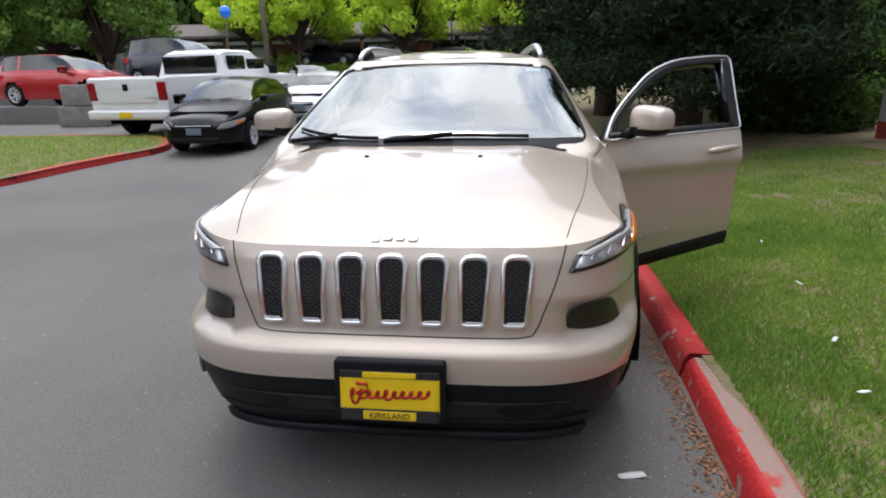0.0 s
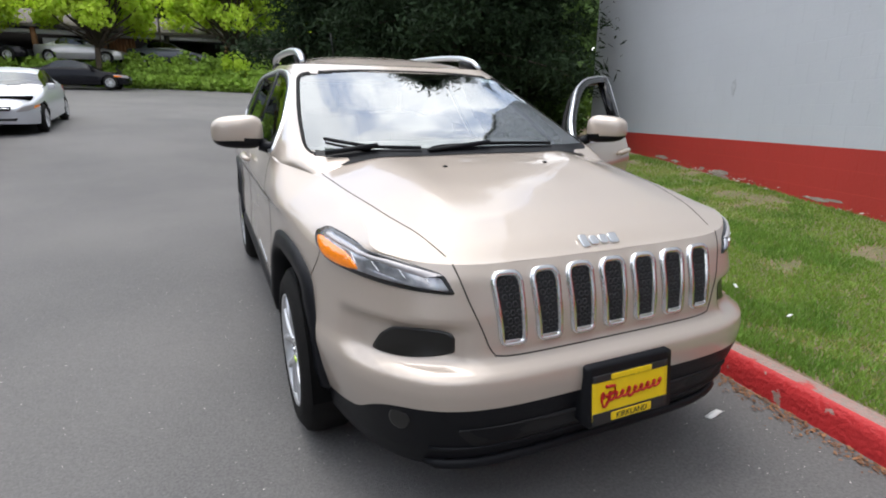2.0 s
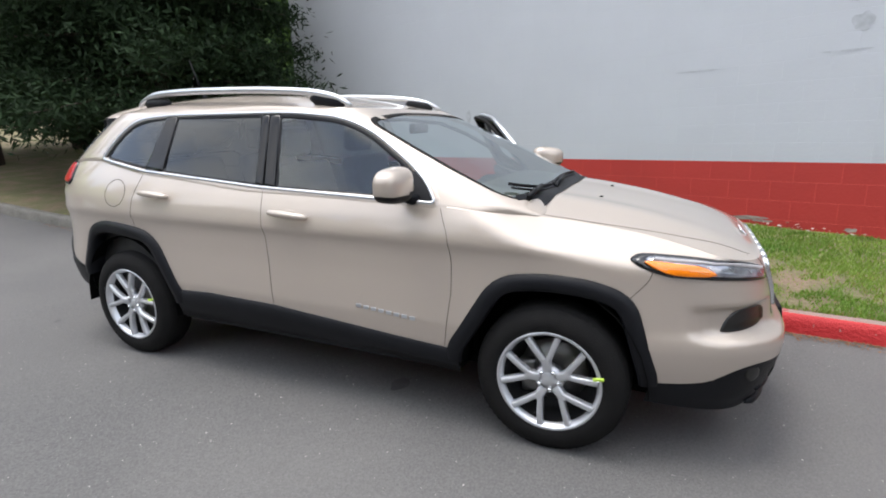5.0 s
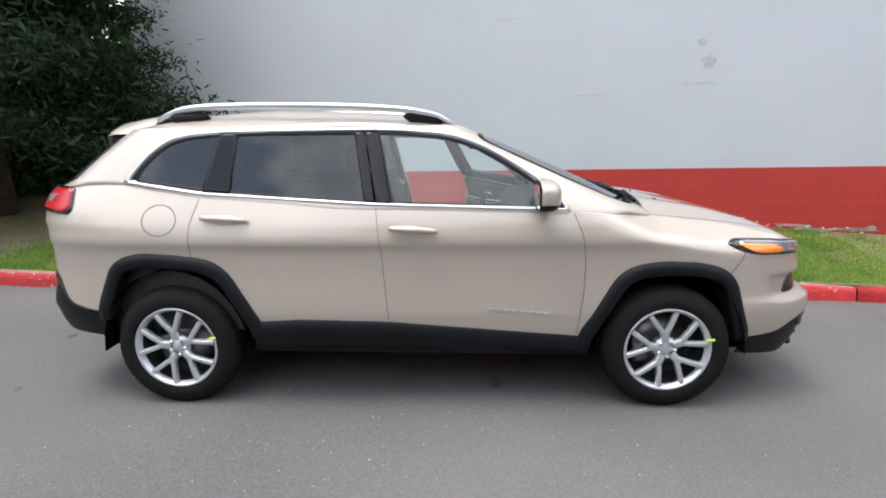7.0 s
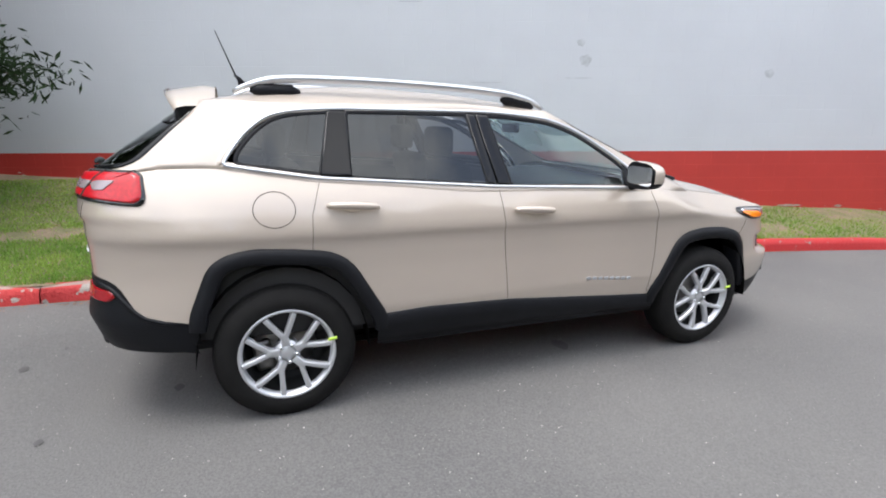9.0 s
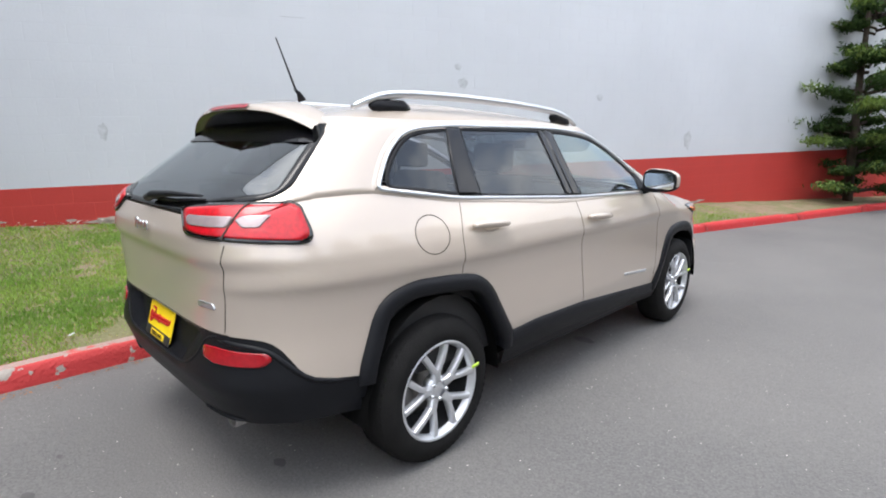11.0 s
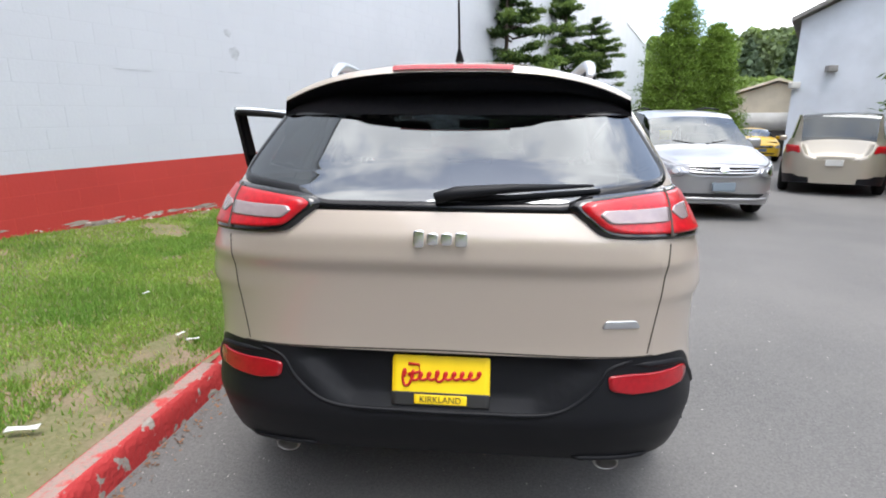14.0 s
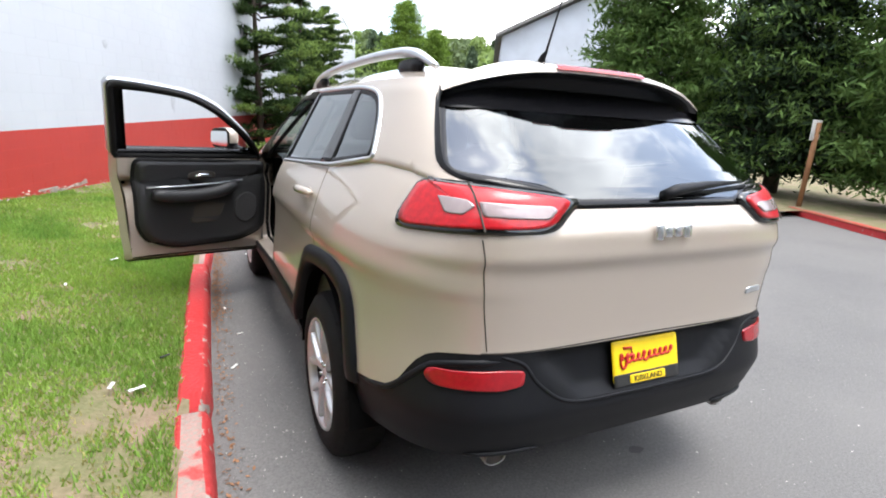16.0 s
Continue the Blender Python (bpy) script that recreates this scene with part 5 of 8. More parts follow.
# ---- wheels ----
def rim_spoke(bm, ang, lean):
    """One arm of a forked spoke, and with the first arm its stem."""
    def arm(p0, p1, w0, w1, x0, x1):
        p0, p1 = np.array(p0), np.array(p1)
        t = (p1 - p0) / np.linalg.norm(p1 - p0)
        q = np.array((-t[1], t[0]))
        rows = []
        for k in range(6):
            f = k / 5
            c, w = p0 + (p1 - p0) * f, w0 + (w1 - w0) * f
            x = x0 + (x1 - x0) * f - 0.004 * math.sin(math.pi * f)
            rows.append([bm.verts.new((x + d, c[0] + q[0] * e * w, c[1] + q[1] * e * w)) for e, d in ((-1, 0.03), (-0.9, 0.004), (-0.65, 0.0), (0.65, 0.0), (0.9, 0.004), (1, 0.03))])
        for u, v in zip(rows, rows[1:]):
            for k in range(5):
                bm.faces.new((u[k], u[k + 1], v[k + 1], v[k]))

    def at(r, a):
        return (r * math.cos(a), r * math.sin(a))

    if lean > 0:
        arm(at(0.04, ang), at(0.108, ang), 0.023, 0.021, -0.004, -0.016)
    arm(at(0.088, ang + lean * 0.22), at(0.216, ang + lean), 0.0135, 0.0145, -0.0145, -0.02)


def wheel(name_parent, loc, s, turn=0.0, radius=0.345, rim_r=0.232, width=0.225, parent=None, spokes=10, detail=True):
    """Tyre, alloy rim, brake disc and nuts; the outer face looks to -x before it is turned."""
    w = bpy.data.meshes.new(name_parent)
    k = radius / 0.345
    hw = width / 2
    bm = lathe([(hw - 0.01, rim_r - 0.004), (hw, rim_r + 0.02), (hw - 0.004, rim_r + 0.06 * k), (hw - 0.03, radius - 0.012), (hw - 0.05, radius - 0.002), (0, radius), (-hw + 0.05, radius - 0.002),
                (-hw + 0.03, radius - 0.012), (-hw + 0.004, rim_r + 0.06 * k), (-hw, rim_r + 0.02), (-hw + 0.012, rim_r - 0.004)], "x", 56, cap=False)
    m = pose(*loc, turn, 0, 0 if s < 0 else 180)
    ty = part("tyre", bm, M["rubber"], parent, "black rubber tyre")
    ty.matrix_local = m
    if detail:
        tr = bmesh.new()
        for q in range(64):
            a = 2 * math.pi * q / 64
            for x0, x1, sh in ((-hw + 0.028, -hw + 0.062, 0.02), (-0.03, 0.0, -0.02), (0.03, 0.06, 0.02)):
                vs_ = []
                for x, da in ((x0, 0), (x1, sh), (x1, sh + 0.055), (x0, 0.055)):
                    r = radius + (0.0015 if x > -hw + 0.07 else -0.0105 if x < -hw + 0.03 else -0.0025)
                    vs_.append(tr.verts.new((x, r * math.cos(a + da), r * math.sin(a + da))))
                tr.faces.new(vs_)
        part("tread", tr, M["rubber"], ty, "tread blocks")["kind"] = "stuff"
    bm = lathe([(-hw + 0.012, rim_r + 0.004), (-hw + 0.004, rim_r - 0.002), (-hw + 0.01, rim_r - 0.012), (-hw + 0.04, rim_r - 0.024)], "x", 56, cap=False)
    face_x = -hw + 0.03
    sp = bmesh.new()
    for q in range(5):
        a = 2 * math.pi * q / 5 + math.pi / 2
        rim_spoke(sp, a, 0.33)
        rim_spoke(sp, a, -0.33)
    bmesh.ops.scale(sp, vec=(1, rim_r / 0.232, rim_r / 0.232), verts=sp.verts)
    bmesh.ops.translate(sp, vec=(face_x, 0, 0), verts=sp.verts)
    me = bpy.data.meshes.new("tmp_spokes")
    sp.to_mesh(me)
    sp.free()
    bm.from_mesh(me)
    bpy.data.meshes.remove(me)
    lathe([(face_x - 0.004, 0.001), (face_x - 0.004, 0.026), (face_x - 0.001, 0.03), (face_x + 0.004, 0.062), (face_x + 0.04, 0.07)], "x", 28, bm)
    bmesh.ops.recalc_face_normals(bm, faces=bm.faces)
    rim = part("rim", bm, M["alloy"], ty, "silver split-spoke alloy rim")
    bm = lathe([(0.035, 0.02), (0.035, 0.15), (0.05, 0.155), (0.05, 0.02)], "x", 40)
    part("brake_disc", bm, M["disc"], ty)
    part("rim_barrel", lathe([(-hw + 0.04, rim_r - 0.024), (0.02, rim_r - 0.03), (0.058, rim_r - 0.036), (0.06, 0.01)], "x", 40, cap=False), M["barrel"], ty, "dark wheel inside")
    if detail:
        for q in range(5):
            a = 2 * math.pi * (q + 0.5) / 5 + math.pi / 2
            c = (0, 0.045 * math.cos(a), 0.045 * math.sin(a))
            part("wheel_nut", lathe([(face_x - 0.012, 0.001), (face_x - 0.012, 0.008), (face_x + 0.01, 0.0095)], "x", 6, centre=c), M["chrome"], rim)
        part("brake_caliper", box_bm((0.0, 0.07, -0.1), (0.07, 0.16, 0.06), 0.02), M["disc"], ty)
    return ty


for y in (-1.3525, 1.3525):
    for s in (-1, 1):
        w = wheel("wheel", (s * 0.79, y, 0.345), s, -9, parent=suv)
        w.name = "wheel"
        if s < 0:
            tg = part("tag", box_bm((-0.12, -0.245, 0.02), (-0.116, -0.2, 0.035)), M["tag"], w, "yellow-green paper tag")

# ---- glass, trims ----
def pane(name, outline, proj, mat, parent, off=-0.004, label="", dome=0.0, centre=None):
    ob = part(name, patch(outline, proj, off, dome, 0.0, (0.0, 0.3, 0.6, 0.85, 1.0), centre), mat, parent, label)
    return ob


def frit(outline, proj, parent, width, mat, name="window_frame", height=0.004, off=0.0, label=""):
    return part(name, ring_on(outline, proj, width, height, off), mat, parent, label)


pane("windscreen", SCREEN, on_screen, M["glass_screen"], suv, -0.002, "clear curved windscreen")
frit(SCREEN, on_screen, bpy.data.objects["windscreen"], 0.016, M["rubber"], "screen_border", 0.001)
bg_ = pane("rear_window", BACK, on_back, M["glass_tint"], suv, 0.006, "dark tinted rear window")
frit(dense(BACK, 0.03), on_back, bg_, 0.024, M["black_soft"], "screen_border", 0.0015, 0.005)
vs = [tuple(on_back(f * w, z, 0.0085)) for f in np.linspace(-1, 1, 41) for w, z in ((0.6, 1.437), (0.587, 1.462), (0.575, 1.485), (0.568, 1.503))]
raw("shade_band", vs, [(4 * i + k, 4 * i + k + 4, 4 * i + k + 5, 4 * i + k + 1) for i in range(40) for k in range(3)], M["black_soft"], bg_, "black band along the top of the glass")


OUTER = [tuple(p) for p in rounded(WIN_ALL, [0.07, 0.05, 0.05, 0.03, 0.05, 0.08, 0.1, 0.1, 0.1, 0.1, 0.1, 0.08, 0.08, 0.06, 0.05])]
FRAME_F = [(0.205, 1.128), (-0.82, 1.1), (-0.735, 1.2), (-0.62, 1.285), (-0.386, 1.43), (-0.187, 1.5), (0.12, 1.527), (0.286, 1.53)]
for s in (-1, 1):
    P = on_side(s)
    rear = panel[("rear_door", s)]
    pane("door_window", GL_R, P, M["glass_dark"], rear, -0.004, "dark privacy glass")
    pane("quarter_window", GL_Q, P, M["glass_dark"], panel[("quarter_panel", s)], -0.003, "dark privacy glass")
    # black pillar covers
    part("pillar_cover", patch([(1.0, 1.195), (1.155, 1.205), (1.09, 1.52), (1.0, 1.52)], P, 0.003, 0, 0.02), M["black_soft"], rear, "black pillar cover")
    part("pillar_cover", patch([(0.216, 1.14), (0.268, 1.142), (0.338, 1.522), (0.29, 1.522)], P, 0.003, 0, 0.02), M["black_soft"], rear, "black pillar cover")
    frit(dense(GL_R), P, rear, 0.022, M["black_trim"], "window_seal", 0.003, -0.002)
    frit(dense(GL_Q), P, panel[("quarter_panel", s)], 0.022, M["black_trim"], "window_seal", 0.003, -0.002)
    ring = dense(OUTER, 0.03)
    if s < 0:
        mid = np.array((0.4, 1.33))
        wide = [tuple(np.array(p) + (np.array(p) - mid) / np.linalg.norm(np.array(p) - mid) * 0.016) for p in ring]
        part("window_reveal", ring_on(wide, P, 0.042, 0.0012, 0.0), M["paint_beige"], suv)
        part("window_trim", ring_on(ring, P, 0.016, 0.006, 0.003), M["satin"], suv, "bright window surround")
    else:
        i0 = next(i for i, p in enumerate(ring) if p[0] < 0.23)
        low = [p for p in ring[:i0]]
        top = [p for p in ring[i0:] if p[0] > 0.29 and p[1] > 1.26]
        full = [p for p in top if True] + low
        part("window_trim", ring_on(full, P, 0.016, 0.006, 0.003, closed=False), M["satin"], suv, "bright window surround")
    # handles
    for key, y0, z0 in (("rear_door", 1.015, 1.062), ("front_door", 0.01, 1.008)):
        door = panel[(key, s)]
        hinge = HINGE if (key == "front_door" and s > 0) else Vector((0, 0, 0))
        bm = bmesh.new()
        n = 15
        pts, rad = [], []
        for k in range(n):
            f = k / (n - 1)
            pts.append(P(y0 + 0.125 - 0.25 * f, z0 + 0.006 - 0.014 * f, 0.014 + 0.022 * math.sin(math.pi * min(1, max(0, f))) ** 0.5) - hinge)
            rad.append(0.01 + 0.0105 * math.sin(math.pi * f) ** 0.4)
        tube(pts, rad, 10, bm, 0.9)
        part("door_handle", bm, M["paint_beige"], door, "body coloured pull handle")
        cup = [(y0 + 0.055 * math.cos(t), z0 + 0.026 * math.sin(t)) for t in np.linspace(0, 6.283, 20)[:-1]]
        Q = (lambda a, b, o, P=P, hinge=hinge: P(a, b, o) - hinge)
        part("handle_recess", patch(cup, Q, 0.002, -0.0016, 0.002), M["paint_beige"], door, "shallow handle dish")
    # name badge low on the front door
    door = panel[("front_door", s)]
    hinge = HINGE if s > 0 else Vector((0, 0, 0))
    Q = (lambda a, b, o, P=P, hinge=hinge: P(a, b, o) - hinge)
    for k in range(8):
        y = -0.38 - 0.043 * k
        z = 0.578 - 0.0035 * k
        part("badge_letter", patch([(y, z - 0.009), (y - 0.03, z - 0.009), (y - 0.03, z + 0.009), (y, z + 0.009)], Q, 0.003, 0, 0.004), M["satin"], door, "bright badge bar")
# fuel flap
fl = [(1.378 + 0.094 * math.cos(t), 1.061 + 0.08 * math.sin(t)) for t in np.linspace(0, 6.283, 40)[:-1]]
shut(fl + fl[:1], on_side(-1), panel[("quarter_panel", -1)], 0.005)

# ---- right front door window and mirrors ----
door_r = panel[("front_door", -1)]
pane("door_window", GL_F, on_side(-1), M["glass_clear"], door_r, -0.004, "clear door glass")
frit(dense(GL_F), on_side(-1), door_r, 0.024, M["black_trim"], "window_seal", 0.003, -0.002)
part("pillar_cover", patch([(0.13, 1.135), (0.205, 1.137), (0.283, 1.522), (0.215, 1.52)], on_side(-1), 0.003, 0, 0.02), M["black_soft"], door_r, "black pillar cover")
part("mirror_sail", patch([(-0.64, 1.115), (-0.80, 1.107), (-0.735, 1.192), (-0.66, 1.245)], on_side(-1), 0.002, 0, 0.02), M["black_trim"], door_r, "black mirror base")


def mirror(parent, origin, s):
    """Body-coloured housing over a black foot, with its glass looking back."""
    c = Vector((s * 0.985, -0.655, 1.195)) - origin
    bm = bmesh.new()
    bmesh.ops.create_uvsphere(bm, u_segments=32, v_segments=20, radius=1)
    for v in bm.verts:
        p = v.co.copy()
        d = max(abs(p.x) ** 3.2 + abs(p.y) ** 2.6 + abs(p.z) ** 3.2, 1e-6) ** (1 / 3.0)
        p /= d
        if p.y > 0.42:
            p.y = 0.42
        v.co = Vector((p.x * 0.118 + s * 0.0, p.y * 0.076, p.z * 0.078 * (1.0 - 0.12 * s * p.x)))
    for v in bm.verts:
        v.co += c
    body = part("mirror", bm, [M["paint_beige"], M["black_trim"]], parent, "body coloured door mirror with a black foot")
    for poly in body.data.polygons:
        if poly.center.z < c.z - 0.032 or poly.center.y > c.y + 0.03:
            poly.material_index = 1
    foot = bmesh.new()
    tube([c + Vector((-s * 0.1, -0.02, -0.06)), c + Vector((-s * 0.135, -0.03, -0.075)), c + Vector((-s * 0.17, -0.05, -0.082))], [0.03, 0.028, 0.03], 10, foot)
    part("mirror_foot", foot, M["black_trim"], body)
    ol = rounded([(-0.098, -0.055), (0.1, -0.048), (0.1, 0.05), (-0.098, 0.055)], 0.03)
    part("mirror_glass", patch(ol, lambda a, b, o: c + Vector((a, 0.0385 + o, b)), 0.0, 0, 0.0), M["chrome"], body, "mirror glass")
    return body


mirror(door_r, Vector((0, 0, 0)), -1)
door_l = panel[("front_door", 1)]
mirror(door_l, HINGE, 1)


# ---- inside of the open driver's door ----
def in_door(y, z, off):
    return on_side(1)(y, z, off) - HINGE


ys_ = np.linspace(DOOR_A + 0.05, DOOR_B - 0.012, 22)
bm = bmesh.new()
rows = []
for f in np.linspace(0, 1, 14):
    row = []
    for y in ys_:
        zlo = clad_z(y) - 0.05
        z = zlo + (belt_z(y) - 0.005 - zlo) * f
        row.append(bm.verts.new(in_door(door_warp(y, z), z, -0.075 - 0.035 * math.sin(math.pi * f) ** 0.6)))
    rows.append(row)
for u, v in zip(rows, rows[1:]):
    for k in range(len(u) - 1):
        bm.faces.new((u[k], u[k + 1], v[k + 1], v[k]))
bmesh.ops.recalc_face_normals(bm, faces=bm.faces)
liner = part("door_inner", bm, M["paint_beige"], door_l, "painted inner door steel")
# edges between skin and inner steel
bm = bmesh.new()
loop = [(door_warp(DOOR_A + 0.002, z), z) for z in np.linspace(1.088, 0.45, 14)] + [(y, clad_z(y) - 0.07) for y in np.linspace(-0.84, 0.14, 18)] + [(door_warp(DOOR_B - 0.002, z), z) for z in np.linspace(0.44, 1.127, 14)]
rows = [[bm.verts.new(in_door(y, z, 0.0)), bm.verts.new(in_door(y, z, -0.03)), bm.verts.new(in_door(y + (0.012 if y < -0.8 else -0.012 if y > 0.1 else 0), z + (0.012 if z < 0.54 else 0), -0.078))] for y, z in loop]
for u, v in zip(rows, rows[1:]):
    for k in range(2):
        bm.faces.new((u[k], u[k + 1], v[k + 1], v[k]))
bmesh.ops.recalc_face_normals(bm, faces=bm.faces)
part("door_edge", bm, M["paint_beige"], door_l, "painted door shut face")
# black lower strip outside
bm = bmesh.new()
rows = [[bm.verts.new(in_door(y, z, o)) for z, o in ((clad_z(y) + 0.004, 0.001), (clad_z(y) - 0.004, 0.012), (clad_z(y) - 0.075, 0.012), (clad_z(y) - 0.08, -0.03), (clad_z(y), -0.03))] for y in np.linspace(-0.84, 0.14, 30)]
for u, v in zip(rows, rows[1:]):
    for k in range(4):
        bm.faces.new((u[k], u[k + 1], v[k + 1], v[k]))
bmesh.ops.recalc_face_normals(bm, faces=bm.faces)
part("door_cladding", bm, M["black_trim"], door_l, "black plastic lower strip")
# trim panel with armrest, pocket and speaker
tp = rounded([(0.105, 0.66), (0.03, 0.55), (-0.12, 0.49), (-0.62, 0.47), (-0.82, 0.53), (-0.83, 0.95), (-0.81, 1.085), (0.11, 1.125)], [0.06, 0.1, 0.1, 0.1, 0.08, 0.05, 0.03, 0.03])
tp = dense([tuple(p) for p in tp], 0.06)
card = part("door_card", patch(tp, in_door, -0.135, -0.004, -0.045), M["trim_panel"], door_l, "black moulded door card")
part("door_seal", ring_on(tp, in_door, 0.03, -0.02, -0.105), M["rubber"], door_l, "black door seal")
arm = smooth_line([(0.03, 0.86), (-0.2, 0.845), (-0.42, 0.855), (-0.55, 0.875)], 0.05)
bm = bmesh.new()
tube([in_door(p[0], p[1], -0.175) for p in arm], [0.026] + [0.036] * (len(arm) - 2) + [0.022], 10, bm, 1.15)
part("armrest", bm, M["trim_panel"], card)
up = dense([tuple(p) for p in rounded([(0.1, 1.118), (-0.8, 1.08), (-0.8, 1.0), (-0.55, 0.95), (-0.4, 0.93), (-0.25, 0.955), (-0.12, 1.02), (0.0, 1.0), (0.085, 0.955)], 0.05)], 0.05)
part("upper_trim", patch(up, in_door, -0.142, -0.004, -0.02), M["dash"], card, "charcoal upper door trim")
bm = bmesh.new()
tube([in_door(y, z, -0.16) for y, z in ((0.06, 0.895), (-0.15, 0.89), (-0.4, 0.893), (-0.62, 0.9))], 0.006, 6, bm)
part("trim_strip", bm, M["satin"], card, "thin satin trim strip")
for ol, o, mat, nm, lb in ((rounded([(-0.22, 0.655), (-0.44, 0.645), (-0.5, 0.8), (-0.25, 0.81)], 0.04), -0.1385, "gap", "door_pocket", "dark moulded pocket"),
                           ([(-0.66 + 0.1 * math.cos(t), 0.72 + 0.11 * math.sin(t)) for t in np.linspace(0, 6.283, 26)[:-1]], -0.139, "seat", "speaker_grille", "round speaker grille"),
                           ([(-0.32 + 0.1 * math.cos(t), 1.0 + 0.05 * math.sin(t)) for t in np.linspace(0, 6.283, 26)[:-1]], -0.15, "gap", "handle_cup", "recessed handle cup")):
    part(nm, patch(ol, in_door, o, 0, -0.01), M[mat], card, lb)
bm = bmesh.new()
tube([in_door(y, z, -0.165) for y, z in ((-0.26, 1.004), (-0.3, 1.012), (-0.35, 1.01), (-0.38, 1.0))], [0.008, 0.013, 0.011, 0.006], 8, bm)
part("inner_handle", bm, M["chrome"], card, "chrome inside door handle")
# window frame of the open door
fr = dense([tuple(p) for p in rounded(FRAME_F, [0.02, 0.02, 0.05, 0.08, 0.1, 0.1, 0.08, 0.03])], 0.04)


def frame_band(name, w0, w1, o0, o1, mat, label):
    c = np.mean(np.array(fr), axis=0)
    bm = bmesh.new()
    rows = []
    m = len(fr)
    for i, p in enumerate(fr):
        a, b = np.array(fr[i - 1]), np.array(fr[(i + 1) % m])
        d = (b - a) / np.linalg.norm(b - a)
        n2 = np.array((-d[1], d[0]))
        if n2 @ (np.array(p) - c) < 0:
            n2 = -n2
        q0, q1 = np.array(p) + n2 * w0, np.array(p) + n2 * w1
        rows.append([bm.verts.new(in_door(*q0, o0)), bm.verts.new(in_door(*q1, o0)), bm.verts.new(in_door(*q1, o1)), bm.verts.new(in_door(*q0, o1))])
    for i in range(m):
        u, v = rows[i], rows[(i + 1) % m]
        for k in range(4):
            bm.faces.new((u[k], u[(k + 1) % 4], v[(k + 1) % 4], v[k]))
    bmesh.ops.recalc_face_normals(bm, faces=bm.faces)
    return part(name, bm, mat, door_l, label)


frame_band("window_frame", -0.03, 0.004, 0.004, -0.05, M["black_soft"], "black window frame")
frame_band("frame_seal", -0.012, 0.012, -0.05, -0.075, M["rubber"], "black rubber frame seal")
frame_band("frame_trim", 0.003, 0.011, 0.008, -0.03, M["satin"], "bright frame trim")
part("pillar_cover", patch([(0.125, 1.128), (0.205, 1.13), (0.28, 1.522), (0.21, 1.52)], in_door, 0.006, 0, 0.05), M["black_soft"], door_l, "black pillar cover")

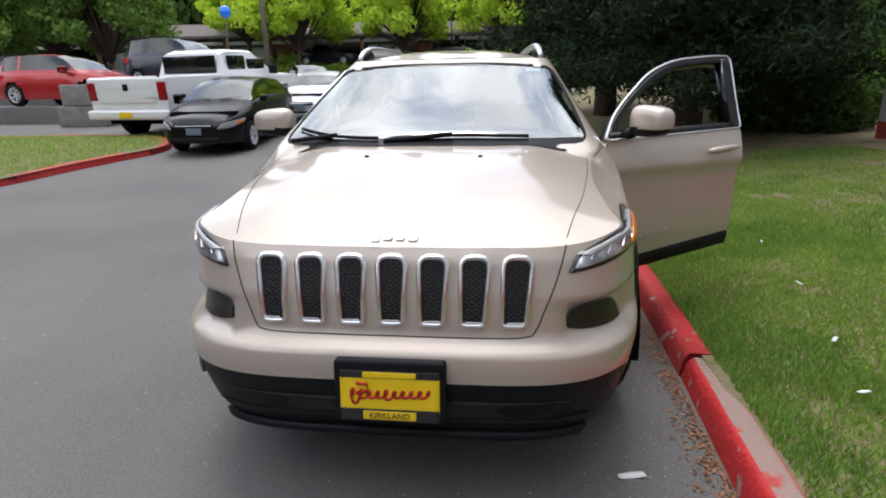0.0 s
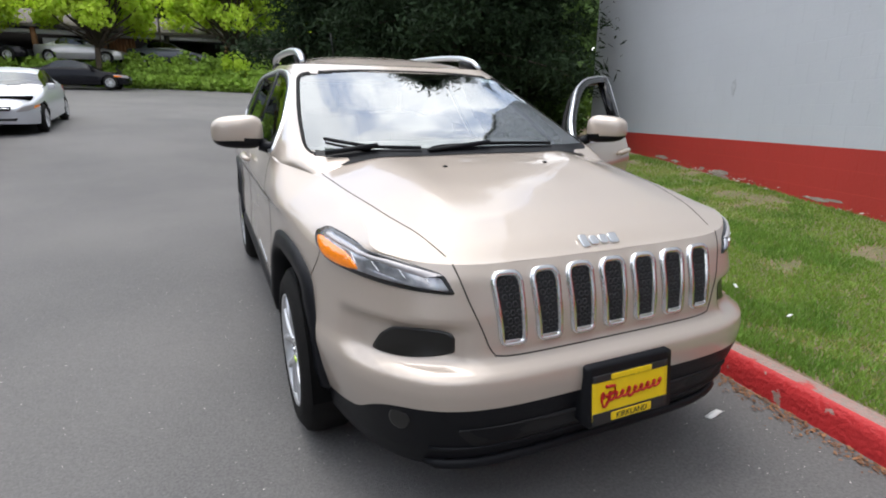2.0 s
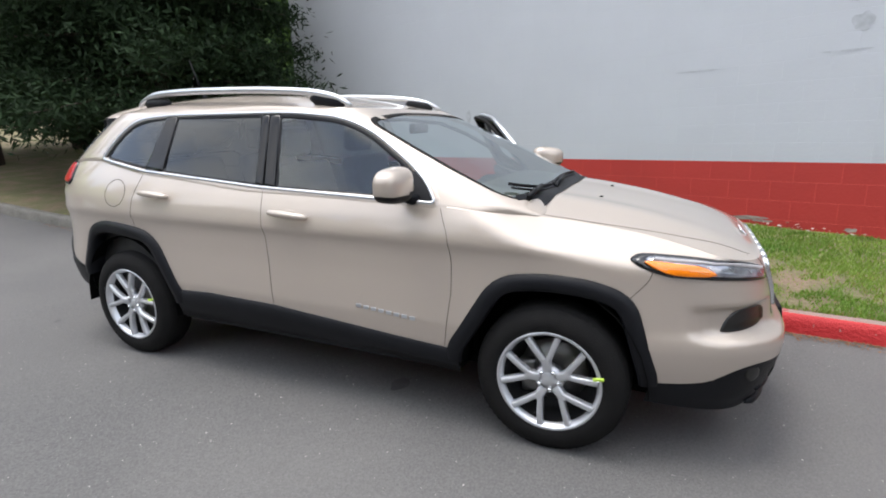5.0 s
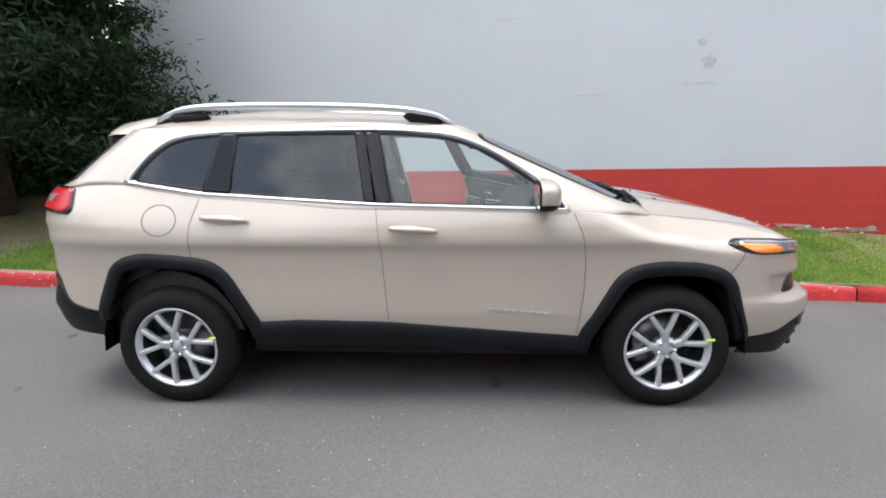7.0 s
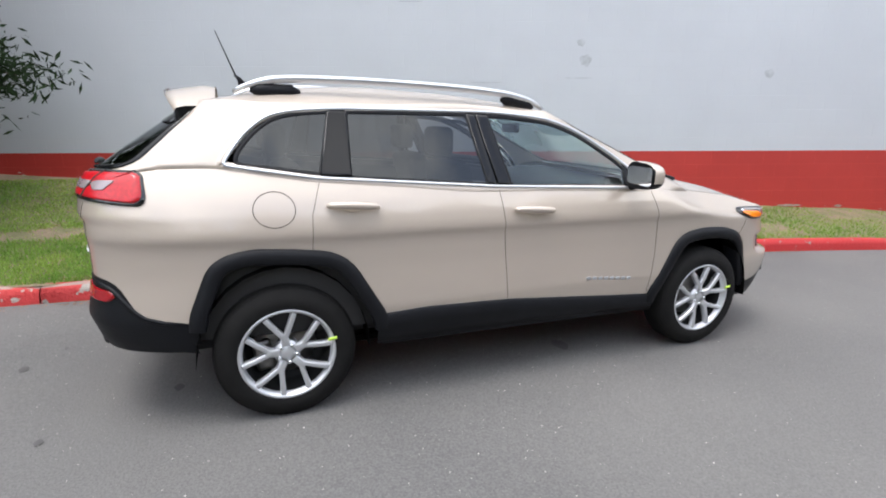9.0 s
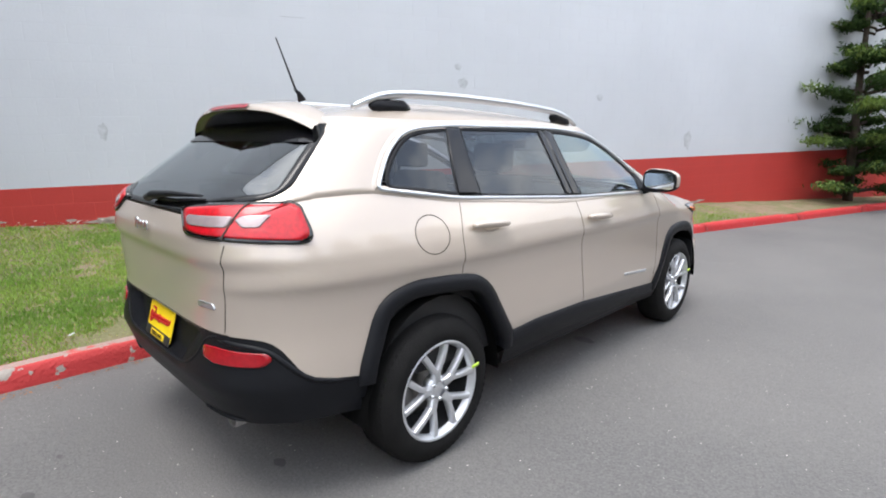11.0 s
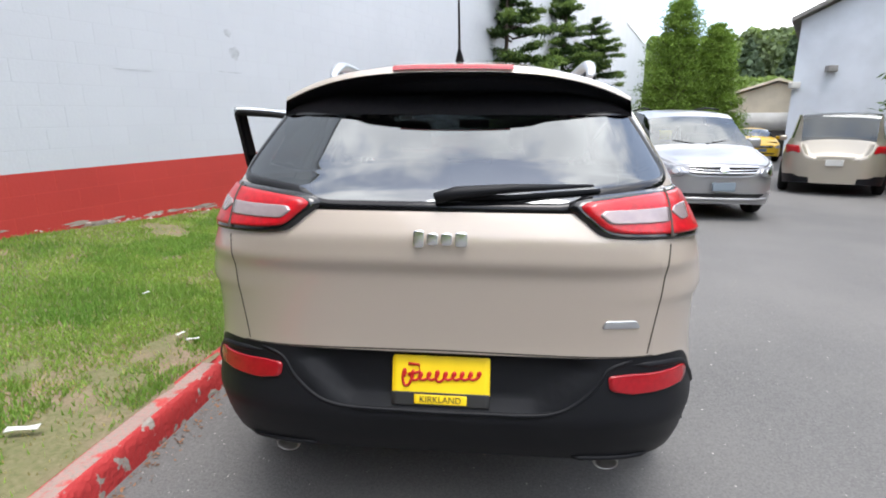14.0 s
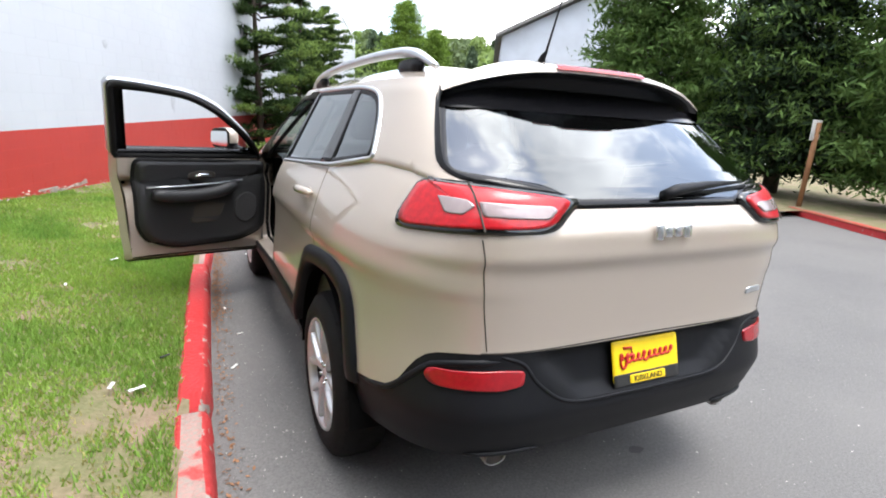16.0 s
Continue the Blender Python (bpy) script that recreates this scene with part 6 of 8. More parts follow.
# ---- front details ----
AP = {s: on_perim(s) for s in (-1, 1)}
for s in (-1, 1):
    A = lambda x, z: (a_at_x(x, z), z)
    B = lambda y, z: (a_at_y(y, z), z)
    ol = [A(0.535, 0.819), A(0.562, 0.876), A(0.605, 0.891), A(0.69, 0.918), B(-1.83, 0.932), B(-1.68, 0.937), B(-1.645, 0.915), B(-1.7, 0.885), B(-1.8, 0.855), B(-1.93, 0.848), A(0.7, 0.838), A(0.61, 0.826)]
    ol = dense([tuple(p) for p in rounded(ol, [0.006, 0.008, 0.01, 0.02, 0.02, 0.008, 0.008, 0.012, 0.015, 0.02, 0.02, 0.02], 4)], 0.012)
    ctr = np.mean(np.array(ol), axis=0)
    lamp = part("headlight", patch(ol, AP[s], 0.004, 0.004, 0.02, centre=ctr), M["black_gloss"], suv, "slim swept headlight with amber side lamp")
    inner = [A(0.55, 0.828), A(0.572, 0.867), A(0.61, 0.881), A(0.69, 0.907), B(-1.83, 0.921), B(-1.72, 0.926), B(-1.705, 0.912), B(-1.75, 0.889), B(-1.82, 0.869), B(-1.93, 0.862), A(0.7, 0.852), A(0.61, 0.838)]
    inner = dense([tuple(p) for p in rounded(inner, 0.012, 4)], 0.012)
    part("lens", patch(inner, AP[s], 0.010, 0.003, 0.006, centre=np.mean(np.array(inner), axis=0)), M["lamp_bowl"], lamp, "clear lens over a bright reflector")
    bar = [A(0.585, 0.868), A(0.68, 0.895), B(-2.0, 0.905), B(-1.83, 0.911), B(-1.74, 0.915)]
    part("light_strip", ring_on([tuple(p) for p in smooth_line(bar, 0.01)], AP[s], 0.012, 0.003, 0.013, closed=False), M["lens_white"], lamp, "white running-light strip")
    amb = [B(-1.705, 0.906), B(-1.83, 0.9), B(-1.92, 0.892), B(-1.968, 0.864), B(-1.88, 0.86), B(-1.79, 0.87)]
    amb = [tuple(p) for p in smooth_line(amb, 0.006, closed=True)]
    part("turn_lamp", patch(amb, AP[s], 0.0155, 0.002, 0.004), M["lens_amber"], lamp, "amber turn lamp")
    for xx in (0.6, 0.655, 0.71, 0.755):
        mid = 0.85 + (xx - 0.55) * 0.16
        part("lens_divider", ring_on([A(xx + 0.012, mid + 0.018), A(xx, mid - 0.004)], AP[s], 0.0008, 0.001, 0.0135, closed=False), M["chrome"], lamp)
    # main lamp pocket in the bumper
    ol = [A(0.55, 0.642), A(0.548, 0.69), A(0.563, 0.704), A(0.635, 0.714), A(0.705, 0.707), B(-2.055, 0.68), B(-2.035, 0.622), A(0.7, 0.622), A(0.625, 0.629)]
    ol = dense([tuple(p) for p in rounded(ol, 0.012, 4)], 0.008)
    part("lamp_pocket", patch(ol, AP[s], 0.006, 0.0, 0.012), M["smoked"], suv, "smoked lower lamp")
    # fog lamp in the skirt
    cpos = AP[s](*A(0.7, 0.455), 0.004)
    nrm = (AP[s](*A(0.7, 0.455), 0.02) - cpos).normalized()
    part("fog_lamp", patch([(0.035 * math.cos(t), 0.033 * math.sin(t)) for t in np.linspace(0, 6.283, 22)[:-1]],
                                 lambda a, b, o: cpos + Vector((-nrm.y, nrm.x, 0)) * a + Vector((0, 0, 1)) * b + nrm * o, 0.0, 0.004, 0.02), M["smoked"], suv, "round fog lamp")
# grille: seven slots
for k in range(7):
    x0 = (k - 3) * 0.1268
    wt_, wb_ = 0.044, 0.036
    tilt = 0.004 * (k - 3)
    ol = rounded([(x0 - wb_ - tilt * 0.6, 0.668), (x0 + wb_ - tilt * 0.6, 0.668), (x0 + wt_ + tilt * 0.3, 0.868), (x0 - wt_ + tilt * 0.3, 0.868)], [0.016, 0.016, 0.03, 0.03], 4)
    ol = dense([tuple(p) for p in ol], 0.03)
    slot = part("grille_slot", ring_on(ol, on_front, 0.017, 0.012, 0.002), M["chrome_soft"], suv, "chrome framed grille slot")
    ins = shrink(ol, 0.007)
    part("grille_mesh", patch(ins, on_front, 0.0055, 0.0, 0.01), M["mesh_black"], slot, "black honeycomb mesh")
    bm = bmesh.new()
    for r in range(8):
        for c in range(3):
            hx_, hz_ = x0 + (c - 1) * 0.021 + (0.0105 if r % 2 else 0) - 0.005, 0.69 + r * 0.0225
            hexa = [(hx_ + 0.0085 * math.cos(t), hz_ + 0.0085 * math.sin(t)) for t in np.linspace(0, 6.283, 7)[:-1]]
            if all(inside(ins, *q) for q in hexa):
                ring_on(hexa, on_front, 0.003, 0.003, 0.006, bm=bm)
    if len(bm.verts):
        part("grille_wire", bm, M["mesh_wire"], slot)["kind"] = "stuff"
    lowp = rounded([(x0 - 0.026, 0.671), (x0 + 0.026, 0.671), (x0 + 0.026, 0.681), (x0 - 0.026, 0.681)], 0.003, 2)
    part("slot_sill", patch(lowp, on_front, 0.013, 0, 0.004), M["satin"], slot, "satin slot sill")


def emblem(name, centre, right, up, size, parent):
    """A bright name emblem drawn as plain linked shapes."""
    c, r, u = Vector(centre), Vector(right).normalized(), Vector(up).normalized()
    bm = bmesh.new()

    def at(a, b):
        return c + r * a * size + u * b * size

    nn_ = r.cross(u)
    for x0, x1, h in ((-0.5, -0.3, 0.16), (-0.25, -0.04, 0.11), (0.01, 0.22, 0.11), (0.27, 0.5, 0.13)):
        patch([tuple(q) for q in rounded([(x0, -h), (x1, -h), (x1, h), (x0, h)], 0.06, 3)], lambda a, b, o: at(a, b) + nn_ * o, 0.003, 0.001, 0.006, bm=bm)
    return part(name, bm, M["chrome_soft"], parent, "bright metal emblem")


e0 = on_hood(0, -2.125, 0.006)
emblem("emblem", (0, e0.y, e0.z), (1, 0, 0), (0, 0.75, 0.65), 0.15, hood)
e0 = on_rear(0, 1.1, 0.012)
emblem("emblem", (0.0, e0.y, e0.z), (-1, 0, 0), (0, -0.1, 1), 0.15, panel[("tailgate", -1)])
part("badge", patch(rounded([(-0.46, 0.845), (-0.572, 0.845), (-0.56, 0.868), (-0.47, 0.868)], 0.01), on_rear, 0.004, 0.002, 0.004), M["satin"], panel[("tailgate", -1)], "small bright badge bar")
# washer nozzles
for s in (-1, 1):
    bm = bmesh.new()
    bmesh.ops.create_uvsphere(bm, u_segments=10, v_segments=6, radius=0.011)
    for v in bm.verts:
        v.co.z *= 0.5
    bmesh.ops.translate(bm, vec=on_hood(s * 0.245, -1.455, 0.001), verts=bm.verts)
    part("washer_nozzle", bm, M["black_trim"], hood, "small black washer nozzle")
# cowl and wipers
bm = bmesh.new()
rows = []
for x in np.linspace(-0.71, 0.71, 40):
    p = on_screen(x, 1.118, 0)
    rows.append([bm.verts.new((x, p.y - 0.065, hood_z(x, p.y - 0.065) + 0.004)), bm.verts.new((x, p.y - 0.03, max(hood_z(x, p.y - 0.03) + 0.006, min(1.1, hood_z(x, p.y - 0.03) + 0.02)))), bm.verts.new((x, p.y + 0.03, 1.14))])
for u, v in zip(rows, rows[1:]):
    for k in range(2):
        bm.faces.new((u[k], u[k + 1], v[k + 1], v[k]))
bmesh.ops.recalc_face_normals(bm, faces=bm.faces)
part("cowl", bm, M["black_trim"], suv, "black plastic cowl")
for pts in ([(0.46, 1.13), (0.15, 1.135), (-0.14, 1.128), (-0.2, 1.12)], [(-0.25, 1.125), (-0.45, 1.133), (-0.58, 1.15), (-0.655, 1.165)]):
    bm = bmesh.new()
    line = smooth_line([(*p, 0) for p in pts], 0.04)
    tube([on_screen(p[0], p[1], 0.022) for p in line], 0.0085, 6, bm)
    tube([on_screen(p[0], p[1] - 0.008, 0.012) for p in line], 0.006, 6, bm)
    tube([on_screen(line[-1][0] - 0.02, 1.115, 0.02), on_screen(line[len(line) // 2][0], line[len(line) // 2][1] - 0.004, 0.034)], 0.012, 6, bm)
    part("wiper", bm, M["black_trim"], suv, "black windscreen wiper")
part("window_sticker", patch(rounded([(0.47, 1.47), (0.56, 1.462), (0.565, 1.482), (0.475, 1.492)], 0.004, 2), on_screen, -0.006, 0, 0.0), M["sticker"], suv, "white paper window sticker")
# lower front lip and intake
bm = bmesh.new()
for z, r, o in ((0.285, 0.018, 0.008), (0.35, 0.006, 0.002)):
    pts = [on_front(x, z, o) for x in np.linspace(-0.62, 0.62, 40)]
    tube(pts, [0.006] + [r] * (len(pts) - 2) + [0.006], 8, bm)
part("front_lip", bm, M["black_trim"], suv, "black lower lip")
part("intake", patch(dense(rounded([(-0.5, 0.36), (0.5, 0.36), (0.56, 0.43), (-0.56, 0.43)], 0.02), 0.08), on_front, 0.006, 0.0, 0.01, rings=(0.0, 0.5, 1.0)), M["mesh_black"], suv, "dark lower air intake")


# ---- dealer plates ----
def dealer_plate(parent_name, x0, x1, z0, z1, place, parent, label, holder):
    """A yellow advertising plate in a black frame; place(a, b, out) is a point on its plane."""
    if holder:
        bm = bmesh.new()
        ol = rounded([(x0, z0), (x1, z0), (x1, z1), (x0, z1)], 0.012, 3)
        part(parent_name, patch(ol, place, 0.0, 0, holder), M["black_trim"], parent, label)
        base = bpy.data.objects[parent_name]
    m = 0.018
    w, h = x1 - x0, z1 - z0
    base = part("plate", patch(rounded([(x0 + m, z0 + m), (x1 - m, z0 + m), (x1 - m, z1 - m - (0.03 if holder else 0)), (x0 + m, z1 - m - (0.03 if holder else 0))], 0.008, 3), place, 0.002, 0, 0.004), M["plate_yellow"], parent, "bright yellow advertising plate")
    zc, xc = (z0 + z1 - (0.03 if holder else 0)) / 2 + 0.012, (x0 + x1) / 2
    # red script drawn as one running stroke
    bm = bmesh.new()
    pts = []
    n = 150
    for k in range(n):
        f = k / (n - 1)
        q = f * 2 * math.pi * 9.5
        big = 1.0 + 1.6 * math.exp(-((f - 0.07) / 0.06) ** 2) + 0.7 * math.exp(-((f - 0.48) / 0.04) ** 2)
        pts.append(place(xc - w * 0.36 + w * 0.72 * f + 0.0085 * math.cos(q) + 0.004 * math.sin(q), zc - 0.006 + 0.01 * f + 0.0105 * big * math.sin(q), 0.005))
    tube(pts, 0.0042, 5, bm)
    tube([place(xc - w * 0.3, zc + 0.032, 0.005), place(xc - w * 0.2, zc + 0.03, 0.005), place(xc - w * 0.19, zc + 0.01, 0.005), place(xc - w * 0.3, zc, 0.005)], 0.005, 5, bm)
    part("script_stroke", bm, M["ink_red"], base, "red script stroke")
    dark = rounded([(x0 + m, z0 + 0.008), (x1 - m, z0 + 0.008), (x1 - m, z0 + 0.046), (x0 + m, z0 + 0.046)], 0.004, 2)
    part("frame_strip", patch(dark, place, 0.004, 0, 0.002), M["ink_black"], base, "black frame strip")
    strip = rounded([(xc - w * 0.24, z0 + 0.014), (xc + w * 0.24, z0 + 0.014), (xc + w * 0.24, z0 + 0.04), (xc - w * 0.24, z0 + 0.04)], 0.003, 2)
    part("frame_tab", patch(strip, place, 0.006, 0, 0.002), M["plate_yellow"], base, "yellow frame tab")
    o, r, u = place(xc, z0 + 0.027, 0.0075), place(xc + 0.1, z0 + 0.027, 0.0075), place(xc, z0 + 0.127, 0.0075)
    ax, az = (r - o).normalized(), (u - o).normalized()
    mt = Matrix((ax, az, ax.cross(az))).transposed().to_4x4()
    mt.translation = o
    text_mesh("lettering", "KIRKLAND", 0.026, mt, M["ink_black"], base, 0.0006, "black lettering")
    if holder:
        dark = rounded([(x0 + m, z1 - 0.052), (x1 - m, z1 - 0.052), (x1 - m, z1 - 0.03), (x0 + m, z1 - 0.03)], 0.004, 2)
        part("frame_strip", patch(dark, place, 0.004, 0, 0.002), M["ink_black"], base, "black frame strip")
        strip = rounded([(xc - w * 0.24, z1 - 0.05), (xc + w * 0.24, z1 - 0.05), (xc + w * 0.24, z1 - 0.033), (xc - w * 0.24, z1 - 0.033)], 0.003, 2)
        part("frame_tab", patch(strip, place, 0.006, 0, 0.002), M["plate_yellow"], base, "yellow frame tab")


dealer_plate("plate_holder", -0.165, 0.175, 0.385, 0.582, lambda a, b, o: Vector((a, -2.335 - o + (b - 0.43) * 0.12, b)), suv, "black plastic plate holder", 0.06)

# ---- rear details ----
# tray recess with plate
edge = smooth_line([(-0.56, 0.742, 0), (-0.49, 0.715, 0), (-0.44, 0.65, 0), (-0.33, 0.585, 0), (-0.1, 0.575, 0), (0.1, 0.575, 0), (0.33, 0.585, 0), (0.44, 0.65, 0), (0.49, 0.715, 0), (0.56, 0.742, 0)], 0.02)
bm = bmesh.new()
tube([on_rear(p[0], p[1], -0.003) for p in edge], [0.004] + [0.007] * (len(edge) - 2) + [0.004], 10, bm)
tube([on_rear(p[0] * 0.9, min(0.742, p[1] + 0.034), -0.04) for p in edge], [0.003] + [0.005] * (len(edge) - 2) + [0.003], 8, bm)
part("bumper_ledge", bm, M["black_trim"], suv, "moulded bumper ledge")
dealer_plate("plate", -0.165, 0.165, 0.582, 0.75, lambda a, b, o: Vector((-a, 2.207 + o - (b - 0.69) * 0.28, b)), suv, "", 0)
for s in (-1, 1):
    ol = [tuple(p) for p in rounded([(s * 0.495, 0.656), (s * 0.56, 0.645), (s * 0.735, 0.648), (s * 0.752, 0.668), (s * 0.742, 0.697), (s * 0.56, 0.703), (s * 0.488, 0.698)], 0.014)]
    ol = dense(ol, 0.015)
    part("reflector", patch(ol, on_rear, 0.006, 0.001, 0.012), M["lens_dark_red"], suv, "dark red bumper reflector")
    A = lambda x, z: (a_at_x(x, z, True), z)
    B = lambda y, z: (a_at_y(y, z), z)

    def lampsurf(a, z, off, s=s):
        return push(lambda p, q: (s * perim(p, q)[0], perim(p, q)[1], q), a, z, off)

    ledge = smooth_line([(*B(1.8, 0.545), 0), (*B(1.95, 0.578), 0), (*B(2.03, 0.645), 0), (*A(0.735, 0.704), 0), (*A(0.66, 0.722), 0), (*A(0.56, 0.728), 0)], 0.02)
    bm = bmesh.new()
    tube([lampsurf(q[0], q[1], -0.003) for q in ledge], [0.003] + [0.011] * (len(ledge) - 2) + [0.003], 10, bm)
    part("bumper_ledge", bm, M["black_trim"], suv)
    sur = [A(0.35, 1.193), A(0.395, 1.15), A(0.447, 1.114), A(0.54, 1.106), A(0.64, 1.102), B(2.02, 1.09), B(1.94, 1.086), B(1.908, 1.108), B(1.908, 1.16), B(1.913, 1.212), B(1.95, 1.23), A(0.7, 1.228), A(0.595, 1.226), A(0.42, 1.212)]
    sur = [tuple(p) for p in smooth_line(sur, 0.006, closed=True)]
    tail = part("tail_light", patch(sur, lampsurf, 0.009, 0.0, 0.016), M["black_gloss"], suv, "wrap-round red tail light with a clear centre")
    red = [A(0.385, 1.189), A(0.415, 1.156), A(0.46, 1.126), A(0.54, 1.118), A(0.64, 1.114), B(2.01, 1.102), B(1.95, 1.098), B(1.921, 1.115), B(1.919, 1.16), B(1.923, 1.205), B(1.955, 1.219), A(0.7, 1.216), A(0.595, 1.213), A(0.44, 1.2)]
    red = [tuple(p) for p in smooth_line(red, 0.006, closed=True)]
    part("lens", patch(red, lampsurf, 0.014, 0.002, 0.012), M["lens_red"], tail, "red lens")
    for x0, x1, z0, z1 in ((0.43, 0.627, 1.143, 1.179), (0.637, 0.7, 1.143, 1.184)):
        wh = [tuple(p) for p in rounded([A(x1, z0), A(x0 + 0.03, z0), A(x0, 0.4 * z0 + 0.6 * z1), A(x0 + 0.012, z1 - 0.003), A(x1, z1)], 0.003, 2)]
        wh = dense(wh, 0.008)
        part("lens", patch(wh, lampsurf, 0.0185, 0.0005, 0.006), M["lens_tail_clear"], tail, "clear reversing lens")
    part("lens_gap", ring_on([A(0.632, z) for z in np.linspace(1.106, 1.222, 12)], lampsurf, 0.0012, 0.002, 0.0165, closed=False), M["gap"], tail)
    # exhaust
    bm = lathe([(1.9, 0.036), (2.14, 0.04), (2.147, 0.037), (2.142, 0.033), (2.06, 0.031), (2.058, 0.001)], "y", 24, cap=False)
    bmesh.ops.scale(bm, vec=(1, 1, 0.62), verts=bm.verts)
    bmesh.ops.translate(bm, vec=(s * 0.52, 0, 0.368), verts=bm.verts)
    part("exhaust_pipe", bm, M["disc"], suv, "chrome oval exhaust tip")
    bm = bmesh.new()
    tube([on_rear(x, 0.418, 0.002) for x in np.linspace(s * 0.4, s * 0.64, 10)], [0.003] + [0.008] * 8 + [0.003], 8, bm)
    part("exhaust_surround", bm, M["black_trim"], suv)
# spoiler
vs, fs, top = [], [], []
xs_ = np.linspace(-1, 1, 41)
for f in xs_:
    x = f * 0.635
    ye = 1.852 - 0.077 * abs(f) ** 2.4
    zt_ = 1.608 - 0.09 * abs(f) ** 3
    for y, z in ((1.60, 1.627 - 0.11 * abs(f) ** 3), (1.66, 1.634 - 0.115 * abs(f) ** 3), (ye - 0.04, zt_ - 0.002), (ye - 0.008, zt_ - 0.012), (ye, zt_ - 0.026)):
        vs.append((x * float(np.interp(y, [1.6, 1.66, 1.75, 1.9], [0.8, 0.86, 0.94, 0.945])), y, z))
for i in range(40):
    for k in range(4):
        q = i * 5 + k
        fs.append((q, q + 1, q + 6, q + 5))
ends = [[vs[i * 5 + k] for k in range(5)] for i in (0, 40)]
spoiler = raw("spoiler", vs, fs, M["paint_beige"], suv, "body coloured roof spoiler")
vs, fs = [], []
for f in xs_:
    x = f * 0.63
    ye = 1.852 - 0.077 * abs(f) ** 2.4
    zt_ = 1.608 - 0.09 * abs(f) ** 3
    for y, z in ((ye, zt_ - 0.026), (ye - 0.004, zt_ - 0.036), (ye - 0.06, zt_ - 0.062), (min(1.74, ye - 0.065), min(1.505 - 0.02 * f * f, zt_ - 0.07))):
        vs.append((x * 0.938, y, z))
for i in range(40):
    for k in range(3):
        q = i * 4 + k
        fs.append((q, q + 1, q + 5, q + 4))
raw("spoiler_underside", vs, fs, M["black_soft"], spoiler, "black spoiler underside")
for row in ends:
    ev = row + [(x * k, y, z) for (x, y, _), k, z in zip(row, (1.0, 1.03, 1.04, 1.04, 1.035), (1.47, 1.42, 1.36, 1.34, 1.33))]
    raw("spoiler_end", ev, [(k, k + 1, k + 6, k + 5) for k in range(4)], M["black_soft"], spoiler, "gloss black spoiler end")
bm = bmesh.new()
rows = []
for x in np.linspace(-0.2, 0.2, 16):
    ye, zt_ = 1.852 - 0.077 * (abs(x) / 0.635) ** 2.4, 1.608 - 0.125 * (abs(x) / 0.635) ** 3.2
    rows.append([bm.verts.new((x, ye + dy, zt_ + dz)) for dy, dz in ((0.003, -0.018), (-0.005, -0.009), (-0.02, -0.0005))])
for u, v in zip(rows, rows[1:]):
    for k in range(2):
        bm.faces.new((u[k], u[k + 1], v[k + 1], v[k]))
bmesh.ops.recalc_face_normals(bm, faces=bm.faces)
part("brake_lamp", bm, M["lens_dark_red"], spoiler, "red high-level brake lamp")
# rear wiper
bm = bmesh.new()
tube([on_back(x, z, o) for x, z, o in ((0.02, 1.192, 0.03), (-0.04, 1.2, 0.038), (-0.2, 1.212, 0.034), (-0.42, 1.228, 0.022))], [0.02, 0.022, 0.016, 0.005], 10, bm, 0.8)
tube([on_back(x, z, 0.012) for x, z in ((0.0, 1.2), (-0.2, 1.205), (-0.44, 1.222))], 0.007, 6, bm)
part("rear_wiper", bm, M["black_trim"], suv, "black rear window wiper")
# roof rails and aerial
for s in (-1, 1):
    line = smooth_line([(s * 0.50, 1.515, 1.592), (s * 0.512, 1.46, 1.618), (s * 0.52, 1.36, 1.648), (s * 0.53, 1.22, 1.662), (s * 0.545, 0.9, 1.666), (s * 0.556, 0.45, 1.657), (s * 0.562, 0.12, 1.638), (s * 0.565, -0.03, 1.617), (s * 0.57, -0.12, 1.595), (s * 0.575, -0.19, 1.556)], 0.03)
    bm = bmesh.new()
    m = len(line)
    tube([Vector(p) for p in line], [0.014 + 0.011 * min(1, i / 5, (m - 1 - i) / 5) for i in range(m)], 10, bm, 0.8)
    rail = part("roof_rail", bm, M["satin"], suv, "satin silver roof rail")
    for y0, y1 in ((1.44, 1.2), (0.08, -0.14)):
        bm = bmesh.new()
        pts = [Vector((s * (0.522 if y > 0.6 else 0.56), y, 1.60 if y > 0.6 else 1.597 - 0.25 * max(0, -y))) for y in np.linspace(y0, y1, 7)]
        tube(pts, [0.006] + [0.026] * 5 + [0.006], 8, bm, 1.3)
        part("rail_foot", bm, M["black_trim"], rail, "black rail foot")
bm = bmesh.new()
tube([(0, 1.46, 1.645), (0, 1.475, 1.68), (0, 1.5, 1.70)], [0.022, 0.012, 0.005], 8, bm)
tube([(0, 1.49, 1.69), (0.0, 1.585, 1.93)], [0.0055, 0.003], 6, bm)
part("aerial", bm, M["black_trim"], suv, "short black roof aerial")

# ---- cabin ----
cab = part("cabin_floor", box_bm((-0.74, -0.95, 0.36), (0.74, 1.9, 0.42), 0.02), M["seat"], suv, "dark carpet")
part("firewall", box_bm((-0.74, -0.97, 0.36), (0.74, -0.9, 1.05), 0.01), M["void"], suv)


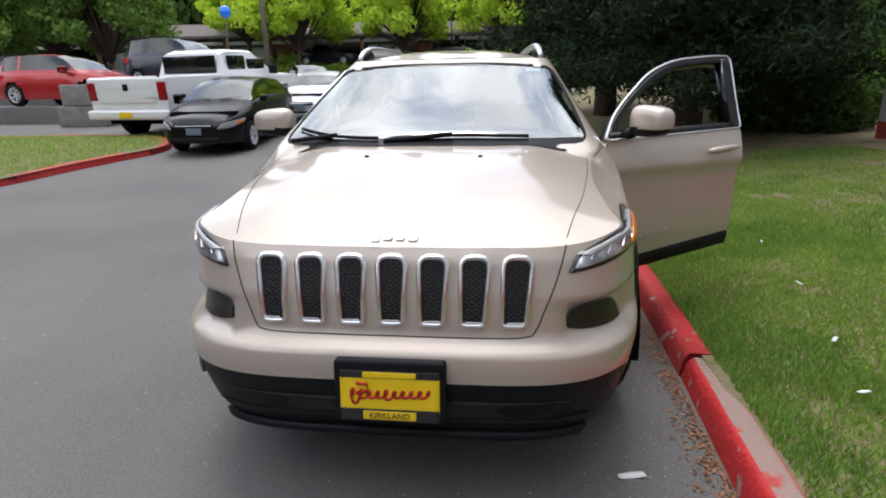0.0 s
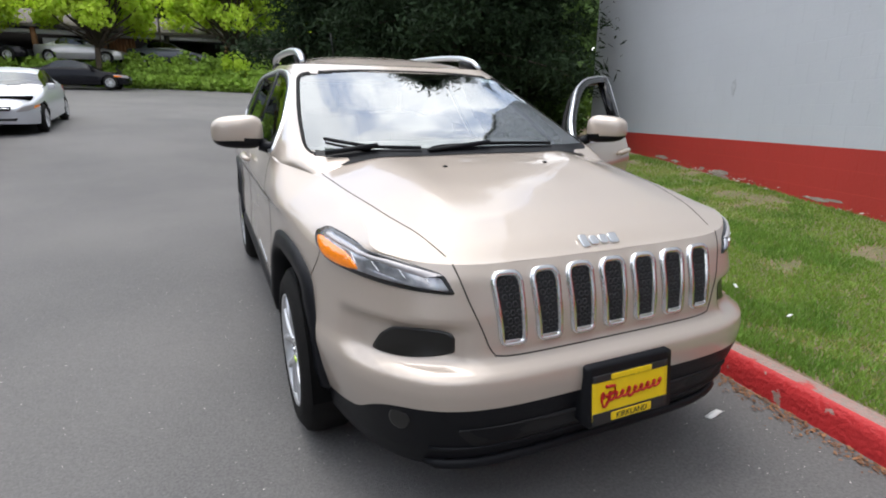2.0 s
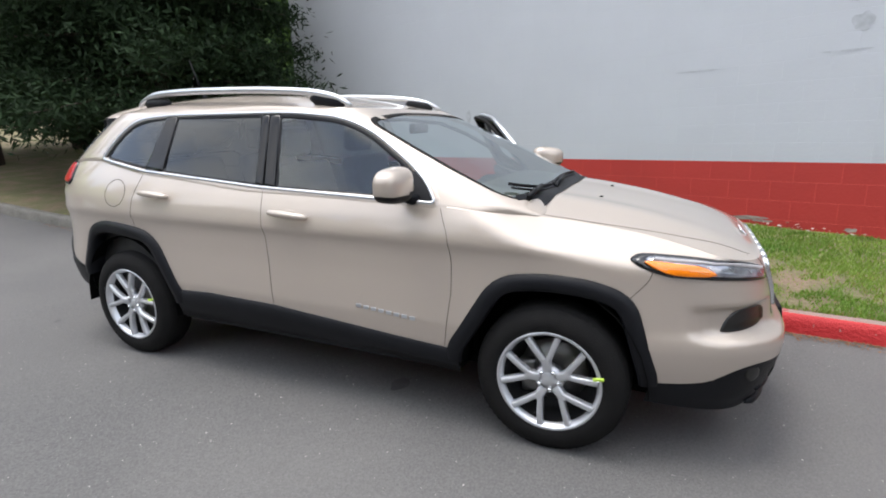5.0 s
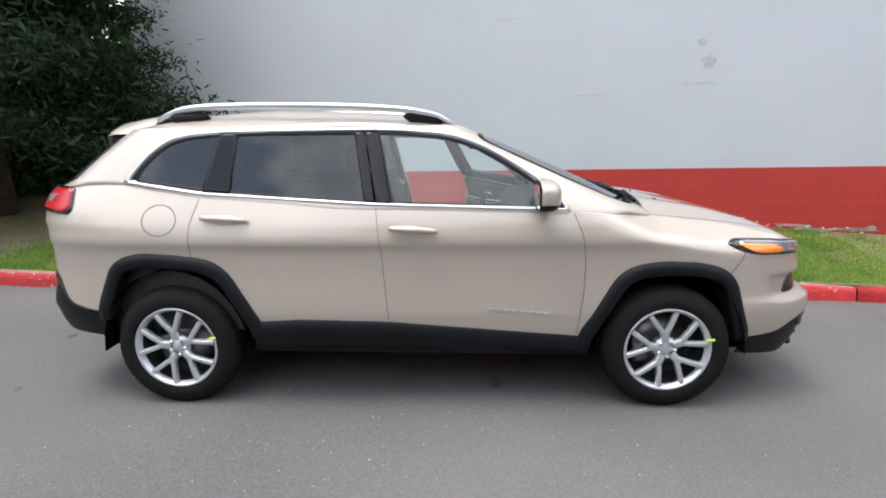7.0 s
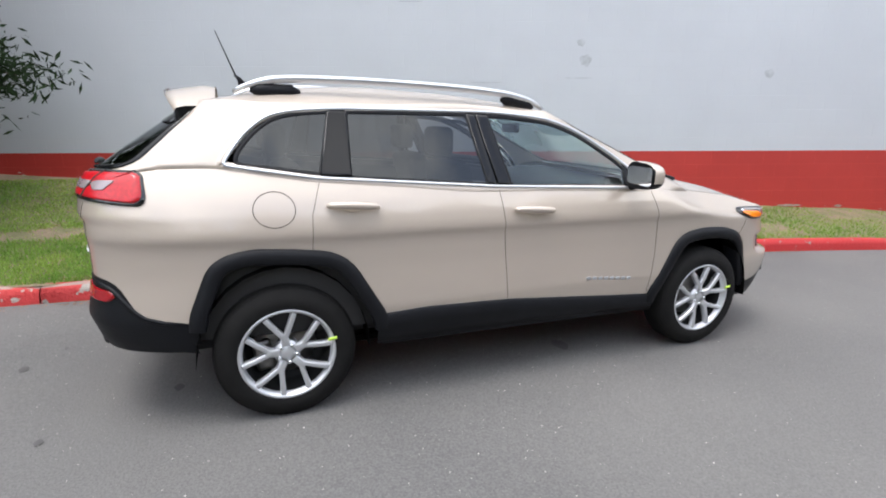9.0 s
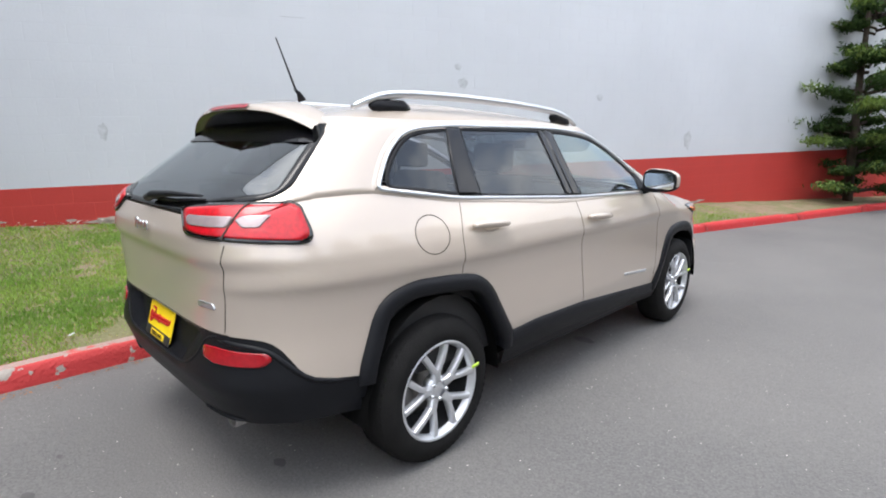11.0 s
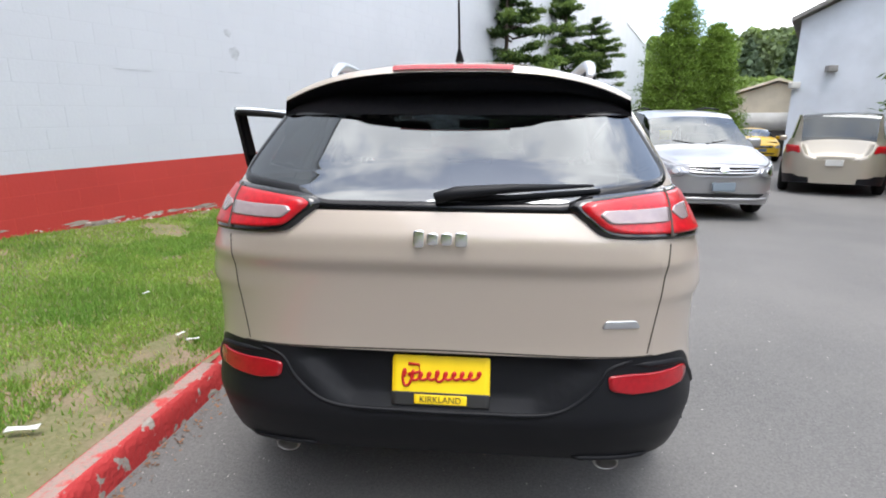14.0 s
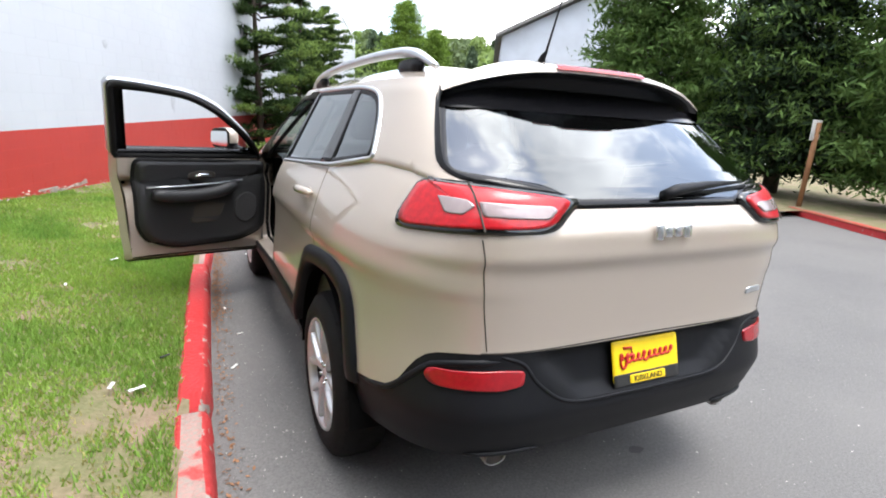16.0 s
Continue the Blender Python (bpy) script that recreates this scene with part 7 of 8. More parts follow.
def seat(x, y, head=True, w=0.25):
    bm = box_bm((x - w, y - 0.25, 0.52), (x + w, y + 0.27, 0.72), 0.06, 3)
    o = part("seat", bm, M["seat"], suv, "dark fabric seat")
    bm = box_bm((x - w + 0.01, -0.07, 0), (x + w - 0.01, 0.07, 0.62), 0.055, 3)
    bmesh.ops.transform(bm, matrix=Matrix.Translation((0, y + 0.27, 0.64)) @ Matrix.Rotation(radians(-16), 4, "X"), verts=bm.verts)
    part("backrest", bm, M["seat"], o)
    bm = box_bm((x - 0.13, y + 0.43, 1.27), (x + 0.13, y + 0.54, 1.44), 0.045, 3)
    part("headrest", bm, M["seat"], o)
    return o


seat(0.37, -0.1)
seat(-0.37, -0.1)
for x in (-0.4, 0.4):
    seat(x, 0.85, w=0.3)
bm = bmesh.new()
rows = []
for x in np.linspace(-0.72, 0.72, 24):
    rows.append([bm.verts.new((x, y, z)) for y, z in ((-1.15, 1.08), (-0.85, 1.1 + 0.03 * math.exp(-((x - 0.37) / 0.2) ** 2)), (-0.62, 1.08 + 0.04 * math.exp(-((x - 0.37) / 0.18) ** 2)), (-0.55, 1.0), (-0.57, 0.85), (-0.66, 0.62))])
for u, v in zip(rows, rows[1:]):
    for k in range(5):
        bm.faces.new((u[k], u[k + 1], v[k + 1], v[k]))
bmesh.ops.recalc_face_normals(bm, faces=bm.faces)
part("dashboard", bm, M["dash"], suv, "dark moulded dashboard")
bm = bmesh.new()
tl = Matrix.Translation((0.37, -0.42, 0.98)) @ Matrix.Rotation(radians(64), 4, "X")
tube([tl @ Vector((0.185 * math.cos(t), 0.185 * math.sin(t), 0)) for t in np.linspace(0, 6.283, 33)], 0.014, 8, bm)
tube([tl @ Vector((-0.18, 0, 0)), tl @ Vector((0, -0.02, -0.02)), tl @ Vector((0.18, 0, 0))], 0.022, 6, bm)
tube([tl @ Vector((0, 0, -0.02)), tl @ Vector((0, -0.18, 0))], 0.02, 6, bm)
tube([tl @ Vector((0, 0, 0)), tl @ Vector((0, 0, -0.25))], [0.06, 0.04], 10, bm)
part("steering_wheel", bm, M["dash"], suv, "black steering wheel")
part("console", box_bm((-0.11, -0.6, 0.4), (0.11, 0.35, 0.78), 0.04, 2), M["dash"], suv)
part("rear_mirror", box_bm((-0.11, -0.32, 1.4), (0.11, -0.29, 1.46), 0.014, 2), M["black_trim"], suv, "inside mirror")
part("headlining", box_bm((-0.52, -0.1, 1.53), (0.52, 1.5, 1.545), 0.005), M["off_white"], suv, "pale headlining")
for s in (-1, 1):
    bm = bmesh.new()
    rows = [[bm.verts.new(on_side(s)(y, z, -0.06)) for z in (0.42, 0.8, belt_z(y) - 0.01)] for y in np.linspace(0.2 if s > 0 else -0.85, 1.75, 24)]
    for u, v in zip(rows, rows[1:]):
        for k in range(2):
            bm.faces.new((u[k], u[k + 1], v[k + 1], v[k]))
    part("inner_trim", bm, M["trim_panel"], suv, "dark cabin side trim")
# driver's door aperture: sill plate, pillar steel and seal
bm = bmesh.new()
loop = [(door_warp(DOOR_A, z), z) for z in np.linspace(1.09, 0.45, 12)] + [(y, clad_z(y)) for y in np.linspace(-0.85, 0.15, 12)] + [(door_warp(DOOR_B, z), z) for z in np.linspace(0.515, 1.125, 12)] + [(0.25, 1.3), (0.285, 1.52)]
rows = [[bm.verts.new(on_side(1)(y, z, o)) for o in (0.0, -0.05, -0.12)] for y, z in loop]
for u, v in zip(rows, rows[1:]):
    for k in range(2):
        bm.faces.new((u[k], u[k + 1], v[k + 1], v[k]))
bmesh.ops.recalc_face_normals(bm, faces=bm.faces)
part("door_aperture", bm, M["paint_beige"], suv, "painted door aperture steel")
bm = bmesh.new()
tube([on_side(1)(y, z, -0.06) for y, z in [(0.286, 1.52), (0.12, 1.52), (-0.187, 1.492), (-0.386, 1.42), (-0.62, 1.278), (-0.735, 1.19), (-0.82, 1.1)]], 0.014, 6, bm)
tube([on_side(1)(y, z, -0.1) for y, z in loop], 0.012, 6, bm)
part("aperture_seal", bm, M["rubber"], suv, "black rubber door seal")

# ---- other vehicles ----
def vehicle(name, label, loc, turn, paint, length, width, height, top, belt, wheels_y, wheel_r, glass_span, category="car",
            lamps=True, plate=None, pillars=(), tilt=0.0, rails=False, skirt=None, tumble=0.21):
    """A car facing -y. top: (y, z) of the upper outline; belt: window-line height; glass_span: y range of side windows."""
    car = thing(name, label, category, loc)
    car.matrix_world = pose(*loc, 0, 0, turn) @ Matrix.Rotation(radians(tilt), 4, "X")
    L, W = length / 2, width / 2
    ty, tz = [p[0] for p in top], [p[1] for p in top]
    ns, nj = 72, 21
    n = 4.6

    def z_top(y):
        return float(sum(np.interp(y + d, ty, tz) for d in (-0.05, 0, 0.05)) / 3)

    verts, faces = [], []
    ys = [-L * math.copysign(abs(math.cos(t)) ** 0.55, math.cos(t)) for t in np.linspace(0, math.pi, ns)]
    for y in ys:
        plan = max(0.0, 1 - min(1, abs(y) / (L * 1.004)) ** n) ** (1 / n)
        zt = z_top(y)
        b = min(belt, zt - 0.03)
        lowz = 0.22 + 0.05 * (abs(y) / L) ** 6
        for j in range(nj):
            if j <= 9:
                f = j / 9
                z = lowz + (b - lowz) * f
                x = W * plan * (0.93 + 0.07 * math.sin(math.pi * min(1, f * 0.75 + 0.12)) - 0.05 * f ** 3)
            elif j <= 15:
                f = (j - 9) / 6
                z = b + (zt - 0.045 - b) * f
                x = W * plan * (0.88 - (tumble * f if zt > belt + 0.15 else 0.04 * f) * min(1, max(0.1, (zt - b) / 0.45)))
            else:
                f = (j - 15) / 5
                edge = 0.88 - (tumble if zt > belt + 0.15 else 0.04) * min(1, max(0.1, (zt - b) / 0.45))
                x = W * plan * edge * (1 - f)
                z = zt - 0.045 * (1 - f) ** 2.6
            verts.append((x, y, z))
    half = len(verts)
    verts += [(-v[0], v[1], v[2]) for v in verts]

    def kind(y, j, zt):
        if j < 2 and skirt:
            return 2
        if 10 <= j < 15 and zt > belt + 0.12 and glass_span[0] < y < glass_span[1] and not any(abs(y - p) < 0.05 for p in pillars):
            return 1
        slope = abs(z_top(y + 0.06) - z_top(y - 0.06)) / 0.12
        if j >= 15 and zt > belt + 0.1 and slope > 0.3:
            return 3
        return 0

    body, low, panes = [], [], {}
    arches = [(wy, wheel_r + 0.055) for wy in wheels_y]
    for i in range(ns - 1):
        ym = 0.5 * (ys[i] + ys[i + 1])
        for j in range(nj - 1):
            q = [i * nj + j, (i + 1) * nj + j, (i + 1) * nj + j + 1, i * nj + j + 1]
            zc = sum(verts[k][2] for k in q) / 4
            if any(math.hypot(ym - wy, zc - wheel_r) < r for wy, r in arches) and j < 9:
                continue
            k = kind(ym, j, z_top(ym))
            mirrored = tuple(v + half for v in q[::-1])
            if k == 1:
                run = 0 if not pillars else sum(ym > p for p in pillars)
                panes.setdefault(("side_window", 1, run), []).append(tuple(q))
                panes.setdefault(("side_window", -1, run), []).append(mirrored)
            elif k == 3:
                panes.setdefault(("windscreen" if ym < 0.3 else "rear_window", 0, 0), []).extend((tuple(q), mirrored))
            else:
                dest = body if k == 0 else low
                dest.append(tuple(q))
                dest.append(mirrored)
    for i in (0, ns - 1):
        for j in range(nj - 1):
            body.append((i * nj + j, i * nj + j + 1, half + i * nj + j + 1, half + i * nj + j))
    glazing = [(key[0], fs, M["car_screen"] if key[0] == "windscreen" else M["glass_dark"], "dark tinted glass" if key[0] != "windscreen" else "sloping windscreen glass") for key, fs in panes.items()]
    for nm, fs, mat, lb in [("body", body, paint, ""), ("skirt", low, skirt or paint, "")] + glazing:
        if fs:
            ob = raw(nm, *compact(verts, fs), mat, car, lb)
            bm = bmesh.new()
            bm.from_mesh(ob.data)
            bmesh.ops.remove_doubles(bm, verts=bm.verts, dist=0.002)
            bmesh.ops.recalc_face_normals(bm, faces=bm.faces)
            bm.to_mesh(ob.data)
            bm.free()
    # solid near-black block added to give the cabin its shade
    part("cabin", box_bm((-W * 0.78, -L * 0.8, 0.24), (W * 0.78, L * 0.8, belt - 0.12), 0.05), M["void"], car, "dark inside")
    for wy in wheels_y:
        for s in (-1, 1):
            wheel("wheel", (s * (W - 0.125), wy, wheel_r), s, random.uniform(0, 60), wheel_r, wheel_r * 0.64, 0.21, car, detail=False)
    if lamps:
        for s in (-1, 1):
            zf = z_top(-L + 0.12)

            def nose_at(a, b, o):
                y = -L * min(1.0, 1.004 * max(0, 1 - min(1, abs(a) / (W * 0.97)) ** n) ** (1 / n))
                return Vector((a, y - o, b))

            def tail_at(a, b, o):
                y = L * min(1.0, 1.004 * max(0, 1 - min(1, abs(a) / (W * 0.97)) ** n) ** (1 / n))
                return Vector((a, y + o, b))

            lz = min(belt - 0.2, zf - 0.1)
            hl = dense([tuple(p) for p in rounded([(s * W * 0.52, lz - 0.07), (s * W * 0.88, lz - 0.05), (s * W * 0.93, lz + 0.09), (s * W * 0.62, lz + 0.03)], 0.03)], 0.04)
            h = part("headlight", patch(hl, nose_at, 0.012, 0.01, 0.03), M["lens_white"], car, "clear headlight")
            am = [tuple(p) for p in rounded([(s * W * 0.84, lz - 0.02), (s * W * 0.92, lz - 0.02), (s * W * 0.92, lz + 0.05), (s * W * 0.86, lz + 0.05)], 0.01)]
            part("turn_lamp", patch(am, nose_at, 0.02, 0.004, 0.02), M["lens_amber"], h, "amber lamp")
            tl = [tuple(p) for p in rounded([(s * W * 0.62, belt - 0.2), (s * W * 0.9, belt - 0.22), (s * W * 0.92, belt - 0.04), (s * W * 0.66, belt - 0.05)], 0.03)]
            part("tail_light", patch(tl, tail_at, 0.014, 0.008, 0.03), M["lens_red"], car, "red tail light")
            bm = box_bm((s * (W - 0.02), -L * 0.36, belt + 0.0), (s * (W + 0.14), -L * 0.36 + 0.12, belt + 0.13), 0.035)
            part("mirror", bm, paint, car)
        gr = [tuple(p) for p in rounded([(-W * 0.42, lz - 0.05), (W * 0.42, lz - 0.05), (W * 0.46, lz + 0.04), (-W * 0.46, lz + 0.04)], 0.03)]
        part("grille", patch(gr, nose_at, 0.012, 0.004, 0.02), M["mesh_black"], car, "dark grille")
        part("grille_bar", ring_on([(x, lz - 0.0) for x in np.linspace(-W * 0.42, W * 0.42, 12)], nose_at, 0.022, 0.012, 0.016, closed=False), M["chrome"], car)
        lo = [tuple(p) for p in rounded([(-W * 0.5, 0.33), (W * 0.5, 0.33), (W * 0.55, 0.39), (-W * 0.55, 0.39)], 0.02)]
        part("intake", patch(lo, nose_at, 0.006, 0.0, 0.02), M["mesh_black"], car, "dark lower intake")
        pl = [(-0.15, 0.44), (0.15, 0.44), (0.15, 0.57), (-0.15, 0.57)]
        part("number_plate", patch(pl, nose_at, 0.03, 0, 0.02), plate or M["plate_grey"], car, "plain number plate")
        part("number_plate", patch([(a, b + 0.2) for a, b in pl], tail_at, 0.03, 0, 0.02), plate or M["off_white"], car, "plain number plate")
        for sgn in (-1, 1):
            bm = bmesh.new()
            yb = next((y for y in np.linspace(-L, 0, 90) if z_top(y) > belt + 0.1), -L * 0.4)
            tube([(sgn * 0.1, yb - 0.12, z_top(yb - 0.12) + 0.02), (sgn * 0.45 + 0.1, yb - 0.02, z_top(yb - 0.02) + 0.03)], 0.008, 5, bm)
            part("wiper", bm, M["black_trim"], car, "black wiper")
    if rails:
        for s in (-1, 1):
            bm = bmesh.new()
            tube([(s * W * 0.62, y, z_top(y) + 0.03) for y in np.linspace(rails[0], rails[1], 9)], 0.018, 7, bm)
            part("roof_rail", bm, M["black_trim"], car, "dark roof rail")
    return car


M["plate_grey"] = material("number_plate_face", (0.17, 0.21, 0.25), 0.5)
M["car_screen"] = glass("car_screen_glass", (0.3, 0.36, 0.38), f0=0.1)
P_BLACK = material("black_paint", (0.005, 0.005, 0.007), 0.25, coat=0.12, spec=0.2)
P_WHITE = car_paint("white_paint", (0.7, 0.71, 0.72), 0.0)
P_PEARL = car_paint("silver_white_paint", (0.5, 0.52, 0.55), 0.2)
P_SILVER = car_paint("silver_paint", (0.33, 0.33, 0.34), 0.6)
P_RED = car_paint("red_paint", (0.35, 0.01, 0.015), 0.2)
P_GREY = car_paint("dark_grey_paint", (0.05, 0.055, 0.065), 0.4)
P_GOLD = car_paint("pale_gold_paint", (0.4, 0.36, 0.3), 0.5)
P_NAVY = car_paint("dark_navy_paint", (0.02, 0.024, 0.038), 0.3)
P_YELLOW = car_paint("yellow_paint", (0.75, 0.45, 0.01), 0.0)
HATCH = [(-2.2, 0.62), (-2.05, 0.74), (-1.2, 0.93), (-0.55, 1.28), (-0.2, 1.41), (0.3, 1.44), (1.2, 1.36), (1.8, 1.05), (2.05, 0.95), (2.2, 0.7)]
COUPE = [(-2.25, 0.6), (-2.1, 0.72), (-1.0, 0.9), (-0.25, 1.3), (0.2, 1.38), (0.7, 1.35), (1.4, 1.0), (2.1, 0.95), (2.25, 0.7)]
TALL = [(-2.35, 0.75), (-2.2, 0.95), (-1.2, 1.1), (-0.6, 1.55), (-0.2, 1.7), (0.6, 1.74), (1.8, 1.68), (2.2, 1.2), (2.35, 0.9)]
UPRIGHT = [(-2.35, 0.75), (-2.2, 0.98), (-1.2, 1.12), (-0.6, 1.56), (-0.2, 1.72), (0.6, 1.77), (2.0, 1.74), (2.3, 1.14), (2.345, 0.95), (2.35, 0.8)]
VAN = [(-2.53, 0.7), (-2.49, 0.84), (-2.3, 0.93), (-1.5, 1.06), (-0.62, 1.6), (-0.25, 1.71), (0.5, 1.77), (2.0, 1.72), (2.35, 1.4), (2.53, 0.8)]
slope = 4.0
vehicle("car", "black hatchback parked facing the driveway", (-5.75, 8.4, ground_z(0, 8.3)), 4, P_BLACK, 4.4, 1.74, 1.44, HATCH, 0.95, (-1.35, 1.25), 0.31, (-0.75, 1.35), pillars=(0.3,), tilt=slope)
vehicle("car", "silver-white two-door coupe parked behind the hatchback", (-5.3, 13.2, ground_z(0, 13.2)), 2, P_PEARL, 4.5, 1.75, 1.38, COUPE, 0.93, (-1.4, 1.35), 0.32, (-0.5, 1.0), pillars=(0.45,), tilt=slope)
vehicle("car", "dark blue-grey sport utility vehicle parked beyond the pickup", (-11.75, 16.4, 1.62), 78, P_NAVY, 4.7, 1.9, 1.85, [(y, z * 1.07) for y, z in TALL], 1.18, (-1.4, 1.35), 0.37, (-0.8, 1.9), pillars=(0.2, 1.1), rails=(-0.3, 1.5))
vehicle("car", "bright red car with a long bonnet parked on the terrace", (-13.7, 13.0, 1.1), 84, P_RED, 4.7, 1.85, 1.5, [(y, z * 0.93) for y, z in TALL], 1.02, (-1.4, 1.35), 0.36, (-0.8, 1.9), pillars=(0.2, 1.1))
vehicle("car", "grey car parked beside the terrace", (-10.7, 20.6, ground_z(0, 20.6)), 35, P_GREY, 4.5, 1.8, 1.5, HATCH, 0.97, (-1.35, 1.25), 0.33, (-0.75, 1.35), pillars=(0.3,))
vehicle("car", "white hatchback parked beyond the coupe", (-8.5, 21.2, ground_z(0, 21.2)), 35, P_WHITE, 4.4, 1.78, 1.48, HATCH, 0.96, (-1.35, 1.25), 0.33, (-0.75, 1.35), pillars=(0.3,))
for y0, y1, z in ((11.7, 14.7, 1.1), (14.7, 18.2, 1.62)):
    tagged(part("terrace", box_bm((-24, y0, -0.2), (-9.3, y1, z), 0.03), M["asphalt"]), "raised asphalt parking terrace beside the lot", "terrace", kind="structure")
vehicle("car", "black saloon parked at the lot's edge", (-22.3, 20.6, ground_z(0, 20.6)), 95, P_BLACK, 4.5, 1.8, 1.4, COUPE, 0.93, (-1.4, 1.35), 0.33, (-0.5, 1.0), pillars=(0.45,))
vehicle("car", "dark saloon by the ivy bank", (-6.4, 28.8, ground_z(0, 28.8)), 88, P_BLACK, 4.4, 1.75, 1.4, COUPE, 0.93, (-1.4, 1.35), 0.32, (-0.5, 1.0), pillars=(0.45,))
for x, lb, pt in ((-11.2, "black car under the carport", P_BLACK), (-6.8, "silver car before the carport", P_SILVER), (-2.4, "grey car under the carport", P_GREY)):
    vehicle("car", lb, (x, 33.2, ground_z(0, 33.2)), 80, pt, 4.4, 1.75, 1.42, COUPE, 0.93, (-1.4, 1.35), 0.32, (-0.5, 1.0), pillars=(0.45,), lamps=False)
van = vehicle("minivan", "silver minivan in the driveway, yellow card behind its windscreen", (-3.78, -7.2, 0.0), 177, P_SILVER, 5.05, 1.95, 1.76, VAN, 1.06, (-1.5, 1.52), 0.335, (-1.15, 2.25), lamps=False, pillars=(-0.2, 0.95), rails=(-0.2, 1.8), tumble=0.12)


def van_nose(a, b, o):
    y = float(np.interp(b, [0.2, 0.35, 0.5, 0.7, 0.84, 0.95], [-2.5, -2.53, -2.545, -2.53, -2.49, -2.34]))
    d = Vector((a * 0.5, -1.0, 0)).normalized()
    return Vector((a, y * max(0.0, 1 - min(1, abs(a) / 0.945) ** 4.6) ** (1 / 4.6), b)) + d * (o + 0.03)


def van_front(car):
    """Lamps, grille, intake, plate, wipers, mirrors and seats of the minivan."""
    for s in (-1, 1):
        ol = dense([tuple(p) for p in rounded([(s * 0.5, 0.73), (s * 0.62, 0.68), (s * 0.86, 0.7), (s * 0.9, 0.82), (s * 0.87, 0.92), (s * 0.74, 0.86), (s * 0.55, 0.8)], 0.03)], 0.03)
        h = part("headlight", patch(ol, van_nose, 0.014, 0.012, 0.03), M["lamp_bowl"], car, "large clear headlight")
        part("lamp_bulb", patch([(s * 0.66 + 0.05 * math.cos(t), 0.76 + 0.045 * math.sin(t)) for t in np.linspace(0, 6.283, 17)[:-1]], van_nose, 0.03, 0.004, 0.006), M["chrome"], h)
        part("turn_lamp", patch([tuple(p) for p in rounded([(s * 0.84, 0.72), (s * 0.895, 0.73), (s * 0.895, 0.8), (s * 0.85, 0.8)], 0.015)], van_nose, 0.026, 0.004, 0.01), M["lens_amber"], h, "amber lamp")
        fog = [(s * 0.73 + 0.06 * math.cos(t), 0.44 + 0.04 * math.sin(t)) for t in np.linspace(0, 6.283, 17)[:-1]]
        part("fog_lamp", patch(fog, van_nose, 0.008, 0.003, 0.01), M["lens_white"], car, "oval fog lamp")
        bm = box_bm((s * 1.0 - 0.1, -0.98, 1.08), (s * 1.0 + 0.12, -0.86, 1.24), 0.045, 3)
        m = part("mirror", bm, P_SILVER, car, "silver door mirror")
        part("mirror_foot", tube([(s * 0.86, -0.9, 1.06), (s * 0.95, -0.92, 1.12)], 0.03, 8), M["black_trim"], m)
        bm = bmesh.new()
        tube([(s * 0.1 - 0.06, -1.5, 1.145), (s * 0.42 - 0.06, -1.42, 1.2)], 0.012, 6, bm)
        part("wiper", bm, M["black_trim"], car, "black wiper")
        st = part("seat", box_bm((s * 0.4 - 0.25, -0.1, 0.9), (s * 0.4 + 0.25, 0.1, 1.3), 0.06, 3), M["seat"], car, "grey seat back")
        part("headrest", box_bm((s * 0.4 - 0.13, -0.06, 1.3), (s * 0.4 + 0.13, 0.06, 1.48), 0.04, 3), M["seat"], st)
    gr = dense([tuple(p) for p in rounded([(-0.44, 0.75), (0.44, 0.75), (0.5, 0.83), (-0.5, 0.83)], 0.03)], 0.06)
    g = part("grille", patch(gr, van_nose, 0.008, 0.002, 0.02), M["mesh_black"], car, "dark grille")
    for z, w in ((0.76, 0.02), (0.8, 0.014), (0.838, 0.022)):
        line = [(x, z - 0.02 * (1 - (x / 0.48) ** 2) * (z < 0.82)) for x in np.linspace(-0.48, 0.48, 18)]
        part("grille_bar", ring_on(line, van_nose, w, 0.014, 0.012, closed=False), M["chrome"], g, "chrome grille bar")
    part("emblem", patch([(0.07 * math.cos(t), 0.79 + 0.045 * math.sin(t)) for t in np.linspace(0, 6.283, 21)[:-1]], van_nose, 0.034, 0.004, 0.01), M["chrome"], g, "round bright emblem")
    lo = dense([tuple(p) for p in rounded([(-0.5, 0.35), (0.5, 0.35), (0.62, 0.43), (-0.62, 0.43)], 0.03)], 0.06)
    part("intake", patch(lo, van_nose, 0.006, 0.0, 0.02), M["mesh_black"], car, "dark lower intake")
    part("bumper_bar", ring_on([(x, 0.345) for x in np.linspace(-0.66, 0.66, 20)], van_nose, 0.05, 0.02, 0.004, closed=False), P_SILVER, car)
    part("number_plate", patch([(-0.16, 0.47), (0.16, 0.47), (0.16, 0.6), (-0.16, 0.6)], van_nose, 0.03, 0, 0.02), M["plate_grey"], car, "plain number plate")
    part("paper_card", box_bm((-0.52, -0.62, 1.2), (-0.3, -0.61, 1.36)), M["plate_yellow"], car, "yellow card behind the windscreen")
    part("dashboard", box_bm((-0.75, -1.45, 0.9), (0.75, -0.7, 1.08), 0.05), M["dash"], car)
    part("shut_line", ring_on([(x, 0.87 - 0.06 * (abs(x) / 0.8) ** 3) for x in np.linspace(-0.8, 0.8, 24)], van_nose, 0.008, 0.001, 0.002, closed=False), M["gap"], car)


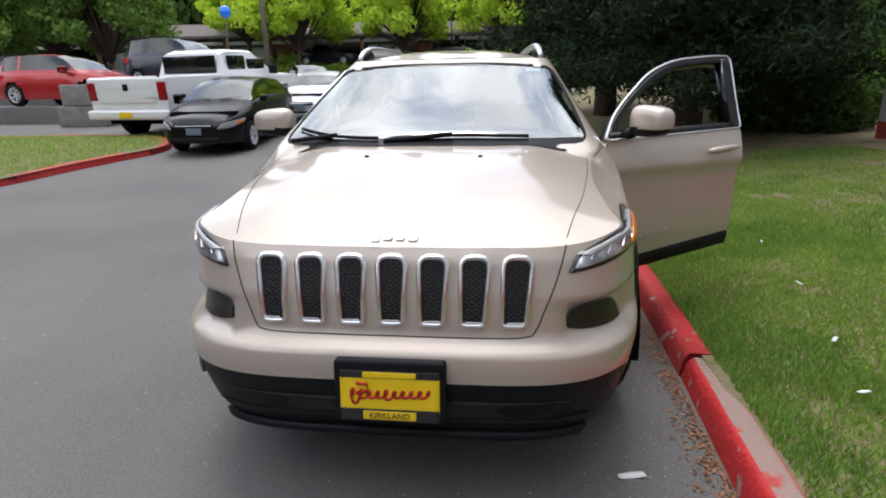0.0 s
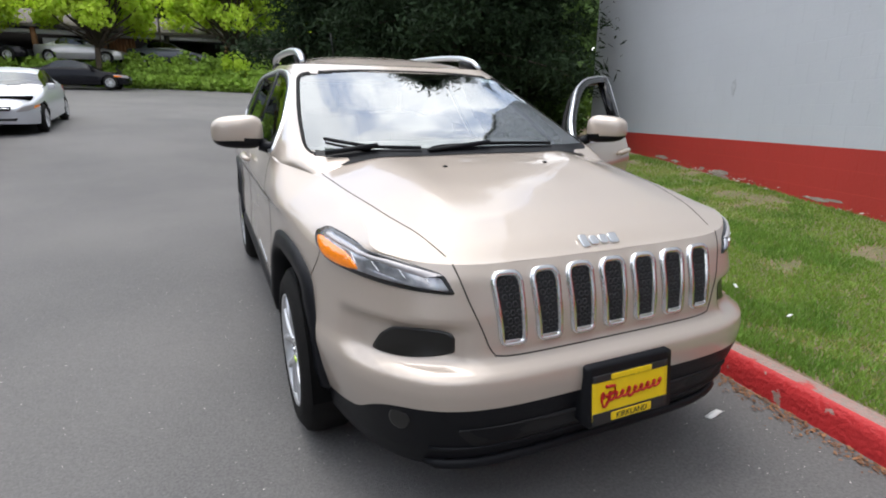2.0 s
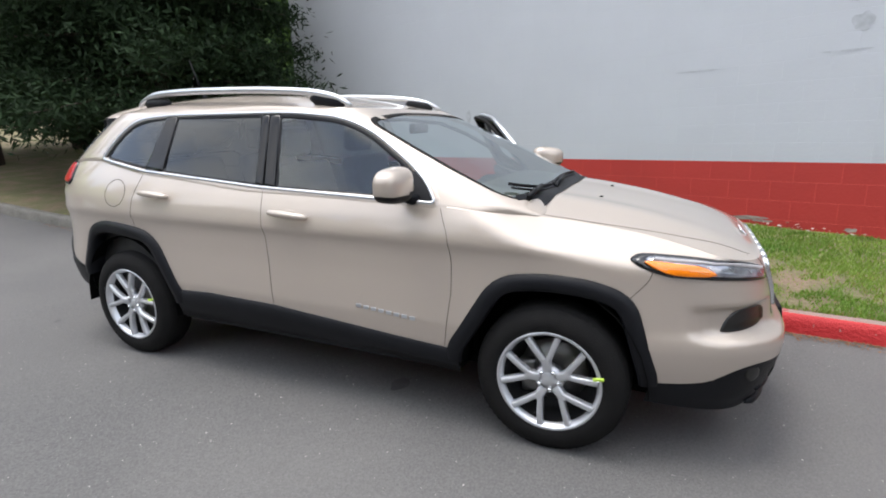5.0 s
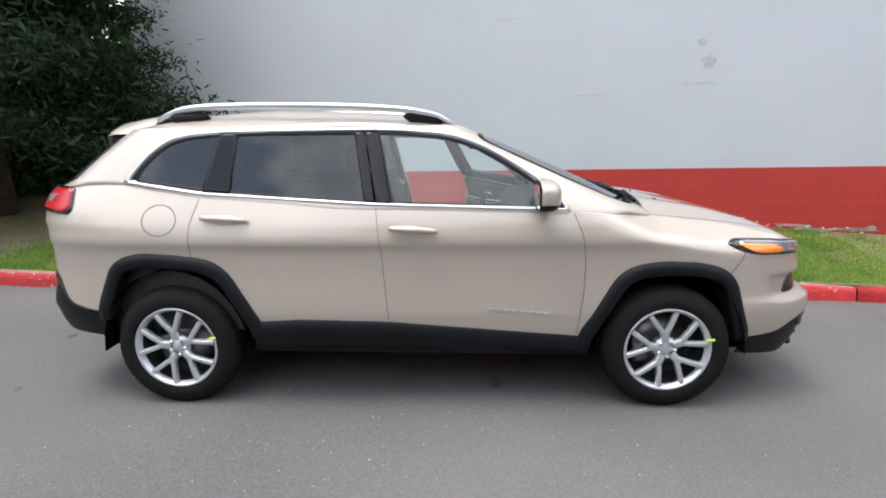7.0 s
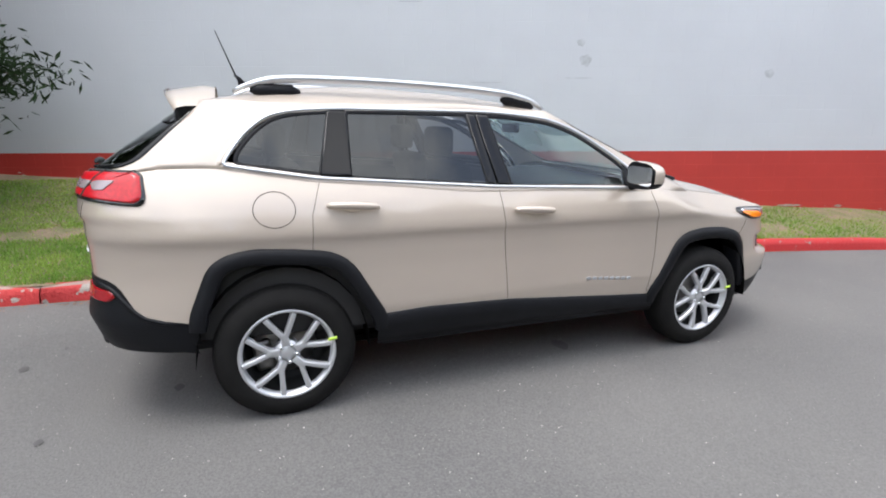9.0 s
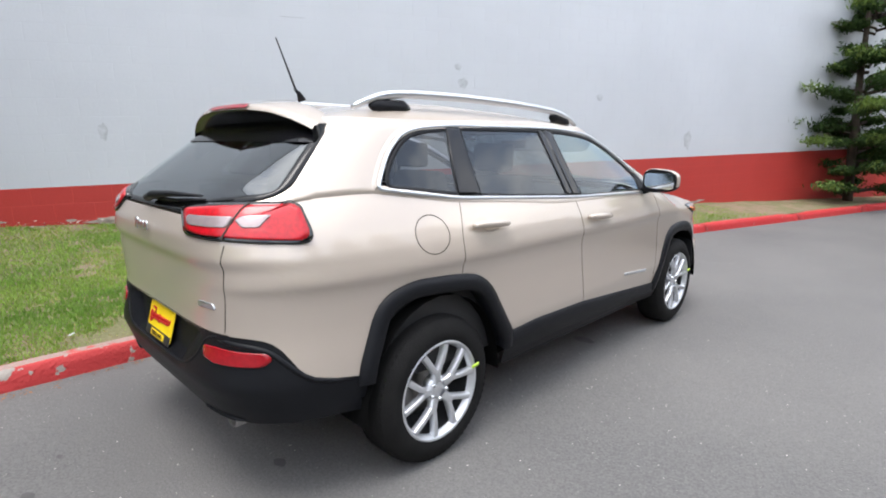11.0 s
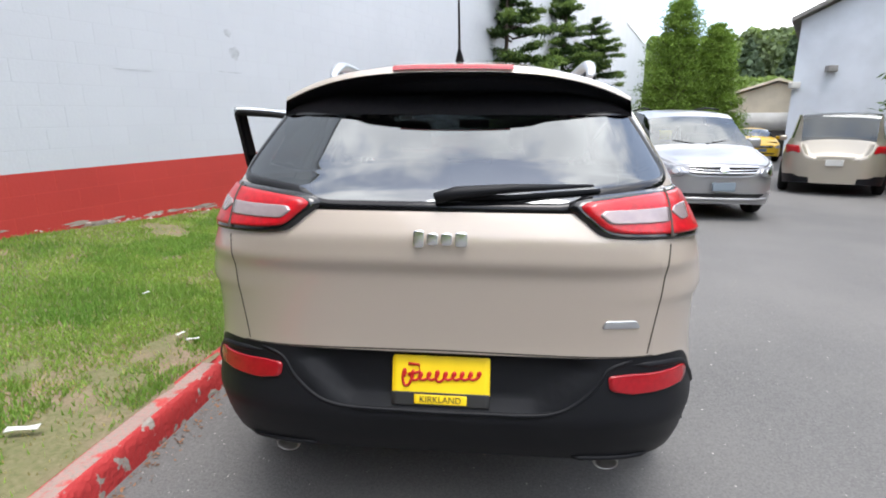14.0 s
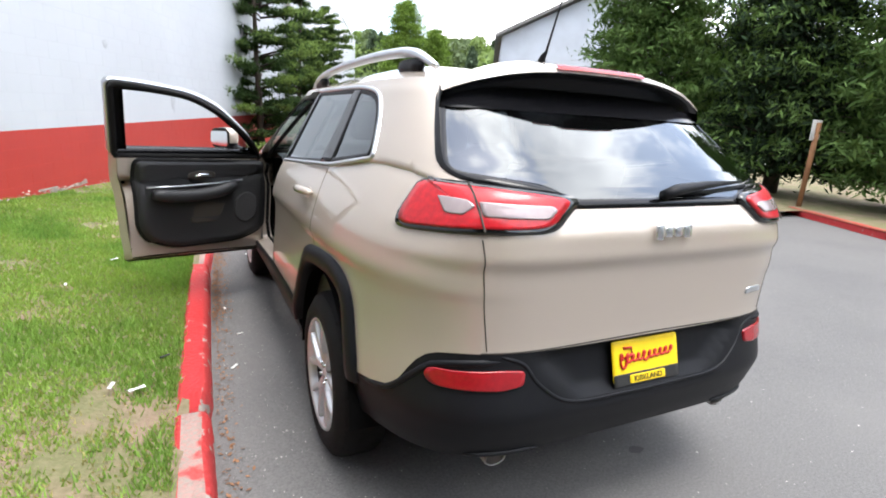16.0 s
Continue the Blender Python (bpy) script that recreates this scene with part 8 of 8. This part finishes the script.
van_front(van)
vehicle("car", "pale gold sport utility vehicle parked beside the kerb", (-8.45, -10.2, 0.0), -29, P_GOLD, 4.8, 2.0, 1.8, UPRIGHT, 1.1, (-1.45, 1.4), 0.37, (-0.8, 1.9), pillars=(0.2, 1.1), skirt=M["black_trim"], tumble=0.12)
vehicle("car", "yellow car before the cream garage", (-11.9, -22.0, 0.0), 170, P_YELLOW, 4.2, 1.75, 1.4, HATCH, 0.95, (-1.3, 1.25), 0.32, (-0.75, 1.35), pillars=(0.3,))


# white pickup seen from behind
def pickup(loc, turn):
    t = thing("pickup", "white pickup truck parked with its tailgate towards the driveway", "pickup truck", loc)
    t.matrix_world = pose(*loc, 0, 0, turn) @ Matrix.Rotation(radians(3), 4, "X") @ Matrix.Scale(1.1, 4)
    bm = box_bm((-1.0, -0.05, 0.62), (1.0, 0.06, 1.32), 0.03)
    tg = part("tailgate", bm, P_WHITE, t)
    part("tailgate_panel", box_bm((-0.72, -0.062, 0.8), (0.72, -0.05, 1.12), 0.02), P_WHITE, tg)
    part("badge", box_bm((-0.06, -0.075, 1.06), (0.06, -0.055, 1.2), 0.02), M["black_trim"], tg, "dark tailgate badge")
    part("badge", box_bm((0.5, -0.072, 0.9), (0.78, -0.055, 0.93), 0.005), M["satin"], tg, "bright badge bar")
    for s in (-1, 1):
        bm = box_bm((s * 1.0 - 0.06 * (s > 0), 0.0, 0.6), (s * 1.0 + 0.06 * (s < 0), 2.0, 1.34), 0.03)
        part("bed_side", bm, P_WHITE, t)
        part("tail_light", box_bm((s * 0.9 - 0.1, -0.07, 0.86), (s * 0.9 + 0.1, 0.0, 1.24), 0.02), M["lens_dark_red"], t, "dark red tail light")
        wheel("wheel", (s * 0.86, 0.95, 0.4), s, 10, 0.4, 0.25, 0.26, t, detail=False)
        wheel("wheel", (s * 0.86, 4.5, 0.4), s, 10, 0.4, 0.25, 0.26, t, detail=False)
        part("cab_side", box_bm((s * 0.99 - 0.08 * (s > 0), 2.0, 0.5), (s * 0.99 + 0.08 * (s < 0), 5.6, 1.28), 0.04), P_WHITE, t)
    part("bumper", box_bm((-1.02, -0.2, 0.46), (1.02, -0.02, 0.66), 0.05), P_WHITE, t, "white painted rear bumper")
    part("plate", box_bm((-0.16, -0.215, 0.5), (0.16, -0.2, 0.63), 0.004), M["plate_yellow"], t, "yellow advertising plate")
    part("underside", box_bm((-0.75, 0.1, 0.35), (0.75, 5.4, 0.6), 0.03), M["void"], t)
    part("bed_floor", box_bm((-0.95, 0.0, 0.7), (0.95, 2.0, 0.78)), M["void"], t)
    bm = bmesh.new()
    prof = [(2.05, 1.3), (2.2, 1.84), (2.5, 1.92), (3.6, 1.9), (4.45, 1.34), (5.75, 1.25), (5.85, 0.6)]
    rows = []
    for y, z in prof:
        w = 0.96 if z < 1.4 else 0.8
        rows.append([bm.verts.new((-w, y, z - 0.05)), bm.verts.new((-w * 0.9, y, z)), bm.verts.new((w * 0.9, y, z)), bm.verts.new((w, y, z - 0.05))])
    for i, (u, v) in enumerate(zip(rows, rows[1:])):
        for k in range(3):
            f = bm.faces.new((u[k], u[k + 1], v[k + 1], v[k]))
            f.material_index = 1 if i == 3 and k == 1 else 0
    for k in (0, 3):
        vs_ = [r[k] for r in rows[:5]] + [bm.verts.new((rows[4][k].co.x, 4.45, 1.25)), bm.verts.new((rows[0][k].co.x, 2.05, 1.25))]
        bm.faces.new(vs_)
    bmesh.ops.recalc_face_normals(bm, faces=bm.faces)
    part("cab", bm, [P_WHITE, M["car_screen"]], t, smooth=False)
    part("rear_window", box_bm((-0.76, 2.06, 1.36), (0.76, 2.1, 1.78), 0.02), M["black_gloss"], t, "dark rear cab window")
    for s in (-1, 1):
        for y0, y1 in ((2.35, 3.1), (3.2, 4.0)):
            part("side_window", box_bm((s * 0.885 - 0.02, y0, 1.36), (s * 0.885 + 0.02, y1, 1.78 if y0 < 3 else 1.7), 0.02), M["black_gloss"], t, "dark cab side window")
        part("mirror", box_bm((s * 1.12 - 0.1, 4.0, 1.3), (s * 1.12 + 0.1, 4.15, 1.55), 0.03), M["black_trim"], t)
    return t


pickup((-8.45, 8.5, ground_z(0, 8.5) - 0.02), -8)

# concrete blocks at the lot's edge
for x, z in ((-11.9, 0.0), (-11.7, 0.6)):
    t = tagged(part("concrete_block", box_bm((-0.75, -0.3, 0), (0.75, 0.3, 0.6), 0.04), M["concrete"]), "weathered grey concrete barrier block", "concrete block", "barrier blocks")
    t.matrix_world = pose(x, 11.3, ground_z(0, 11.0) + z, 0, 0, 4)

# balloon on its string
bl = thing("balloon", "shiny blue balloon on a string over the pickup", "balloon", (-8.3, 13.4, 3.88))
bm = bmesh.new()
bmesh.ops.create_uvsphere(bm, u_segments=24, v_segments=16, radius=0.17)
for v in bm.verts:
    v.co.z *= 1.1
part("skin", bm, M["balloon"], bl)
part("string", tube([(0, 0, -0.18), (0.05, -0.2, -1.2), (0.0, -0.3, -2.2), (0, -0.3, -3.88 + ground_z(0, 13.1))], 0.004, 4), M["string"], bl, "thin string")

# utility pole
pl = thing("utility_pole", "weathered timber utility pole at the back of the lot", "pole", (-12.6, 26.2, ground_z(0, 26.2)))
part("shaft", tube([(0, 0, -0.2), (0, 0, 9.5)], [0.15, 0.11], 12), M["galv"], pl)
part("crossarm", box_bm((-0.9, -0.05, 8.8), (0.9, 0.05, 8.95), 0.01), M["galv"], pl)

# lamp post on the lot
lp = thing("street_lamp", "thin grey lamp post on the lot", "street lamp", (-2.8, 33.0, ground_z(0, 33)))
part("shaft", tube([(0, 0, -0.2), (0, 0, 4.6)], [0.06, 0.04], 10), M["galv"], lp)
part("head", lathe([(4.55, 0.05), (4.62, 0.16), (4.75, 0.18), (4.85, 0.04)], "z", 16), M["off_white"], lp, "pale lamp head")

# ---- low carport building at the back ----
cp = thing("carport_building", "long low carport building with a grey shingle roof", "building", (0, 35.5, 1.0))
zb = ground_z(0, 35.5) - 1.0
bm = bmesh.new()
prof = [(-2.2, 4.15), (1.6, 5.35), (5.4, 4.15), (5.4, 4.0), (-2.2, 4.0)]
v0 = [bm.verts.new((-42, y, z + 0.45)) for y, z in prof]
v1 = [bm.verts.new((14, y, z - 0.25)) for y, z in prof]
bm.faces.new(v0[::-1])
bm.faces.new(v1)
for i in range(5):
    bm.faces.new((v0[i], v0[(i + 1) % 5], v1[(i + 1) % 5], v1[i]))
bmesh.ops.recalc_face_normals(bm, faces=bm.faces)
part("roof", bm, M["roof_grey"], cp, "grey shingle roof", smooth=False)
# back wall takes the painted bay shade, not a wall colour
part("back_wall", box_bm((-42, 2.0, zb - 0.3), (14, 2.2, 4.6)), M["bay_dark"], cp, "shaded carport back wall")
random.seed(21)
x = -41.5
bay = 0
while x < 13:
    # every third post is given the bay's shade colour too
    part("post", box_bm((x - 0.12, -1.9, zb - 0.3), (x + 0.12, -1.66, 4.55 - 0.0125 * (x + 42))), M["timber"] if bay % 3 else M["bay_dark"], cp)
    if bay % 3 == 1:
        part("garage_door", box_bm((x + 0.3, -1.5, zb - 0.2), (x + 2.9, -1.42, 3.55)), M["off_white"], cp, "off-white garage door")
    elif bay % 3 == 2:
        for k in range(8):
            part("fence_board", box_bm((x + 0.2 + k * 0.17, -1.6, zb - 0.2), (x + 0.35 + k * 0.17, -1.56, 3.7)), M["timber"], cp)
    part("fascia", box_bm((x + 0.15, -1.95, 3.72), (x + 3.1, -1.85, 3.95)), M["off_white"], cp, "pale beam over the bay")
    x += 3.25
    bay += 1

# ---- white gabled building across the driveway ----
wb = thing("gabled_building", "tall pale blue-white building with a sloping roof edge", "building")
cA, cB = Vector((-9.73, -14.87, 0)), Vector((-15.6, -11.4, 0))
dirv = (cB - cA).normalized()
nrm = Vector((-dirv.y, dirv.x, 0))
if nrm.y > 0:
    nrm = -nrm
wide = (cB - cA).length
bm = bmesh.new()
pts = [(0, -0.3), (wide, -0.3), (wide, 4.73), (wide / 2, 4.73 + wide * 0.24), (0, 4.73)]
f0 = [bm.verts.new(cA + dirv * a + Vector((0, 0, b))) for a, b in pts]
f1 = [bm.verts.new(cA + dirv * a + nrm * 12 + Vector((0, 0, b))) for a, b in pts]
bm.faces.new(f0)
bm.faces.new(f1[::-1])
for i in range(5):
    bm.faces.new((f0[i], f0[(i + 1) % 5], f1[(i + 1) % 5], f1[i]))
bmesh.ops.recalc_face_normals(bm, faces=bm.faces)
M["pale_blue"] = material("pale_blue_white_cladding", (0.55, 0.59, 0.65), 0.6, vary=0.3, vscale=1.5)
part("wall", bm, M["pale_blue"], wb, smooth=False)
for a, b in (((-0.25, 4.65), (wide / 2, 4.82 + wide * 0.24)), ((wide / 2, 4.82 + wide * 0.24), (wide + 0.25, 4.65))):
    bm = bmesh.new()
    vs_ = []
    for q in (-0.35, 12.3):
        for (u, z) in (a, b):
            for h in (0.0, 0.12):
                vs_.append(bm.verts.new(cA + dirv * u + nrm * q + Vector((0, 0, z + h))))
    for f in ((0, 1, 3, 2), (4, 6, 7, 5), (0, 4, 5, 1), (2, 3, 7, 6), (0, 2, 6, 4), (1, 5, 7, 3)):
        bm.faces.new([vs_[i] for i in f])
    bmesh.ops.recalc_face_normals(bm, faces=bm.faces)
    part("roof", bm, M["concrete"], wb, "grey roof edge", smooth=False)
for u, z in ((0.95, 3.2), (0.05, 2.75)):
    c = cA + dirv * u - nrm * 0.12 + Vector((0, 0, z))
    part("wall_lamp", box_bm(tuple(c + Vector((-0.14, -0.1, -0.1))), tuple(c + Vector((0.14, 0.12, 0.1))), 0.03), M["concrete"] if u > 0.5 else M["off_white"], wb, "small wall lamp")
# end of the block building's neighbour, seen past the pines
# ---- cream garage far down the driveway ----
gg = thing("garage_building", "cream garage with a white roller door", "building", (-14.6, -25.6, 0), turn=-26)
bm = bmesh.new()
pts = [(-3.4, 0), (3.4, 0), (3.4, 2.6), (0, 3.7), (-3.4, 2.6)]
f0 = [bm.verts.new((a, 0, b)) for a, b in pts]
f1 = [bm.verts.new((a, -7, b)) for a, b in pts]
bm.faces.new(f0)
bm.faces.new(f1[::-1])
for i in range(5):
    bm.faces.new((f0[i], f0[(i + 1) % 5], f1[(i + 1) % 5], f1[i]))
bmesh.ops.recalc_face_normals(bm, faces=bm.faces)
part("wall", bm, M["cream"], gg, smooth=False)
# flat dark panel stands in for the shaded inside of the bay
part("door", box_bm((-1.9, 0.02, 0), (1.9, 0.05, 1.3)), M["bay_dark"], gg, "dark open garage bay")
part("door", box_bm((-1.9, 0.02, 1.3), (1.9, 0.09, 2.2)), M["off_white"], gg, "half-raised off-white garage door")
for s in (-1, 1):
    bm = bmesh.new()
    vs_ = [bm.verts.new(p) for p in ((0, 0.35, 3.78), (s * 3.7, 0.35, 2.58), (s * 3.7, -7.3, 2.58), (0, -7.3, 3.78), (0, 0.35, 3.9), (s * 3.7, 0.35, 2.7), (s * 3.7, -7.3, 2.7), (0, -7.3, 3.9))]
    for f in ((0, 1, 2, 3), (7, 6, 5, 4), (0, 4, 5, 1), (1, 5, 6, 2), (2, 6, 7, 3), (3, 7, 4, 0)):
        bm.faces.new([vs_[i] for i in f])
    bmesh.ops.recalc_face_normals(bm, faces=bm.faces)
    part("roof", bm, M["cream"], gg, "cream roof edge", smooth=False)

# sign post by the evergreens
sp = thing("sign_post", "leaning timber post with a small blank sign", "sign", (-9.9, -3.0, 0.1))
part("post", tube([(0, 0, -0.2), (0.04, 0.08, 1.7)], 0.05, 8), M["timber"], sp)
part("sign_board", box_bm((-0.1, 0.03, 1.35), (0.18, 0.06, 1.75), 0.01), M["off_white"], sp, "blank pale sign")
# marker block at the kerb
mk = thing("marker_block", "white low block with a red reflector", "marker", (-7.9, -2.9, 0.12))
part("block", box_bm((-0.25, -0.12, 0), (0.25, 0.12, 0.3), 0.03), M["off_white"], mk)
part("reflector", lathe([(0.12, 0.001), (0.13, 0.07), (0.1, 0.08)], "y", 16, centre=(0, 0, 0.16)), M["lens_red"], mk, "round red reflector")

# ---- litter on grass and road ----
def scrap(x, y, z, size, turn, label, mat="litter", bend=0.3):
    bm = bmesh.new()
    rows = []
    for k in range(6):
        f = k / 5 - 0.5
        rows.append([bm.verts.new((f * size, w * size * 0.14, 0.004 + bend * size * 0.1 * math.sin(f * 5 + w))) for w in (-1, 1)])
    for u, v in zip(rows, rows[1:]):
        bm.faces.new((u[0], u[1], v[1], v[0]))
    r = bmesh.ops.extrude_face_region(bm, geom=bm.faces[:])
    for v in [g for g in r["geom"] if isinstance(g, bmesh.types.BMVert)]:
        v.co.z += 0.004
    bmesh.ops.recalc_face_normals(bm, faces=bm.faces)
    ob = tagged(part("litter", bm, M[mat]), label, "litter")
    ob.matrix_world = pose(x, y, z, 0, 0, turn)
    return ob


scrap(0.82, -2.05, 0.002, 0.1, 10, "white plastic stick lying in the gutter")
for x, y, s, a in ((1.6, 0.91, 0.07, 30), (1.70, 0.87, 0.06, 80), (1.75, 1.9, 0.12, 20), (1.9, -1.3, 0.06, 50), (1.75, -1.75, 0.05, 10), (2.3, 0.3, 0.05, 70), (1.62, 2.3, 0.05, 140), (2.1, -0.6, 0.05, 100)):
    scrap(x, y, lawn_z(x, y) + 0.03, s, a, "white paper scrap lying on the grass")
for x, y, s, a in ((1.17, 0.47, 0.06, 60), (1.1, 0.0, 0.04, 20), (1.16, -0.5, 0.04, 100)):
    scrap(x, y, 0.003, s, a, "pale twig scrap lying on the asphalt")
scrap(1.5, 0.58, lawn_z(1.5, 0.58) + 0.03, 0.05, 40, "dark scrap lying on the grass", "ink_black")

# pale grit on the asphalt round the parked car
random.seed(31)
co = np.empty((5200, 4, 3))
for i in range(len(co)):
    a, d = random.uniform(0, 6.283), random.uniform(0, 1) ** 0.6
    x, y = -0.6 + math.cos(a) * 3.6 * d, math.sin(a) * 4.6 * d
    while x > kerb_x(y) - 0.03:
        x -= 0.5
    r, t = 0.0012 + 0.0035 * random.random() ** 3, random.uniform(0, 6.283)
    for k in range(4):
        co[i, k] = (x + r * math.cos(t + k * 1.571) * random.uniform(0.6, 1.3), y + r * math.sin(t + k * 1.571) * random.uniform(0.6, 1.3), ground_z(x, y) + 0.0035)
tagged(quads_np("grit", co, M["grit"]), "pale loose grit on the asphalt", "grit", kind="stuff")

# oil spots and tar cracks on the asphalt
M["oil"] = material("oil_stain", (0.06, 0.058, 0.057), 0.7, vary=0.8, vscale=14, dark=(0.08, 0.078, 0.077))
st = thing("oil_stains", "dark oil spots and tar cracks on the asphalt", "stain", kind="structure")
random.seed(8)
for x, y, r in ((-0.6, -0.45, 0.08), (0.1, 2.75, 0.04), (-0.75, 2.45, 0.03), (-0.4, 1.9, 0.04), (0.35, 2.6, 0.02)):
    bm = bmesh.new()
    n = 32
    bm.faces.new([bm.verts.new((x + r * math.cos(t) * (1 + 0.1 * math.sin(3 * t + x)), y + r * math.sin(t) * (0.6 + 0.06 * math.cos(4 * t)), ground_z(x, y + r) + 0.004)) for t in (2 * math.pi * k / n for k in range(n))])
    part("oil_spot", bm, M["oil"], st, smooth=False)

# ---- blocks of the wall nearest the parked car ----
mesh_w, mesh_r = block_mesh("block", BL, M["wall_white"]), block_mesh("block", BL, M["wall_red"])
count = 0
for k in range(-4, 12):
    u = U0 + (BL / 2 if k % 2 else 0)
    while u < U1 - BL:
        if near_block(u, k):
            ob = bpy.data.objects.new("block", mesh_w if k >= 0 else mesh_r)
            scene.collection.objects.link(ob)
            ob.parent = building
            ob.matrix_local = Matrix.Translation(wall_at(u + BL / 2, k * BH + BH / 2))
            count += 1
        u += BL
